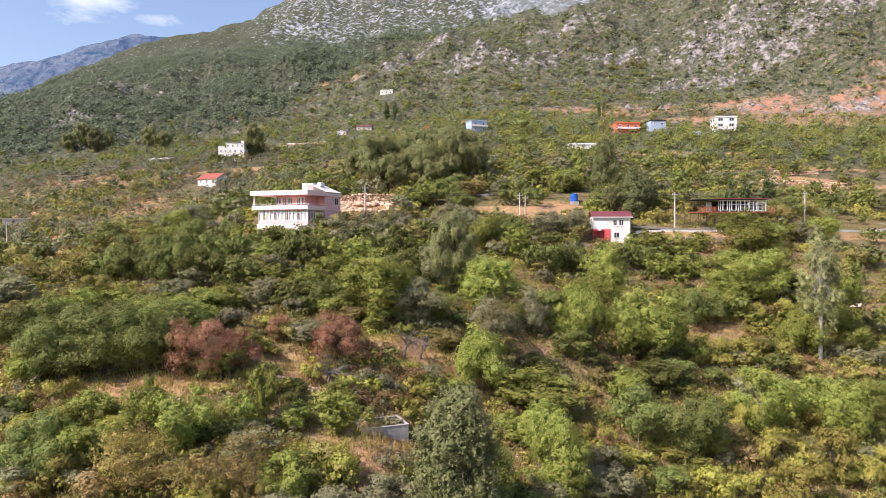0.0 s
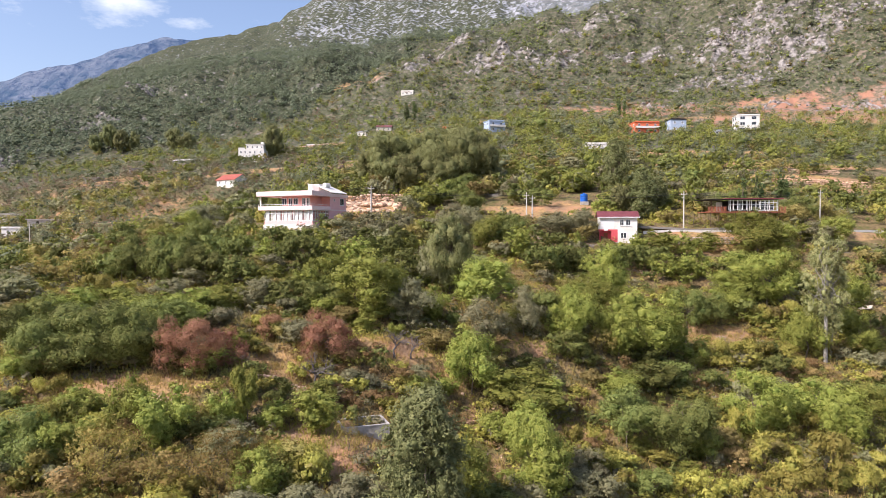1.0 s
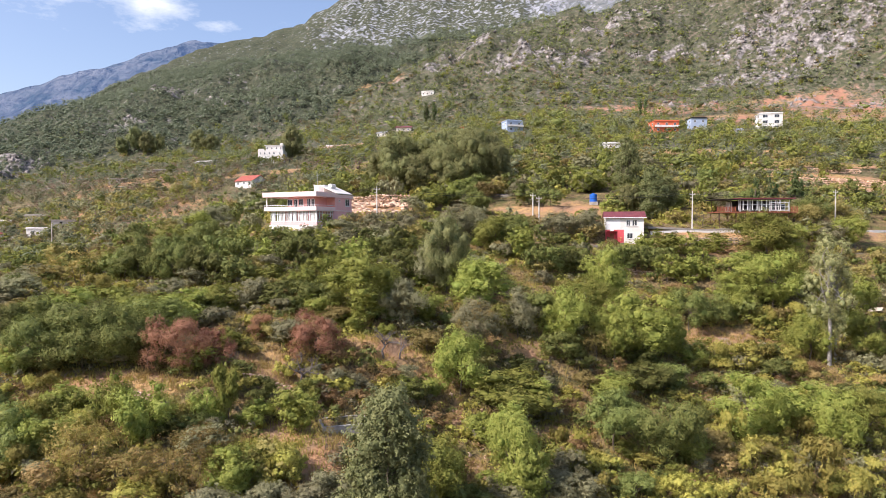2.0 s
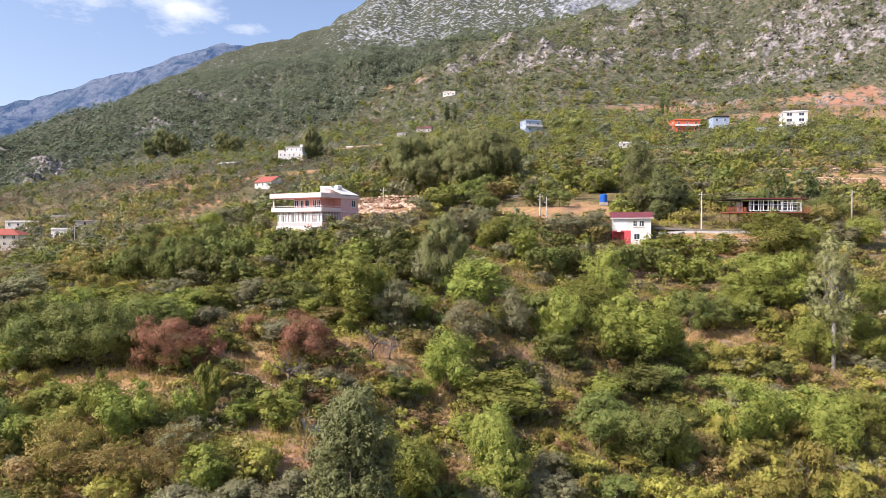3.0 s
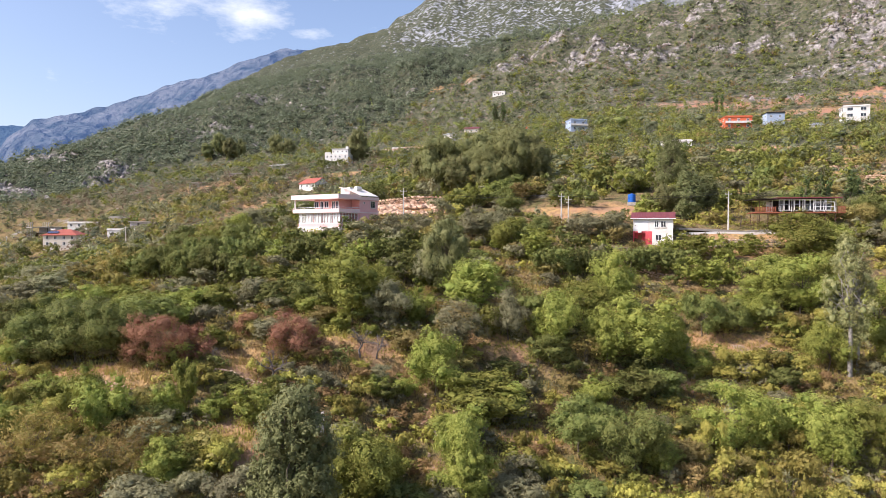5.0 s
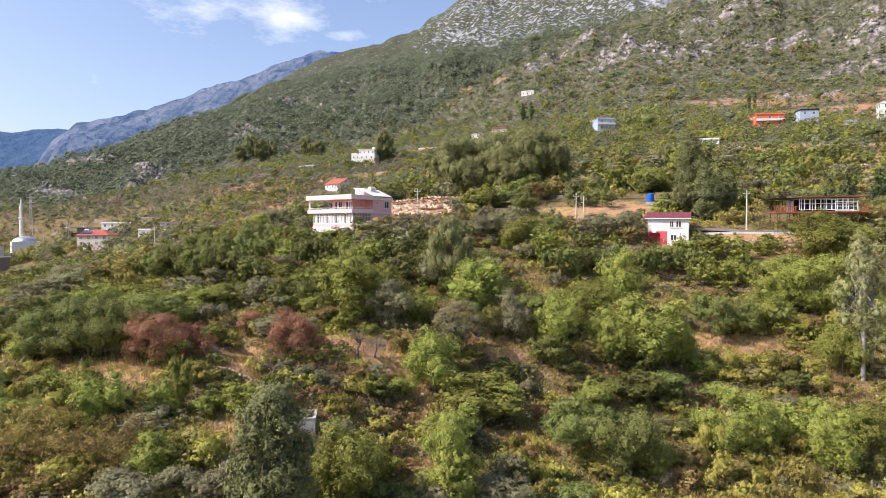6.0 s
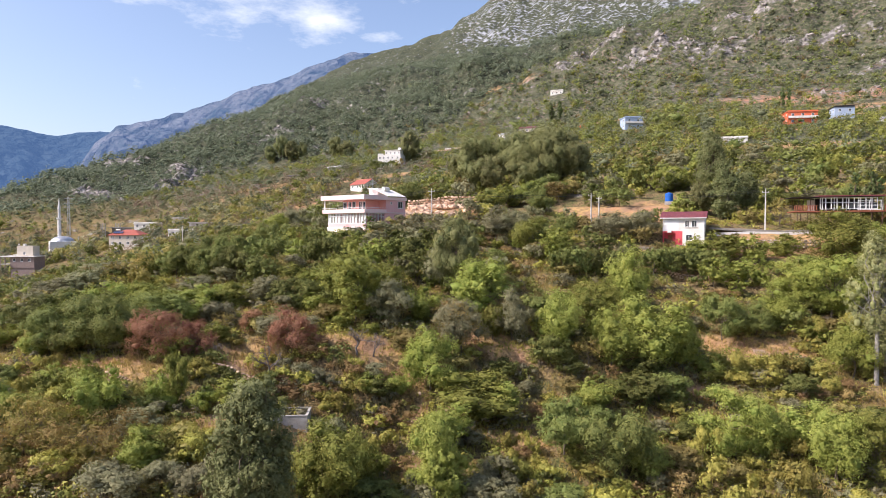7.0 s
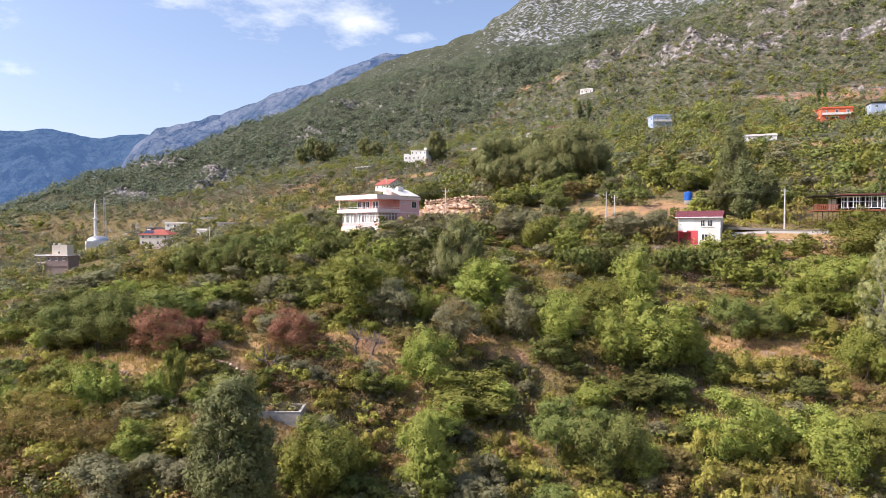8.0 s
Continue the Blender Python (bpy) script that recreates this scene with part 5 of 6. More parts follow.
    a = [bm.verts.new(p) for p in ((8.2, 6.0, 8.9), (10.4, 6.0, 8.6), (14.3, 6.6, 6.9), (14.3, 12.6, 6.9), (10.4, 12.0, 8.6), (8.2, 12.0, 8.9))]
    b = [bm.verts.new(v.co + Vector((0, 0, 0.14))) for v in a]
    bm.faces.new(a), bm.faces.new(b)
    for i in range(6):
        bm.faces.new((a[i], a[(i + 1) % 6], b[(i + 1) % 6], b[i]))
    part("canopy", bm, M_white, t, "sloping white canopy on the roof")
    part("water_tank", rod(bmesh.new(), (11.2, 8.2, 8.8), (11.2, 9.9, 8.8), 0.5, sides=16), M_white, t)
    part("antenna", rod(rod(bmesh.new(), (8.3, 7.6, 9.0), (8.3, 7.6, 11.6), 0.035, 0.02, 6), (7.9, 7.6, 11.2), (8.7, 7.6, 11.2), 0.015, sides=5), M_metal, t)
    return t


def red_white_house():
    """A small two-storey house, white above and red below, under a maroon sheet roof."""
    t = thing("house", pose(34.4, 154.6, 37.6, 0, 0, -6.5), "small white and red two-storey house with maroon roof", "house")
    W, D = 8.3, 6.5
    part("upper_wall", boxes((0, 0, 2.9, W, D, 5.75)), M_white, t)
    part("lower_wall", boxes((0, 1.2, 0, 2.6, D, 2.9), (2.6, 0, 0, 4.0, D, 2.9), (0, 0, 2.55, 2.6, 1.2, 2.9), (0, 0, 0, 0.25, 1.2, 2.55)), M_red_paint, t, "red painted lower wall with a porch")
    part("plinth", boxes((4.0, 0, -1.2, W, D, 2.9)), M_white, t)
    part("footing", boxes((-0.05, -0.05, -1.5, 4.0, D, -0.002)), M_concrete, t)
    part("door", boxes((1.0, 1.14, 0.02, 1.9, 1.197, 2.1)), M_timber, t)
    for x, w in ((4.7, 0.9), (6.1, 1.1)):
        window(t, x + 0.2, -0.02, 3.75, w, 1.35)
    window(t, 5.3, -0.02, 0.9, 1.3, 1.3)
    part("air_conditioner", boxes((1.0, -0.32, 2.58, 1.8, -0.02, 3.1), bevel=0.03), M_frame, t)
    part("panel", boxes((0.15, -0.03, 3.1, 3.2, -0.002, 5.4)), M_frame, t, "white cladding panel on the upper wall")
    for k in range(3):
        window(t, W + 0.02, 1.4 + k * 1.9, 3.8, 0.9, 1.2, side="side")
    bm = bmesh.new()
    for s, y in ((1, -0.55), (-1, D + 0.55)):
        v = [bm.verts.new(p) for p in ((-0.5, y, 5.62), (W + 0.5, y, 5.62), (W + 0.5, D / 2, 7.0), (-0.5, D / 2, 7.0))]
        u = [bm.verts.new(p.co + Vector((0, 0, 0.1))) for p in v]
        bm.faces.new(v), bm.faces.new(u)
        for i in range(4):
            bm.faces.new((v[i], v[(i + 1) % 4], u[(i + 1) % 4], u[i]))
    for k in range(18):
        x = -0.45 + (W + 0.9) * k / 17
        part("rib", rod(bmesh.new(), (x, -0.5, 5.76), (x, D / 2 - 0.03, 7.1), 0.035, sides=4), M_maroon, t)
    part("roof", bm, M_maroon, t)
    bm = bmesh.new()
    for x in (0.02, W - 0.02):
        v = [bm.verts.new(p) for p in ((x, 0, 5.75), (x, D, 5.75), (x, D / 2, 6.95))]
        bm.faces.new(v)
    part("gable", bm, M_white, t)
    part("fascia", boxes((-0.56, -0.6, 5.55, W + 0.56, -0.555, 5.72)), M_frame, t, "white eaves board")
    return t


def hillside_restaurant():
    """A long pavilion on steel stilts: an open deck with timber rails, and a glazed half."""
    t = thing("pavilion", pose(59.0, 160.0, 44.7, 0, 0, 1.5), "long open pavilion on stilts with maroon roof and timber rails", "pavilion")
    L, D = 18.2, 6.5
    part("deck", boxes((1.5, 0, -0.25, L + 1.6, D, 0.0)), M_timber, t)
    for k in range(1, 10):
        for y in (0.2, D - 0.3):
            x = 0.2 + k * 1.95
            part("stilt", boxes((x, y, -3.7, x + 0.12, y + 0.12, -0.25)), M_steel, t)
    for k in range(1, 9):
        x = 0.2 + k * 2.2
        for y in (0.1, D - 0.2):
            part("post", boxes((x, y, 0.0, x + 0.1, y + 0.1, 2.75)), M_frame if k > 2 else M_steel, t)
    part("brace", rod(bmesh.new(), (L + 1.3, 0.3, -0.3), (L - 0.6, 0.3, -1.8), 0.05), M_timber, t)
    for x0, x1 in ((1.5, 6.1), (L - 0.1, L + 1.6)):
        part("rail", boxes((x0, 0.0, 1.02, x1, 0.09, 1.12), (x0, 0.02, 0.1, x1, 0.07, 0.18)), M_timber, t)
        for k in range(int((x1 - x0) / 0.34)):
            x = x0 + 0.06 + k * 0.34
            part("slat", boxes((x, 0.02, 0.18, x + 0.19, 0.06, 1.02)), M_timber, t)
    for k in range(10):
        x = 6.4 + k * 1.05
        w = part("window", boxes((x, 0.02, 0.3, x + 0.1, 0.12, 2.7), (x + 0.95, 0.02, 0.3, x + 1.04, 0.12, 2.7), (x + 0.1, 0.02, 1.6, x + 0.95, 0.12, 1.7), (x + 0.1, 0.02, 2.6, x + 0.95, 0.12, 2.7), (x + 0.1, 0.02, 0.3, x + 0.95, 0.12, 0.4)), M_frame, t)
        if k > 4:
            part("pane", boxes((x + 0.1, 0.06, 0.4, x + 0.95, 0.08, 1.6)), M_glass, w)
    part("banner_frame", boxes((13.2, -0.5, 0.1, 17.4, -0.42, 0.2), (13.2, -0.5, 2.0, 17.4, -0.42, 2.1), (13.2, -0.5, 0.2, 13.3, -0.42, 2.0), (17.3, -0.5, 0.2, 17.4, -0.42, 2.0), (15.2, -0.5, 0.2, 15.3, -0.42, 2.0), (13.3, -0.5, 1.0, 17.3, -0.42, 1.1)), M_frame, t)
    part("back_wall", boxes((6.2, D - 0.15, 0.0, L, D - 0.05, 2.7)), M_dark, t)
    part("partition", boxes((4.6, 3.0, 0.0, 6.0, 3.1, 2.3)), M_white, t, "pale partition board")
    part("porch_roof", boxes((1.0, -0.7, 2.78, 6.3, D + 0.4, 2.9)), M_dark, t, "dark flat porch roof")
    bm = boxes((5.9, -0.8, 2.95, L + 0.6, D + 0.6, 3.09))
    for k in range(30):
        part("rib", rod(bmesh.new(), (6.0 + k * 0.42, -0.8, 3.1), (6.0 + k * 0.42, D + 0.6, 3.1), 0.03, sides=4), M_maroon, t)
    part("roof", bm, M_maroon, t)
    part("fascia", boxes((5.9, -0.86, 2.9, L + 0.6, -0.803, 3.12)), M_maroon, t)
    return t


def utility_pole(x, y, z, h, label="pale concrete electricity pole with crossarm and insulators"):
    t = thing("utility_pole", pose(x, y, z, 0, 0, 20), label, "utility pole", "utility poles")
    part("shaft", rod(bmesh.new(), (0, 0, -0.6), (0, 0, h), 0.19, 0.11, 10), M_pole, t)
    part("crossarm", boxes((-0.75, -0.05, h - 0.55, 0.75, 0.05, h - 0.43)), M_pole, t)
    for k in (-0.65, 0.0, 0.65):
        part("insulator", rod(bmesh.new(), (k, 0, h - 0.43 if k else h), (k, 0, h - 0.18 if k else h + 0.25), 0.06, 0.04, 8), M_white, t)
    part("lamp_bracket", rod(boxes((-0.55, -0.12, h - 1.35, -0.2, 0.12, h - 1.2)), (0, 0, h - 1.2), (-0.3, 0, h - 1.25), 0.03, sides=6), M_pole, t)
    return t


def wire(a, b, sag, name="overhead_wire", label="thin dark overhead wire between the poles"):
    a, b = Vector(a), Vector(b)
    pts = [a.lerp(b, k / 14) - Vector((0, 0, sag * (1 - (2 * k / 14 - 1) ** 2))) for k in range(15)]
    v, f = tube([tuple(p) for p in pts], [0.022] * 15, 5)
    return tagged(new(name, mesh_of(name, v, f, M_wire)), label, "wire", "overhead wires")


def stone_mesh(seed, rough=0.25):
    bm = bmesh.new()
    bmesh.ops.create_icosphere(bm, subdivisions=1, radius=0.5)
    rg = random.Random(seed)
    for v in bm.verts:
        v.co *= 1 + rg.uniform(-rough, rough)
        v.co.z = max(v.co.z, -0.32)
    me = bpy.data.meshes.new("stone")
    bm.to_mesh(me)
    bm.free()
    return me


def rubble(name, label, mat, places, category="rubble", top=None):
    """A heap or wall of stones: an empty with each stone a part."""
    stones = [stone_mesh(k) for k in range(6)]
    for me in stones:
        me.materials.append(mat)
    cx, cy = np.mean([p[0] for p in places]), np.mean([p[1] for p in places])
    t = thing(name, pose(cx, cy, on_ground(cx, cy)), label, category)
    inv = t.matrix_world.inverted()
    rg = random.Random(len(places))
    for x, y, z, s in places:
        ob = new("stone", stones[rg.randrange(6)])
        ob.parent = t
        ob.matrix_local = inv @ pose(x, y, z, rg.uniform(-25, 25), rg.uniform(-25, 25), rg.uniform(0, 360)) @ Matrix.Diagonal((s * rg.uniform(0.8, 1.5), s, s * rg.uniform(0.6, 0.9), 1))
    return t


def stone_wall(name, label, mat, a, b, courses, size, seed):
    """A dry-stone wall from a to b following the ground."""
    rg = random.Random(seed)
    n = max(2, int(math.dist(a, b) / (size * 1.05)))
    places = []
    for k in range(n + 1):
        f = k / n
        x, y = a[0] + (b[0] - a[0]) * f, a[1] + (b[1] - a[1]) * f
        z = on_ground(x, y)
        for c in range(courses):
            places.append((x + rg.uniform(-0.12, 0.12) + 0.5 * size * (c % 2), y + rg.uniform(-0.15, 0.15), z + (c + 0.3) * size * 0.72, size * rg.uniform(0.8, 1.25)))
    return rubble(name, label, mat, places, "stone wall")


# ---- the houses near the road ----
pink_villa()
red_white_house()
hillside_restaurant()
POLES = [(18.6, 163.8, 7.2), (55.2, 160.8, 8.8), (96.0, 179.2, 8.6), (130.0, 196.0, 8.6), (-18.0, 156.0, 7.5), (-152.0, 235.0, 8.4), (-240.0, 268.0, 8.4)]
tops = []
for px, py, ph in POLES:
    pz = on_ground(px, py)
    utility_pole(px, py, pz, ph)
    tops.append((px, py, pz + ph))
utility_pole(20.2, 166.0, on_ground(20.2, 166.0), 6.4)
for i, j in ((0, 1), (1, 2), (2, 3), (4, 0), (5, 4), (6, 5)):
    for k in (-0.6, 0.0, 0.6):
        wire((tops[i][0] + k, tops[i][1], tops[i][2] - (0.2 if k else -0.2)), (tops[j][0] + k, tops[j][1], tops[j][2] - (0.2 if k else -0.2)), 1.1 if i < 5 else 2.2)


def strip(name, pts, width, lift, mat, label, thick=0.0, category="road"):
    """A ribbon of road along a line, a little above the ground."""
    pts = [Vector((x, y, on_ground(x, y) + lift)) for x, y in pts]
    bm, rows = bmesh.new(), []
    for i, p in enumerate(pts):
        d = (pts[min(i + 1, len(pts) - 1)] - pts[max(i - 1, 0)])
        n = Vector((-d.y, d.x, 0)).normalized() * width / 2
        q = [p - n, p + n]
        if thick:
            q += [p + n - Vector((0, 0, thick)), p - n - Vector((0, 0, thick))]
        else:
            q = [p - n - Vector((0, 0, 0.5)), p - n, p + n, p + n - Vector((0, 0, 0.5))]
        rows.append([bm.verts.new(v) for v in q])
    for a, b in zip(rows, rows[1:]):
        for k in range(4):
            bm.faces.new((a[k], a[(k + 1) % 4], b[(k + 1) % 4], b[k]))
    bm.faces.new(rows[0]), bm.faces.new(rows[-1])
    bmesh.ops.recalc_face_normals(bm, faces=bm.faces)
    me = bpy.data.meshes.new(name)
    bm.to_mesh(me)
    bm.free()
    me.materials.append(mat)
    return tagged(new(name, me), label, category, kind="structure")


def curve_points(a, b, bow, n=14):
    a, b = Vector(a), Vector(b)
    side = Vector((-(b - a).y, (b - a).x)).normalized()
    return [tuple(a.lerp(b, k / n) + side * bow * (1 - (2 * k / n - 1) ** 2)) for k in range(n + 1)]


ROAD = curve_points((44, 159.5), (135, 192), -5)
strip("road", ROAD, 4.2, 0.12, M_asphalt, "narrow pale road across the slope")
kerb = strip("kerb", [(x + 0.9, y - 2.4) for x, y in ROAD], 0.35, 0.5, M_white, "low whitewashed concrete wall beside the road", 0.9, "kerb")
strip("road", curve_points((-205, 372), (-150, 322), 5), 3.2, 0.25, M_asphalt, "pale dirt track winding up the slope")
strip("road", curve_points((-190, 262), (-120, 232), 4), 4.0, 0.25, M_asphalt, "pale village road below the houses")
# ---- houses up the slope ----
def at_ground(x, y, sink=0.3):
    return on_ground(x, y) - sink


def red_roof_house():
    t = house(-109, 312, 58.5, -30, 12.5, 9, 2, M_white, "white two-storey house with a red tiled gable roof", "gable", 2.9, across=3, rise=2.6)
    part("terrace", boxes((-10.5, -2.5, -1.5, -5.5, 6, 1.6)), M_concrete, t, "grey concrete terrace")
    part("solar_heater", rod(boxes((3.0, 3.0, 7.3, 4.6, 4.2, 7.4)), (2.9, 4.3, 7.9), (4.7, 4.3, 7.9), 0.3, sides=12), M_white, t)
    return t


def white_stepped_house():
    t = thing("house", pose(-116, 371, 79.5, 0, 0, 4), "white stepped house of three storeys among trees", "house")
    part("wall", boxes((-7, 0, -2, 7, 10, 6.2), bevel=0.03), M_white, t)
    part("top_storey", boxes((-3.0, 1.5, 6.2, 6.4, 9, 9.0), bevel=0.03), M_white, t)
    part("roof_tower", boxes((4.6, 3, 9.0, 6.2, 5, 10.6), (-3.7, 1.2, 9.0, 7.1, 9.3, 9.2)), M_white, t)
    part("parapet", boxes((-7, 0, 6.2, -3.5, 0.15, 7.0), (-7, 0.15, 6.2, -6.85, 10, 7.0)), M_white, t)
    for z in (0.9, 3.9):
        for x in (-5.6, -3.2, -0.6, 2.0, 5.2):
            window(t, x, -0.02, z, 0.9, 1.2)
    for x in (-2.2, 0.4, 3.0, 5.4):
        window(t, x, 1.48, 6.9, 0.9, 1.2)
    for y in (2.5, 6.0):
        window(t, 7.02, y, 3.9, 1.1, 1.3, side="side")
    return t


def mosque():
    x, y = -314.5, 326
    t = thing("mosque", pose(x, y, at_ground(x, y) + 3.5, 0, 0, -40), "small white mosque with one slender minaret", "mosque")
    part("hall", boxes((4, -6, -9, 20, 8, 5.5), bevel=0.05), M_white, t)
    bm = bmesh.new()
    bmesh.ops.create_uvsphere(bm, u_segments=24, v_segments=12, radius=6.5, matrix=Matrix.Translation((12, 1, 5.2)) @ Matrix.Diagonal((1, 1, 0.55, 1)))
    bmesh.ops.delete(bm, geom=[v for v in bm.verts if v.co.z < 5.0], context="VERTS")
    part("dome", bm, M_metal, t, "grey metal dome")
    for k in range(4):
        window(t, 6 + k * 4, -6.02, 1.4, 1.2, 2.4)
    part("minaret", rod(rod(rod(bmesh.new(), (0, 0, -9), (0, 0, 18.5), 1.15, 1.0, 14), (0, 0, 19.9), (0, 0, 25), 0.8, 0.8, 14), (0, 0, 25), (0, 0, 32), 0.95, 0.05, 14), M_white, t)
    part("minaret_balcony", rod(rod(bmesh.new(), (0, 0, 18.5), (0, 0, 19.2), 1.0, 1.65, 14), (0, 0, 19.2), (0, 0, 19.9), 1.65, 1.65, 14), M_white, t)
    return t


def frame_tower(x, y):
    """An unfinished concrete frame behind the mosque."""
    t = thing("building_frame", pose(x, y, at_ground(x, y), 0, 0, -35), "unfinished concrete building frame with bare floors", "building")
    for f in range(4):
        part("floor_slab", boxes((-7, 0, f * 3.2, 7, 9, f * 3.2 + 0.3)), M_concrete, t)
        for a in (-6.8, -2.2, 2.2, 6.5):
            for b in (0.1, 8.6):
                part("pillar", boxes((a, b, f * 3.2 + 0.3, a + 0.35, b + 0.35, f * 3.2 + 3.2)), M_concrete, t)
    return t


def brick_house():
    x, y = -220, 215
    t = thing("house", pose(x + 2.5, y, at_ground(x, y) + 7.6, 0, 0, 16) @ Matrix.Diagonal((0.8, 0.8, 0.8, 1)), "unfinished raw brick house with a white upper block", "house")
    part("wall", boxes((-3.5, 0, -2, 9, 9, 3.6)), M_brick, t)
    part("ground_storey", boxes((-3.5, 0.3, -11, 9, 9, -2)), M_brick, t)
    part("slab", boxes((-9, -0.8, 3.6, 9.5, 9.5, 3.95)), M_white, t, "pale concrete slab roof")
    for px in (-8.6, -6.2):
        for py in (-0.5, 8.6):
            part("pillar", boxes((px, py, -2, px + 0.4, py + 0.4, 3.6)), M_brick, t)
    part("porch_floor", boxes((-9, -0.8, -0.3, -3.5, 9, 0)), M_concrete, t)
    part("upper_block", boxes((-2, 3, 3.95, 6.5, 8.5, 9.2)), M_cream, t)
    for px in (-1.5, 2.5, 6.5):
        window(t, px, -0.02, 1.2, 1.4, 1.5)
    window(t, 2, 2.98, 4.6, 1.2, 1.4)
    part("water_tank", rod(bmesh.new(), (0.5, 5, 9.7), (0.5, 6.6, 9.7), 0.5, sides=14), M_white, t)
    part("dish", rod(bmesh.new(), (-1.5, 4, 9.2), (-1.5, 4, 10.2), 0.05, 0.5, 12), M_frame, t)
    return t


def solar_roof_house():
    t = house(-190.5, 244.5, 34.0, 12, 14, 10, 2, M_cream, "cream house with a red hip roof and solar panels", "hip", 2.5, across=4, rise=2.6)
    for k in range(4):
        p = part("solar_panel", boxes((-5.6 + k * 1.15, 0.4, 0, -4.6 + k * 1.15, 2.2, 0.06)), M_solar, t)
        p.matrix_local = Matrix.Translation((0, 0.2, 5.75)) @ pose(0, 0, 0, 26, 0, 0)
    part("water_tank", rod(bmesh.new(), (-5.4, 3.4, 7.4), (-3.6, 3.4, 7.4), 0.4, sides=14), M_white, t)
    part("side_annex", boxes((7.0, 1, -1.5, 11.5, 9, 4.2)), M_white, t)
    return t


def shack(x, y, yaw, w, d, h, label):
    """A low stone hut with a flat slab roof on posts."""
    t = thing("hut", pose(x, y, at_ground(x, y), 0, 0, yaw), label, "hut")
    part("wall", boxes((-w / 2, 0, -1, w * 0.2, d, h), (w * 0.2, d * 0.6, -1, w / 2, d, h)), M_grey_render, t)
    part("roof", boxes((-w / 2 - 0.6, -0.6, h + 0.002, w / 2 + 0.6, d + 0.4, h + 0.25)), M_concrete, t)
    for k in (0.3, 0.46):
        part("post", boxes((w * k, 0.0, -1, w * k + 0.2, 0.2, h)), M_concrete, t)
    part("doorway", boxes((-w * 0.25, -0.05, 0, -w * 0.25 + 1.0, -0.003, h * 0.8)), M_dark, t)
    return t


def lattice_mast(x, y, h):
    """A square steel mast that narrows upwards, with rungs and crossed braces."""
    t = thing("lattice_mast", pose(x, y, at_ground(x, y), 0, 0, 25), "grey steel lattice mast beside the minaret", "mast")
    for a, b in ((-1, -1), (1, -1), (1, 1), (-1, 1)):
        part("leg", rod(bmesh.new(), (a * 1.0, b * 1.0, -0.5), (a * 0.35, b * 0.35, h), 0.11, 0.07, 6), M_metal, t)
    for k in range(10):
        z, w = h * k / 10, 1.0 - 0.65 * k / 10
        z1, w1 = h * (k + 1) / 10, 1.0 - 0.65 * (k + 1) / 10
        brace = bmesh.new()
        for a, b, c, d in ((-1, -1, 1, -1), (1, -1, 1, 1), (1, 1, -1, 1), (-1, 1, -1, -1)):
            rod(brace, (a * w, b * w, z), (c * w1, d * w1, z1), 0.05, sides=4)
            rod(brace, (a * w1, b * w1, z1), (c * w1, d * w1, z1), 0.05, sides=4)
        part("brace", brace, M_metal, t)
    for z in (h - 1.2, h - 4.2, h - 7.0):
        part("crossarm", boxes((-2.4, -0.1, z, 2.4, 0.1, z + 0.18)), M_metal, t)
    return t


lattice_mast(-322, 340, 31)
red_roof_house()
white_stepped_house()
mosque()
frame_tower(-300, 345)
brick_house()
solar_roof_house()
house(-216, 286, at_ground(-216, 286), 14, 11, 8, 2, M_white, "white flat-roofed village house with roof tanks", "flat", 2.7)
house(-199, 292, at_ground(-199, 292), 10, 9, 7, 1, M_concrete, "low concrete house with an open flat roof", "flat", 3.0, across=2)
house(-262, 300, at_ground(-262, 300), 8, 10, 7, 1, M_blue_wall, "small pale blue village house", "flat", 3.0, across=2)
house(-330, 300, at_ground(-330, 300), 10, 12, 8, 1, M_white, "low white village house in trees", "flat", 3.0, across=2)
shack(-288, 352, 10, 20, 7, 3.0, "long low stone hut with a concrete slab roof")
shack(-236, 306, 12, 12, 6, 3.2, "open concrete shelter with a slab roof")
shack(-192, 395, 8, 10, 6, 3.6, "small stone hut with a slab roof on the slope")
shack(-214, 385, 10, 10, 6, 3.4, "low brick hut with a flat roof")
house(-176, 419, at_ground(-176, 419), -20, 15, 8, 1, M_grey_render, "low grey house with a rusty metal roof", "gable", 3.0, roof_mat=M_concrete, rise=1.2)
house(100, 366, at_ground(100, 366, 0.0), 8, 13.5, 9, 2, M_orange, "bright orange two-storey house with white balcony", "flat", 3.0, balcony=True)
house(122, 384, at_ground(122, 384), 6, 9, 8, 2, M_blue_wall, "pale blue and grey house with a dark top", "flat", 3.2, across=2, roof_mat=M_dark)
house(160, 383, at_ground(160, 383, 1.0), -6, 12, 9, 3, M_white, "unfinished white concrete house with dark openings", "flat", 3.1, across=2, win=(2.6, 1.7))
house(176, 390, at_ground(176, 390), 0, 10, 6, 1, M_grey_render, "low grey shed beside the track", "flat", 2.8, across=2)
house(131, 350, at_ground(131, 350), 0, 4.5, 3, 1, M_white, "tiny white hut among bushes", "gable", 2.4, across=1, roof_mat=M_metal, rise=0.9)
house(21, 391, at_ground(21, 391, 0.0), 22, 10, 8, 2, M_blue_wall, "pale blue-grey two-storey house with balcony", "flat", 3.1, across=2, balcony=True)
house(-49, 588, at_ground(-49, 588, 0.0), -8, 11, 7, 1, M_white, "remote white house high on the slope", "flat", 3.4, across=3)
house(-58, 497, at_ground(-58, 497), 0, 11, 8, 1, M_cream, "cream house with a brown roof on the slope", "gable", 3.2, rise=1.5, roof_mat=M_maroon)
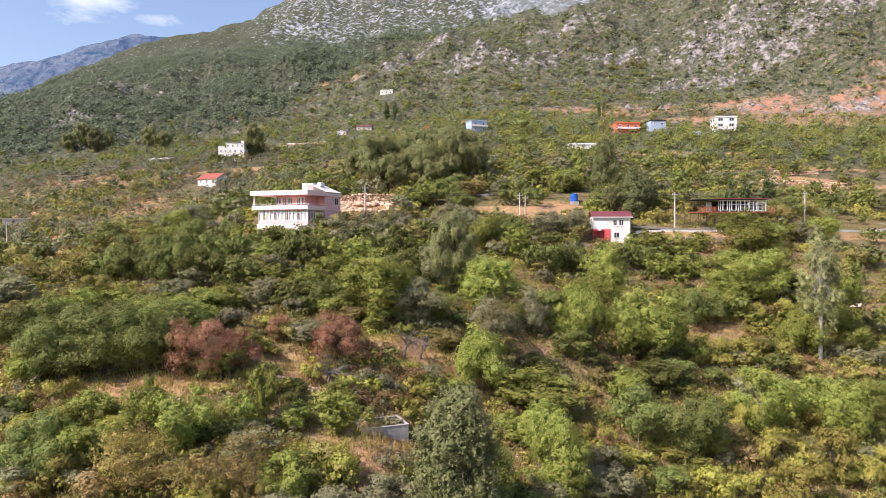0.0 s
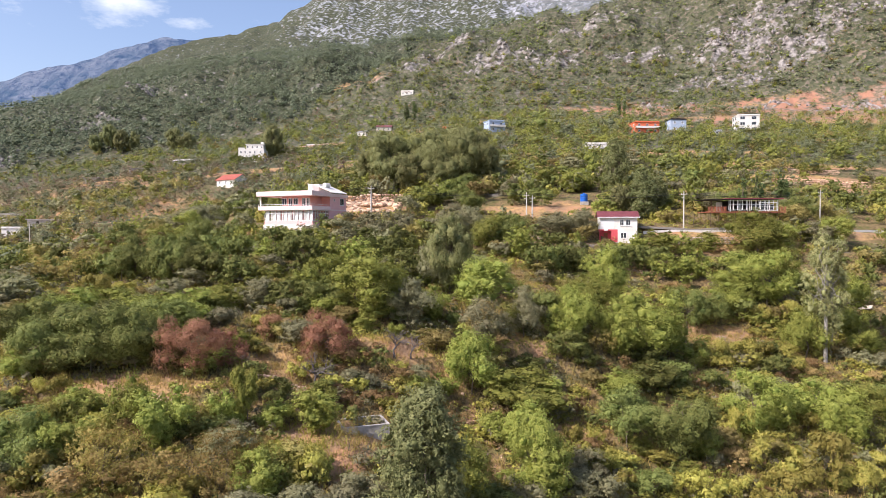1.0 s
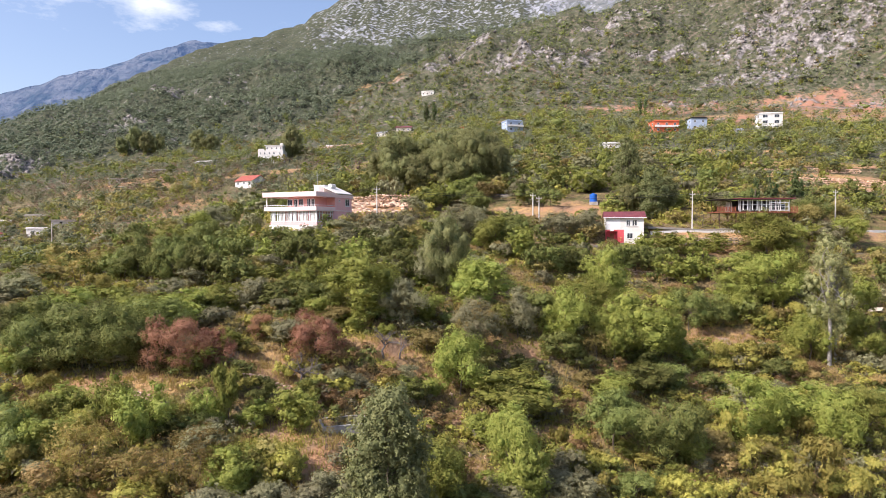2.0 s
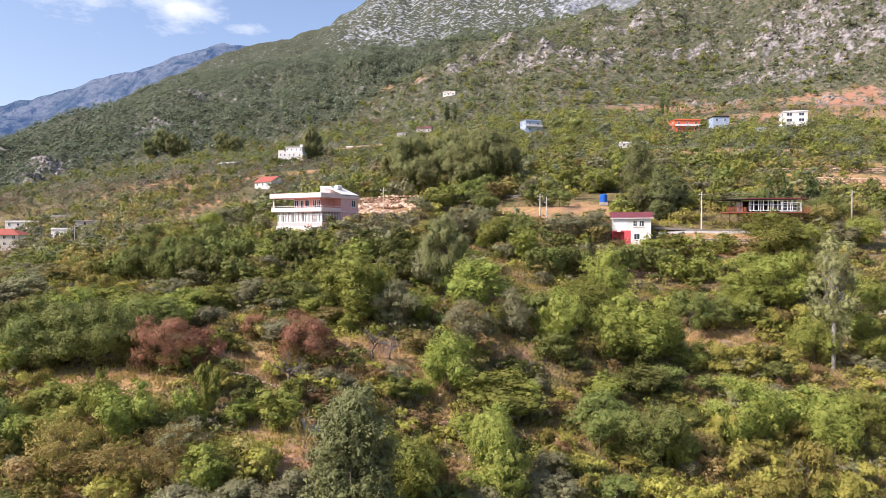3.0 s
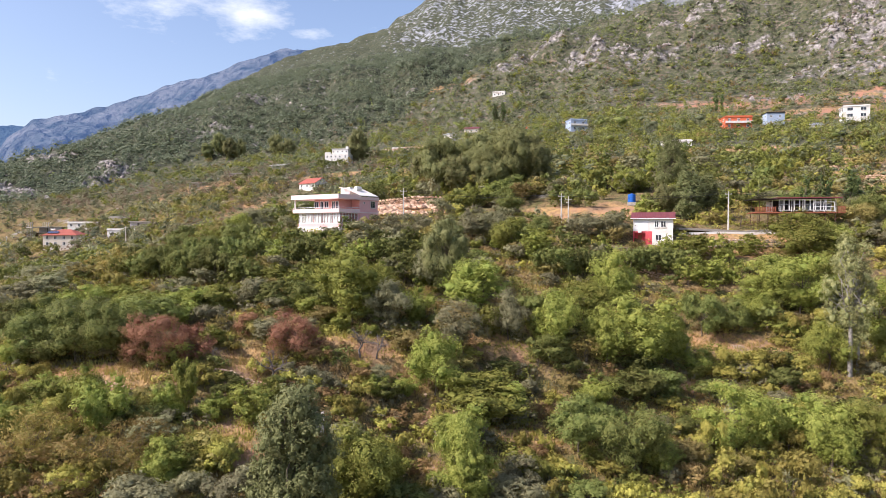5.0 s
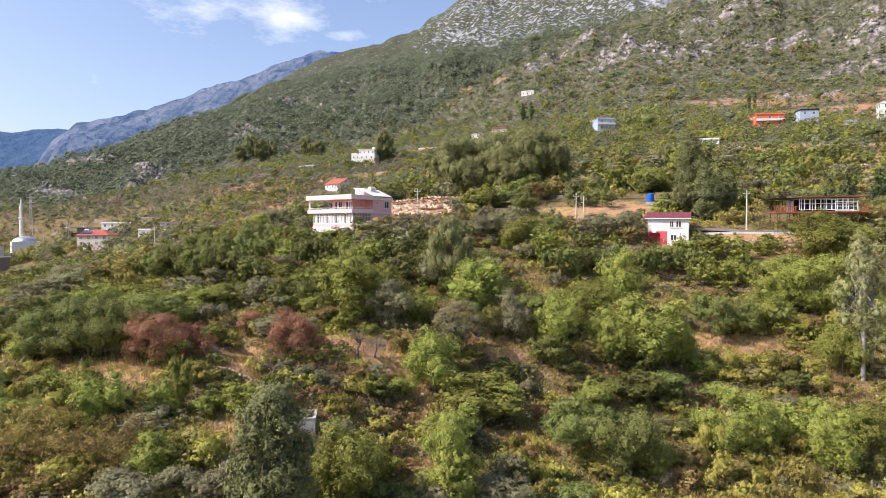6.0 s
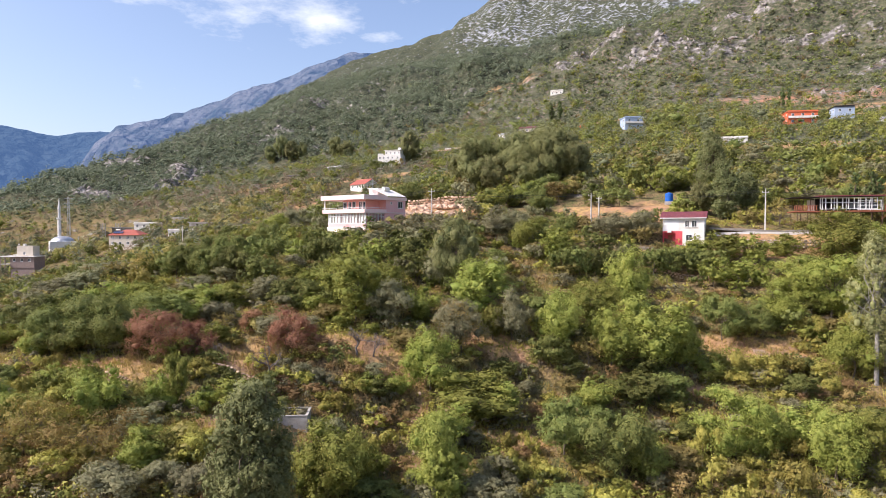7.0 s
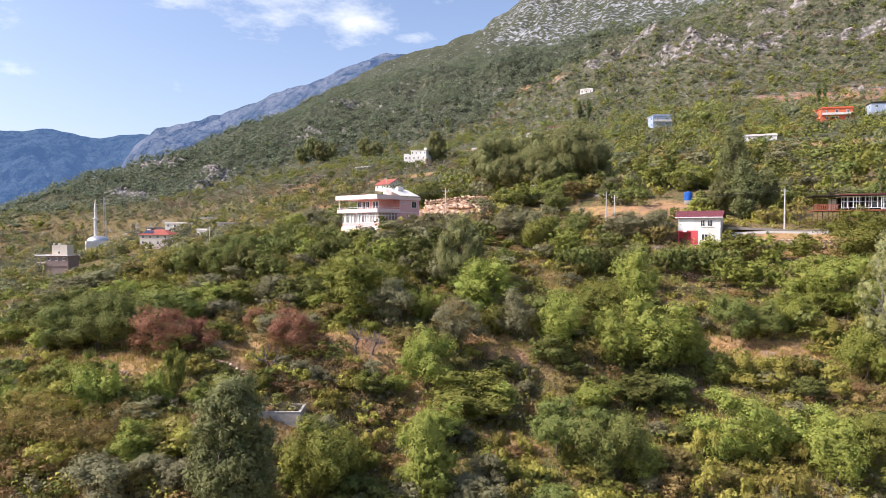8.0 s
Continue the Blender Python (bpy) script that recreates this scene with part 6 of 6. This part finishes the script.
house(-71, 475, at_ground(-71, 475), -20, 7, 6, 1, M_white, "small white house half hidden by trees", "gable", 3.0, across=2, roof_mat=M_metal, rise=1.2)
house(-8, 420, at_ground(-8, 420), 10, 6.5, 6, 1, M_orange, "small orange hut among green trees", "flat", 3.0, across=2)
house(62, 300, at_ground(62, 300), 0, 12, 5, 1, M_white, "long low white garden building on a terrace", "flat", 2.2, across=3, win=(0.9, 0.9))
house(-88, 418, at_ground(-88, 418), 5, 16, 7, 1, M_white, "white low house on a terrace", "flat", 2.6, across=3)
house(-232, 292, at_ground(-232, 292), 12, 8, 6, 1, M_blue_wall, "small blue and white village house", "flat", 2.8, across=2)
house(-176, 262, at_ground(-176, 262), 10, 10, 6, 1, M_white, "low white village outbuilding", "flat", 3.0, across=2)
shack(-170, 272, 8, 14, 6, 3.0, "open concrete shed with a slab roof")
house(-300, 322, at_ground(-300, 322), 10, 12, 8, 2, M_cream, "cream village house beside the mosque", "flat", 2.8)
shack(-53, 428, 6, 13, 6, 3.2, "open shed with a tan slab roof above a terrace")
# blue water tank on a stand
tank = thing("water_tank", pose(36.2, 186.5, at_ground(36.2, 186.5, 0.0)), "bright blue plastic water tank on the slope", "water tank")
part("body", rod(bmesh.new(), (0, 0, 0.3), (0, 0, 2.3), 1.0, sides=24), M_blue_plastic, tank)
part("lid", rod(rod(bmesh.new(), (0, 0, 2.3), (0, 0, 2.5), 0.95, 0.5, 24), (0, 0, 2.5), (0, 0, 2.6), 0.28, sides=16), M_blue_plastic, tank)
part("stand", boxes((-1.1, -1.1, -0.6, 1.1, 1.1, 0.3)), M_concrete, tank)
# open concrete cistern by the oak
cis = thing("water_trough", pose(-8.2, 67.6, 18.9, 0, 0, 22), "open rectangular concrete cistern with weathered walls", "cistern")
part("basin", boxes((0, 0, -1.2, 5.0, 0.22, 1.05), (0, 3.4, -1.2, 5.0, 3.62, 1.05), (0, 0.22, -1.2, 0.22, 3.4, 1.05), (4.78, 0.22, -1.2, 5.0, 3.4, 1.05), bevel=0.02), M_concrete, cis)
part("floor", boxes((0.22, 0.22, -1.2, 4.78, 3.4, 0.1)), M_concrete, cis)
part("rim", boxes((-0.04, -0.04, 1.05, 5.04, 0.26, 1.12), (-0.04, 3.36, 1.05, 5.04, 3.66, 1.12), (4.74, 0.26, 1.05, 5.04, 3.36, 1.12), (-0.04, 0.26, 1.05, 0.26, 3.36, 1.12)), M_concrete, cis, "pale cement rim")
# ---- the oak beside the cistern, the dead tree, and trees up the slope ----
plant("oak_tree", 0.9, 51.8, 16.4, 0.98)
for x, y, h, w in ((-18, 206, 19, 0.8), (-8, 209, 21, 0.75), (1, 207, 22, 0.75), (-4, 203, 15, 0.8), (-13, 202, 13, 0.8), (-25, 214, 14, 0.9), (8, 210, 18, 0.7), (-12, 222, 17, 0.9)):
    plant("crown_oak", x, y, h, w)
for x, y, h, w in ((47, 196, 19, 0.95), (48.3, 171, 14.5, 1.1), (53, 176, 11, 1.2)):
    plant("oak_tree", x, y, h, w, label="tall dense dark green tree above the road")
for x, y, h, w in ((43, 173, 8, 0.7), (-107, 382, 21, 0.55), (-226, 524, 19, 0.75), (-216, 520, 16, 0.8), (-281, 528, 21, 0.6), (-270, 526, 20, 0.6), (-290, 524, 15, 0.6), (-262, 530, 17, 0.6)):
    plant("crown_oak", x, y, h, w)
for x, y, h in ((77, 181, 12), (80, 180, 13), (82.5, 182, 11), (88, 184, 14), (90, 185, 12), (-43, 519, 19), (-37, 521, 19), (108, 470, 14), (112, 472, 13)):
    plant("cypress_poplar", x, y, h)


def dead_tree(x, y, h, seed, mat, label, reach=0.5, forks=4):
    """A leafless tree: crooked forking limbs."""
    rg = np.random.default_rng(seed)
    wood = []

    def grow(a, d, length, r, depth):
        d = d / np.linalg.norm(d)
        b = a + d * length
        wood.append(limb(rg, a, b, r, r * 0.62, 4, 0.14, 5 if depth > 2 else 3))
        if depth:
            for _ in range(3 if depth > 1 else 2):
                grow(b if rg.random() < 0.6 else a + (b - a) * 0.7, d + rg.normal(0, reach, 3) * (1, 1, 0.6) + (0, 0, 0.1), length * rg.uniform(0.55, 0.85), r * 0.6, depth - 1)
    grow(np.array([0, 0, -0.3]), np.array([0.1, 0, 1.0]), h * 0.24, h * 0.026, forks)
    t = thing("bare_tree", pose(x, y, on_ground(x, y)), label, "tree")
    part("branchwork", mesh_of("branchwork", *joined(wood), mat), mat, t)
    return t


dead_tree(-4.8, 85.2, 7.6, 3, M_dead_wood, "leafless dark crooked tree in a dry clearing", 0.62, 5)
dead_tree(-2.8, 86.2, 5.2, 8, M_dead_wood, "leafless grey twiggy tree in a dry clearing", 0.6, 5)
dead_tree(-13.2, 77.0, 7.0, 5, M_dead_wood, "bare grey stems among russet leaves", 0.5, 5)
dead_tree(-32.6, 60.0, 4.0, 9, M_pale_bark, "thin leafless pale tree on the bank", 0.4)
dead_tree(-26.6, 56.6, 3.4, 12, M_dead_wood, "small leafless twiggy tree in brown scrub", 0.5)
dead_tree(-9.2, 60.0, 2.6, 14, M_dead_wood, "small bare sapling by the cistern", 0.4)

KEEP_OUT = [(97, 352, 13, 15), (20, 378, 10, 14), (155, 368, 14, 14), (118, 373, 9, 12), (60, 291, 10, 9), (-8, 412, 6, 8), (-70, 466, 8, 9), (-57, 488, 9, 9), (-48, 577, 9, 11), (-52, 420, 9, 9), (129, 344, 5, 6), (127, 227, 24, 6), (-80, 415, 26, 9), (33, 183, 7, 9), (-232, 288, 7, 9), (-176, 258, 9, 9), (-170, 269, 10, 8), (-300, 316, 9, 10), (-216, 282, 10, 12), (-199, 288, 10, 9), (-262, 296, 9, 10), (-236, 300, 10, 9), (-288, 347, 14, 9), (-20, 158, 13, 9), (-112, 303, 10, 8), (-37, 136, 12, 7), (37, 149, 8, 5), (-35, 150, 12, 10), (38.5, 158, 7, 6), (68, 161, 12, 7), (-21, 171, 12, 15), (60, 152, 12, 4), (-107, 314, 8, 8), (-116, 374, 10, 8), (-189, 254, 12, 9), (-214, 221, 14, 14), (-193, 244, 12, 14), (-205, 200, 14, 20), (100, 370, 8, 7), (160, 387, 8, 7), (122, 387, 6, 6), (21, 394, 6, 6), (27, 174, 12, 7), (95, 168, 16, 5), (62, 157, 16, 5), (36, 186, 3, 3)]


def open_at(p, spots):
    keep = np.ones(len(p), bool)
    for x, y, a, b in spots:
        keep &= ((p[:, 0] - x) / a) ** 2 + ((p[:, 1] - y) / b) ** 2 > 1
    return p[keep]


def off_road(p):
    keep = np.ones(len(p), bool)
    for x, y in ROAD:
        keep &= np.hypot(p[:, 0] - x, p[:, 1] - y) > 4.5
    return p[keep]


rng = np.random.default_rng(4)
spill = {}
# undergrowth between the orchard trees
spots = off_road(open_at(sector(rng, 900, -52, 42, 50, 150), CLEARINGS + KEEP_OUT))
for i, (x, y) in enumerate(spots):
    kind = ("shrub", "shrub", "olive_tree", "broadleaf_tree", "dry_shrub", "fruit_tree", "autumn_tree")[rng.integers(7)]
    plant_or_join(kind, x, y, rng.uniform(1.1, 2.4) if "shrub" in kind else rng.uniform(2.0, 3.4), rng.uniform(1.0, 1.5), spill)
# half-bare brown scrub on the lower bank
for x, y in open_at(np.column_stack([rng.uniform(-42, -9, 46), rng.uniform(49, 63, 46)]), CLEARINGS[-5:]):
    plant(("thin_tree", "dry_shrub", "shrub")[rng.integers(3)], x, y, rng.uniform(1.6, 3.2), rng.uniform(0.9, 1.3))
# orchards and gardens above the road
spots = off_road(open_at(sector(rng, 1400, -57, 40, 128, 270), KEEP_OUT + TERRACES))
for x, y in spots:
    kind = ("broadleaf_tree", "fruit_tree", "olive_tree", "fruit_tree", "shrub", "upright_tree", "autumn_tree")[rng.integers(7)]
    thin = x < -70 and y > 210 and rng.random() < 0.5
    if not thin and not (-80 < x < 20 and y < 134 and rng.random() < 0.3):
        plant_or_join(kind, x, y, rng.uniform(2.6, 5.0) * (0.6 if kind == "shrub" else 1) * (1.5 if y > 168 else 1), rng.uniform(0.9, 1.3), spill)
# gardens between the village houses and below the stepped house
HOMES = [(-190, 240, 11, 10), (-218, 211, 12, 12), (-314, 322, 9, 9), (-216, 282, 8, 8), (-199, 288, 8, 7), (-176, 258, 7, 7), (-232, 288, 6, 6), (-170, 268, 8, 7)]
spots = open_at(np.column_stack([rng.uniform(-335, -140, 190), rng.uniform(205, 345, 190)]), HOMES)
spots = np.concatenate([spots, open_at(np.column_stack([rng.uniform(-190, -60, 130), rng.uniform(300, 400, 130)]), [(-109, 312, 9, 9), (-116, 371, 9, 7)])])
for i, (x, y) in enumerate(spots):
    plant_or_join(("broadleaf_tree", "fruit_tree", "olive_tree", "autumn_tree")[i % 4], x, y, rng.uniform(3.4, 6.4), rng.uniform(0.9, 1.25), spill)
for x, y, h in ((-121, 368, 5.5), (-117, 366.5, 4.6), (-112.5, 367, 5.2), (-125, 370, 6.5)):
    plant("fruit_tree", x, y, h, 1.1, far=2)
for k, (kind, rows) in enumerate(sorted(spill.items())):
    rows = np.array(rows)
    scatter("thicket", kind, rows[:, :2], rows[:, 2], 0.10, 2.3, LABELS[kind] + ", many together", "thicket", 31 + k, clumps=2)
def dry_slope(p):
    """1 on the dry terraces above the village, 0 off them."""
    return smooth(1.25, 0.8, np.sqrt(((p[:, 0] + 220) / 165) ** 2 + ((p[:, 1] - 330) / 110) ** 2))


p = open_at(sector(rng, 8600, -57, 40, 235, 640), KEEP_OUT + TERRACES)
chance = 1.0 - 0.8 * bare_at(p[:, 0], p[:, 1]) - 1.2 * red_at(p[:, 0], p[:, 1]) - 0.12 * dry_slope(p) - 0.9 * under_pines(p) - 2.2 * (crags_at(p[:, 0], p[:, 1]) - 0.04)
p = p[rng.uniform(0, 1, len(p)) < chance]
dry = rng.uniform(0, 1, len(p)) < 0.75 * dry_slope(p) + 0.35 * smooth(480, 560, p[:, 1])
for k, (kind, share, swell, leaves, label) in enumerate((("olive_tree", 0.016, 2.7, "fruit_tree", "dark green garden scrub on the hillside"), ("broadleaf_tree", 0.015, 2.6, "broadleaf_tree", "green garden trees on the hillside"), ("fruit_tree", 0.015, 2.6, "maquis", "dark orchard trees on the hillside"), ("shrub", 0.026, 2.3, "autumn_tree", "yellow-green scrub on the hillside"))):
    q = p[~dry][k::4]
    scatter("scrub", kind, q, (3.0 + rng.gamma(2.0, 1.15, len(q))) * (0.6 if kind == "shrub" else 1), share, swell, label, "scrub", 5 + k, leaves=leaves)
for k, (kind, leaves, label) in enumerate((("olive_tree", "maquis", "grey-green wild olives on the dry slope"), ("smoke_bush", "autumn", "brown autumn scrub on the slope"), ("olive_tree", "olive_tree", "pale olive trees on dry terraces"))):
    q = p[dry][k::3]
    scatter("scrub", kind, q, 2.4 + rng.gamma(2.0, 0.9, len(q)), 0.011 if kind == "olive_tree" else 0.007, 3.2 if kind == "olive_tree" else 4.0, label, "scrub", 25 + k, leaves=leaves)
p = open_at(np.column_stack([rng.uniform(-390, -70, 2600), rng.uniform(215, 440, 2600)]), KEEP_OUT)
p = p[rng.uniform(0, 1, len(p)) < 0.85 * dry_slope(p)]
for k, (kind, leaves, label) in enumerate((("olive_tree", "olive_tree", "old olive trees on dry terraces"), ("thin_tree", "autumn", "half-bare brown bushes on dry terraces"), ("olive_tree", "maquis", "dark wild olives on dry terraces"))):
    q = p[k::3]
    scatter("scrub", kind, q, rng.uniform(2.4, 5.0, len(q)), 0.018 if kind == "olive_tree" else 0.04, 3.0 if kind == "olive_tree" else 3.4, label, "scrub", 81 + k, leaves=leaves, clumps=2)
homes = open_at(np.column_stack([rng.uniform(-350, -128, 900), rng.uniform(200, 335, 900)]), KEEP_OUT + HOMES)
for k, (kind, leaves, label) in enumerate((("olive_tree", "olive_tree", "grey-green olives between the village houses"), ("broadleaf_tree", "broadleaf_tree", "leafy garden trees between the village houses"), ("olive_tree", "maquis", "dark evergreen trees between the village houses"), ("fruit_tree", "autumn_tree", "yellowing garden trees between the village houses"))):
    q = homes[k::4]
    scatter("garden_trees", kind, q, rng.uniform(3.6, 7.2, len(q)), 0.028, 2.5, label, "garden trees", 91 + k, leaves=leaves, clumps=4)
upper = off_road(open_at(sector(rng, 2100, -16, 40, 205, 430), KEEP_OUT + TERRACES))
upper = upper[rng.uniform(0, 1, len(upper)) < 1.0 - 1.2 * bare_at(upper[:, 0], upper[:, 1]) - 2.0 * red_at(upper[:, 0], upper[:, 1])]
for k, (kind, leaves, label) in enumerate((("broadleaf_tree", "broadleaf_tree", "leafy green trees on the upper gardens"), ("fruit_tree", "fruit_tree", "dark green trees on the upper gardens"), ("olive_tree", "maquis", "grey-green trees on the upper gardens"))):
    q = upper[k::3]
    scatter("garden_trees", kind, q, rng.uniform(3.4, 6.6, len(q)), 0.021, 2.3, label, "garden trees", 96 + k, leaves=leaves, clumps=3)
# maquis over the spur and, thinner and lower, on the limestone summit behind it
p = open_at(np.concatenate([sector(rng, 9000, -60, 40, 560, 1000), sector(rng, 13000, -25, 40, 500, 800), sector(rng, 6000, -26, 40, 950, 1450)]), KEEP_OUT)
r = np.hypot(p[:, 0] - 15, p[:, 1])
wood_mask = 0.75 + 0.7 * fractal(p[:, 0] / 55, p[:, 1] / 55, 4, 40)
p = p[rng.uniform(0, 1, len(p)) < wood_mask - 2.4 * (crags_at(p[:, 0], p[:, 1]) - 0.04) * smooth(940, 860, r) - 1.1 * red_at(p[:, 0], p[:, 1]) - 0.8 * under_pines(p) * smooth(10, -3, np.degrees(np.arctan2(p[:, 0] - 15, p[:, 1])))]
r = np.hypot(p[:, 0] - 15, p[:, 1])
q, p = p[r > 900], p[r <= 900]
scatter("woods", "olive_tree", q, 2.5 + rng.gamma(1.6, 1.2, len(q)), 0.002, 6.0, "sparse dark scrub on the limestone summit", "woodland", 15, leaves="pine")
for k, (kind, label) in enumerate((("olive_tree", "dark green maquis on the mountain"), ("fruit_tree", "olive-green maquis on the mountain"), ("shrub", "pale low maquis on the mountain"))):
    q = p[k::3]
    scatter("woods", kind, q, (1.8 + rng.gamma(1.6, 1.0, len(q))) * (0.7 if kind == "shrub" else 1), 0.0025, 5.2, label, "woodland", 16 + k, leaves=("maquis", "fruit_tree", "maquis")[k])
p = np.concatenate([sector(rng, 15000, -58, 8, 640, 1080), sector(rng, 11000, -60, 2, 400, 680)])
p = p[rng.uniform(0, 1, len(p)) < under_pines(p) * (1.0 - 2.8 * (crags_at(p[:, 0], p[:, 1]) - 0.04)) - smooth(-3, 8, np.degrees(np.arctan2(p[:, 0] - 15, p[:, 1])))]
scatter("woods", "pine_tree", p, rng.uniform(5, 10.5, len(p)), 0.003, 5.0, "dense dark pine wood on the slope", "woodland", 19, leaves="pine")
# weeds, brambles and dry grass between the trees
p = open_at(sector(rng, 7000, -55, 44, 46, 175), CLEARINGS)
scatter("weeds", "dry_shrub", p[::2], rng.uniform(0.4, 1.2, len(p[::2])), 0.03, 2.6, "dry brown weeds and tall grass between the trees", "weeds", 21)
scatter("weeds", "shrub", p[1::2], rng.uniform(0.5, 1.5, len(p[1::2])), 0.022, 2.6, "green weeds and brambles between the trees", "weeds", 22)


p = open_at(sector(rng, 1900, -52, 43, 48, 135), CLEARINGS)
for k, (kind, leaves, label) in enumerate((("shrub", "broadleaf_tree", "green brambles on the terrace banks"), ("shrub", "fruit_tree", "dark green brambles on the terrace banks"), ("shrub", "olive_tree", "grey-green undergrowth on the terrace banks"))):
    q = p[k::3]
    scatter("brambles", kind, q, rng.uniform(0.9, 2.1, len(q)), 0.05, 2.1, label, "brambles", 71 + k, leaves=leaves, clumps=4)


def grass(name, p, height, label, leaves, seed, blades=7):
    """Tufts of grass: thin blades leaning out of each place."""
    rg = np.random.default_rng(seed)
    z = ground_z(p[:, 0], p[:, 1])
    foot = np.repeat(np.column_stack([p, z - 0.03]), blades, 0)
    n = len(foot)
    foot[:, :2] += rg.normal(0, 0.22, (n, 2))
    tip = foot + np.column_stack([rg.normal(0, 0.22, (n, 2)), height * rg.uniform(0.5, 1.3, n)])
    a = rg.uniform(0, np.pi, n)
    side = np.column_stack([np.cos(a), np.sin(a), np.zeros(n)]) * rg.uniform(0.03, 0.08, n)[:, None]
    v = np.stack([foot - side, foot + side, tip], 1).reshape(-1, 3)
    me = mesh_of(name, v, np.arange(3 * n).reshape(n, 3), LEAVES[leaves])
    set_tone(me, np.repeat(rg.uniform(0, 0.65, len(p)), 3 * blades))
    return tagged(new(name, me), label, "grass", kind="stuff")


p = sector(rng, 30000, -50, 44, 46, 135)
patch = fractal(p[:, 0] / 6, p[:, 1] / 6, 3, 51)
grass("grass", p[patch > -0.12], 0.6, "tall dry golden grass on the banks", "straw", 61)
grass("grass", p[patch < -0.12], 0.55, "rank green and yellow weeds on the banks", "shrub", 62)
stone_wall("dry_stone_wall", "tumbled grey dry-stone terrace wall", M_ochre_stone, (-31, 68.0), (-25.5, 67.6), 2, 0.42, 2)
stone_wall("dry_stone_wall", "tumbled grey dry-stone terrace wall", M_ochre_stone, (-19, 73.5), (-13, 75.4), 2, 0.42, 3)
stone_wall("retaining_wall", "pale stone retaining wall under the road", M_stone, (50, 153.5), (64, 154.5), 4, 0.6, 4)
# ochre boulders in the cut beside the villa
rg = random.Random(12)
heap = []
for k in range(230):
    x, y = rg.uniform(-31, -13), rg.uniform(158, 186)
    heap.append((x, y, on_ground(x, y) + 0.3, rg.uniform(0.6, 2.1)))
rubble("boulder_bank", "ochre boulders in a freshly cut bank beside the villa", M_ochre_stone, heap, "boulders")
stone_wall("retaining_wall", "pale block retaining wall above the cut bank", M_ochre_stone, (-32, 178), (-12, 186), 4, 0.9, 6)
stone_wall("retaining_wall", "ochre dry-stone terrace wall in the orchard", M_ochre_stone, (33, 137.5), (47, 139.5), 3, 0.5, 7)
stone_wall("retaining_wall", "low pale terrace wall behind the pavilion", M_ochre_stone, (109, 232), (146, 233.5), 4, 0.8, 8)
stone_wall("retaining_wall", "tan boulder wall under a garden terrace", M_ochre_stone, (-99, 413), (-70, 402), 4, 1.3, 10)
stone_wall("retaining_wall", "rough pale wall along a dry terrace", M_ochre_stone, (98, 247), (138, 250), 3, 0.8, 11)
stone_wall("retaining_wall", "low stone terrace wall below the village track", M_ochre_stone, (-160, 268), (-118, 244), 2, 0.9, 12)
stone_wall("retaining_wall", "low pale terrace wall on the upper gardens", M_ochre_stone, (48, 286), (78, 290), 2, 1.0, 9)
rubble("rocks", "pale limestone rocks at the foot of a bank", M_stone, [(61, 126, on_ground(61, 126) + 0.3, 1.9), (62.6, 126.6, on_ground(62.6, 126.6) + 0.3, 1.3), (54.5, 124.5, on_ground(54.5, 124.5) + 0.2, 1.0), (80, 131, on_ground(80, 131) + 0.4, 2.0), (56, 123.4, on_ground(56, 123.4) + 0.2, 0.8)], "rocks")
heap = [(x, y, on_ground(x, y), rg.uniform(0.2, 0.5)) for x, y in ((rg.uniform(3.5, 9), rg.uniform(66, 88)) for _ in range(70))]
rubble("rocks", "loose stones along the eroded path", M_ochre_stone, heap, "rocks")


def scatter_rocks(name, n, seed, label):
    """Limestone blocks strewn over the crags, joined."""
    rg, verts, faces, k = np.random.default_rng(seed), [], [], 0
    stock = []
    for v in range(5):
        me = stone_mesh(40 + v, 0.5)
        co = np.empty(len(me.vertices) * 3, np.float32)
        me.vertices.foreach_get("co", co)
        tri = np.empty(len(me.polygons) * 3, np.int32)
        me.loops.foreach_get("vertex_index", tri)
        stock.append((co.reshape(-1, 3), tri.reshape(-1, 3)))
        bpy.data.meshes.remove(me)
    spots = []
    for cx, cy, a, b in CRAGS:
        m = max(8, int(n * a * b / 30000))
        d, t = np.sqrt(rg.uniform(0, 1, m)), rg.uniform(0, 2 * np.pi, m)
        spots.append(np.column_stack([cx + a * d * np.cos(t), cy + b * d * np.sin(t)]))
    spots.append(sector(rg, n // 8, -18, 38, 1000, 1400))
    spots.append(sector(rg, n // 18, -15, 38, 560, 900))
    spots = np.concatenate(spots)
    z = ground_z(spots[:, 0], spots[:, 1])
    for i, (x, y) in enumerate(spots):
        co, tri = stock[i % 5]
        s, a = min(2.8, rg.gamma(1.7, 0.8) + 0.5), rg.uniform(0, 2 * np.pi)
        p = (co + rg.normal(0, 0.16, co.shape)) * (s * 1.5, s * 0.9, s * rg.uniform(0.7, 1.6))
        verts.append(np.column_stack([x + p[:, 0] * math.cos(a) - p[:, 1] * math.sin(a), y + p[:, 0] * math.sin(a) + p[:, 1] * math.cos(a), z[i] + p[:, 2] - s * 0.2]))
        faces.append(tri + k)
        k += len(co)
    return tagged(new(name, mesh_of(name, np.concatenate(verts), np.concatenate(faces), M_crag)), label, "rocks", kind="stuff")


M_crag = material("weathered limestone", (0.36, 0.325, 0.30), second=(0.17, 0.150, 0.138), grain=0.25, fine=1.6, bump=0.6, random_by="island")
scatter_rocks("outcrops", 5200, 3, "grey limestone outcrops on the mountain")
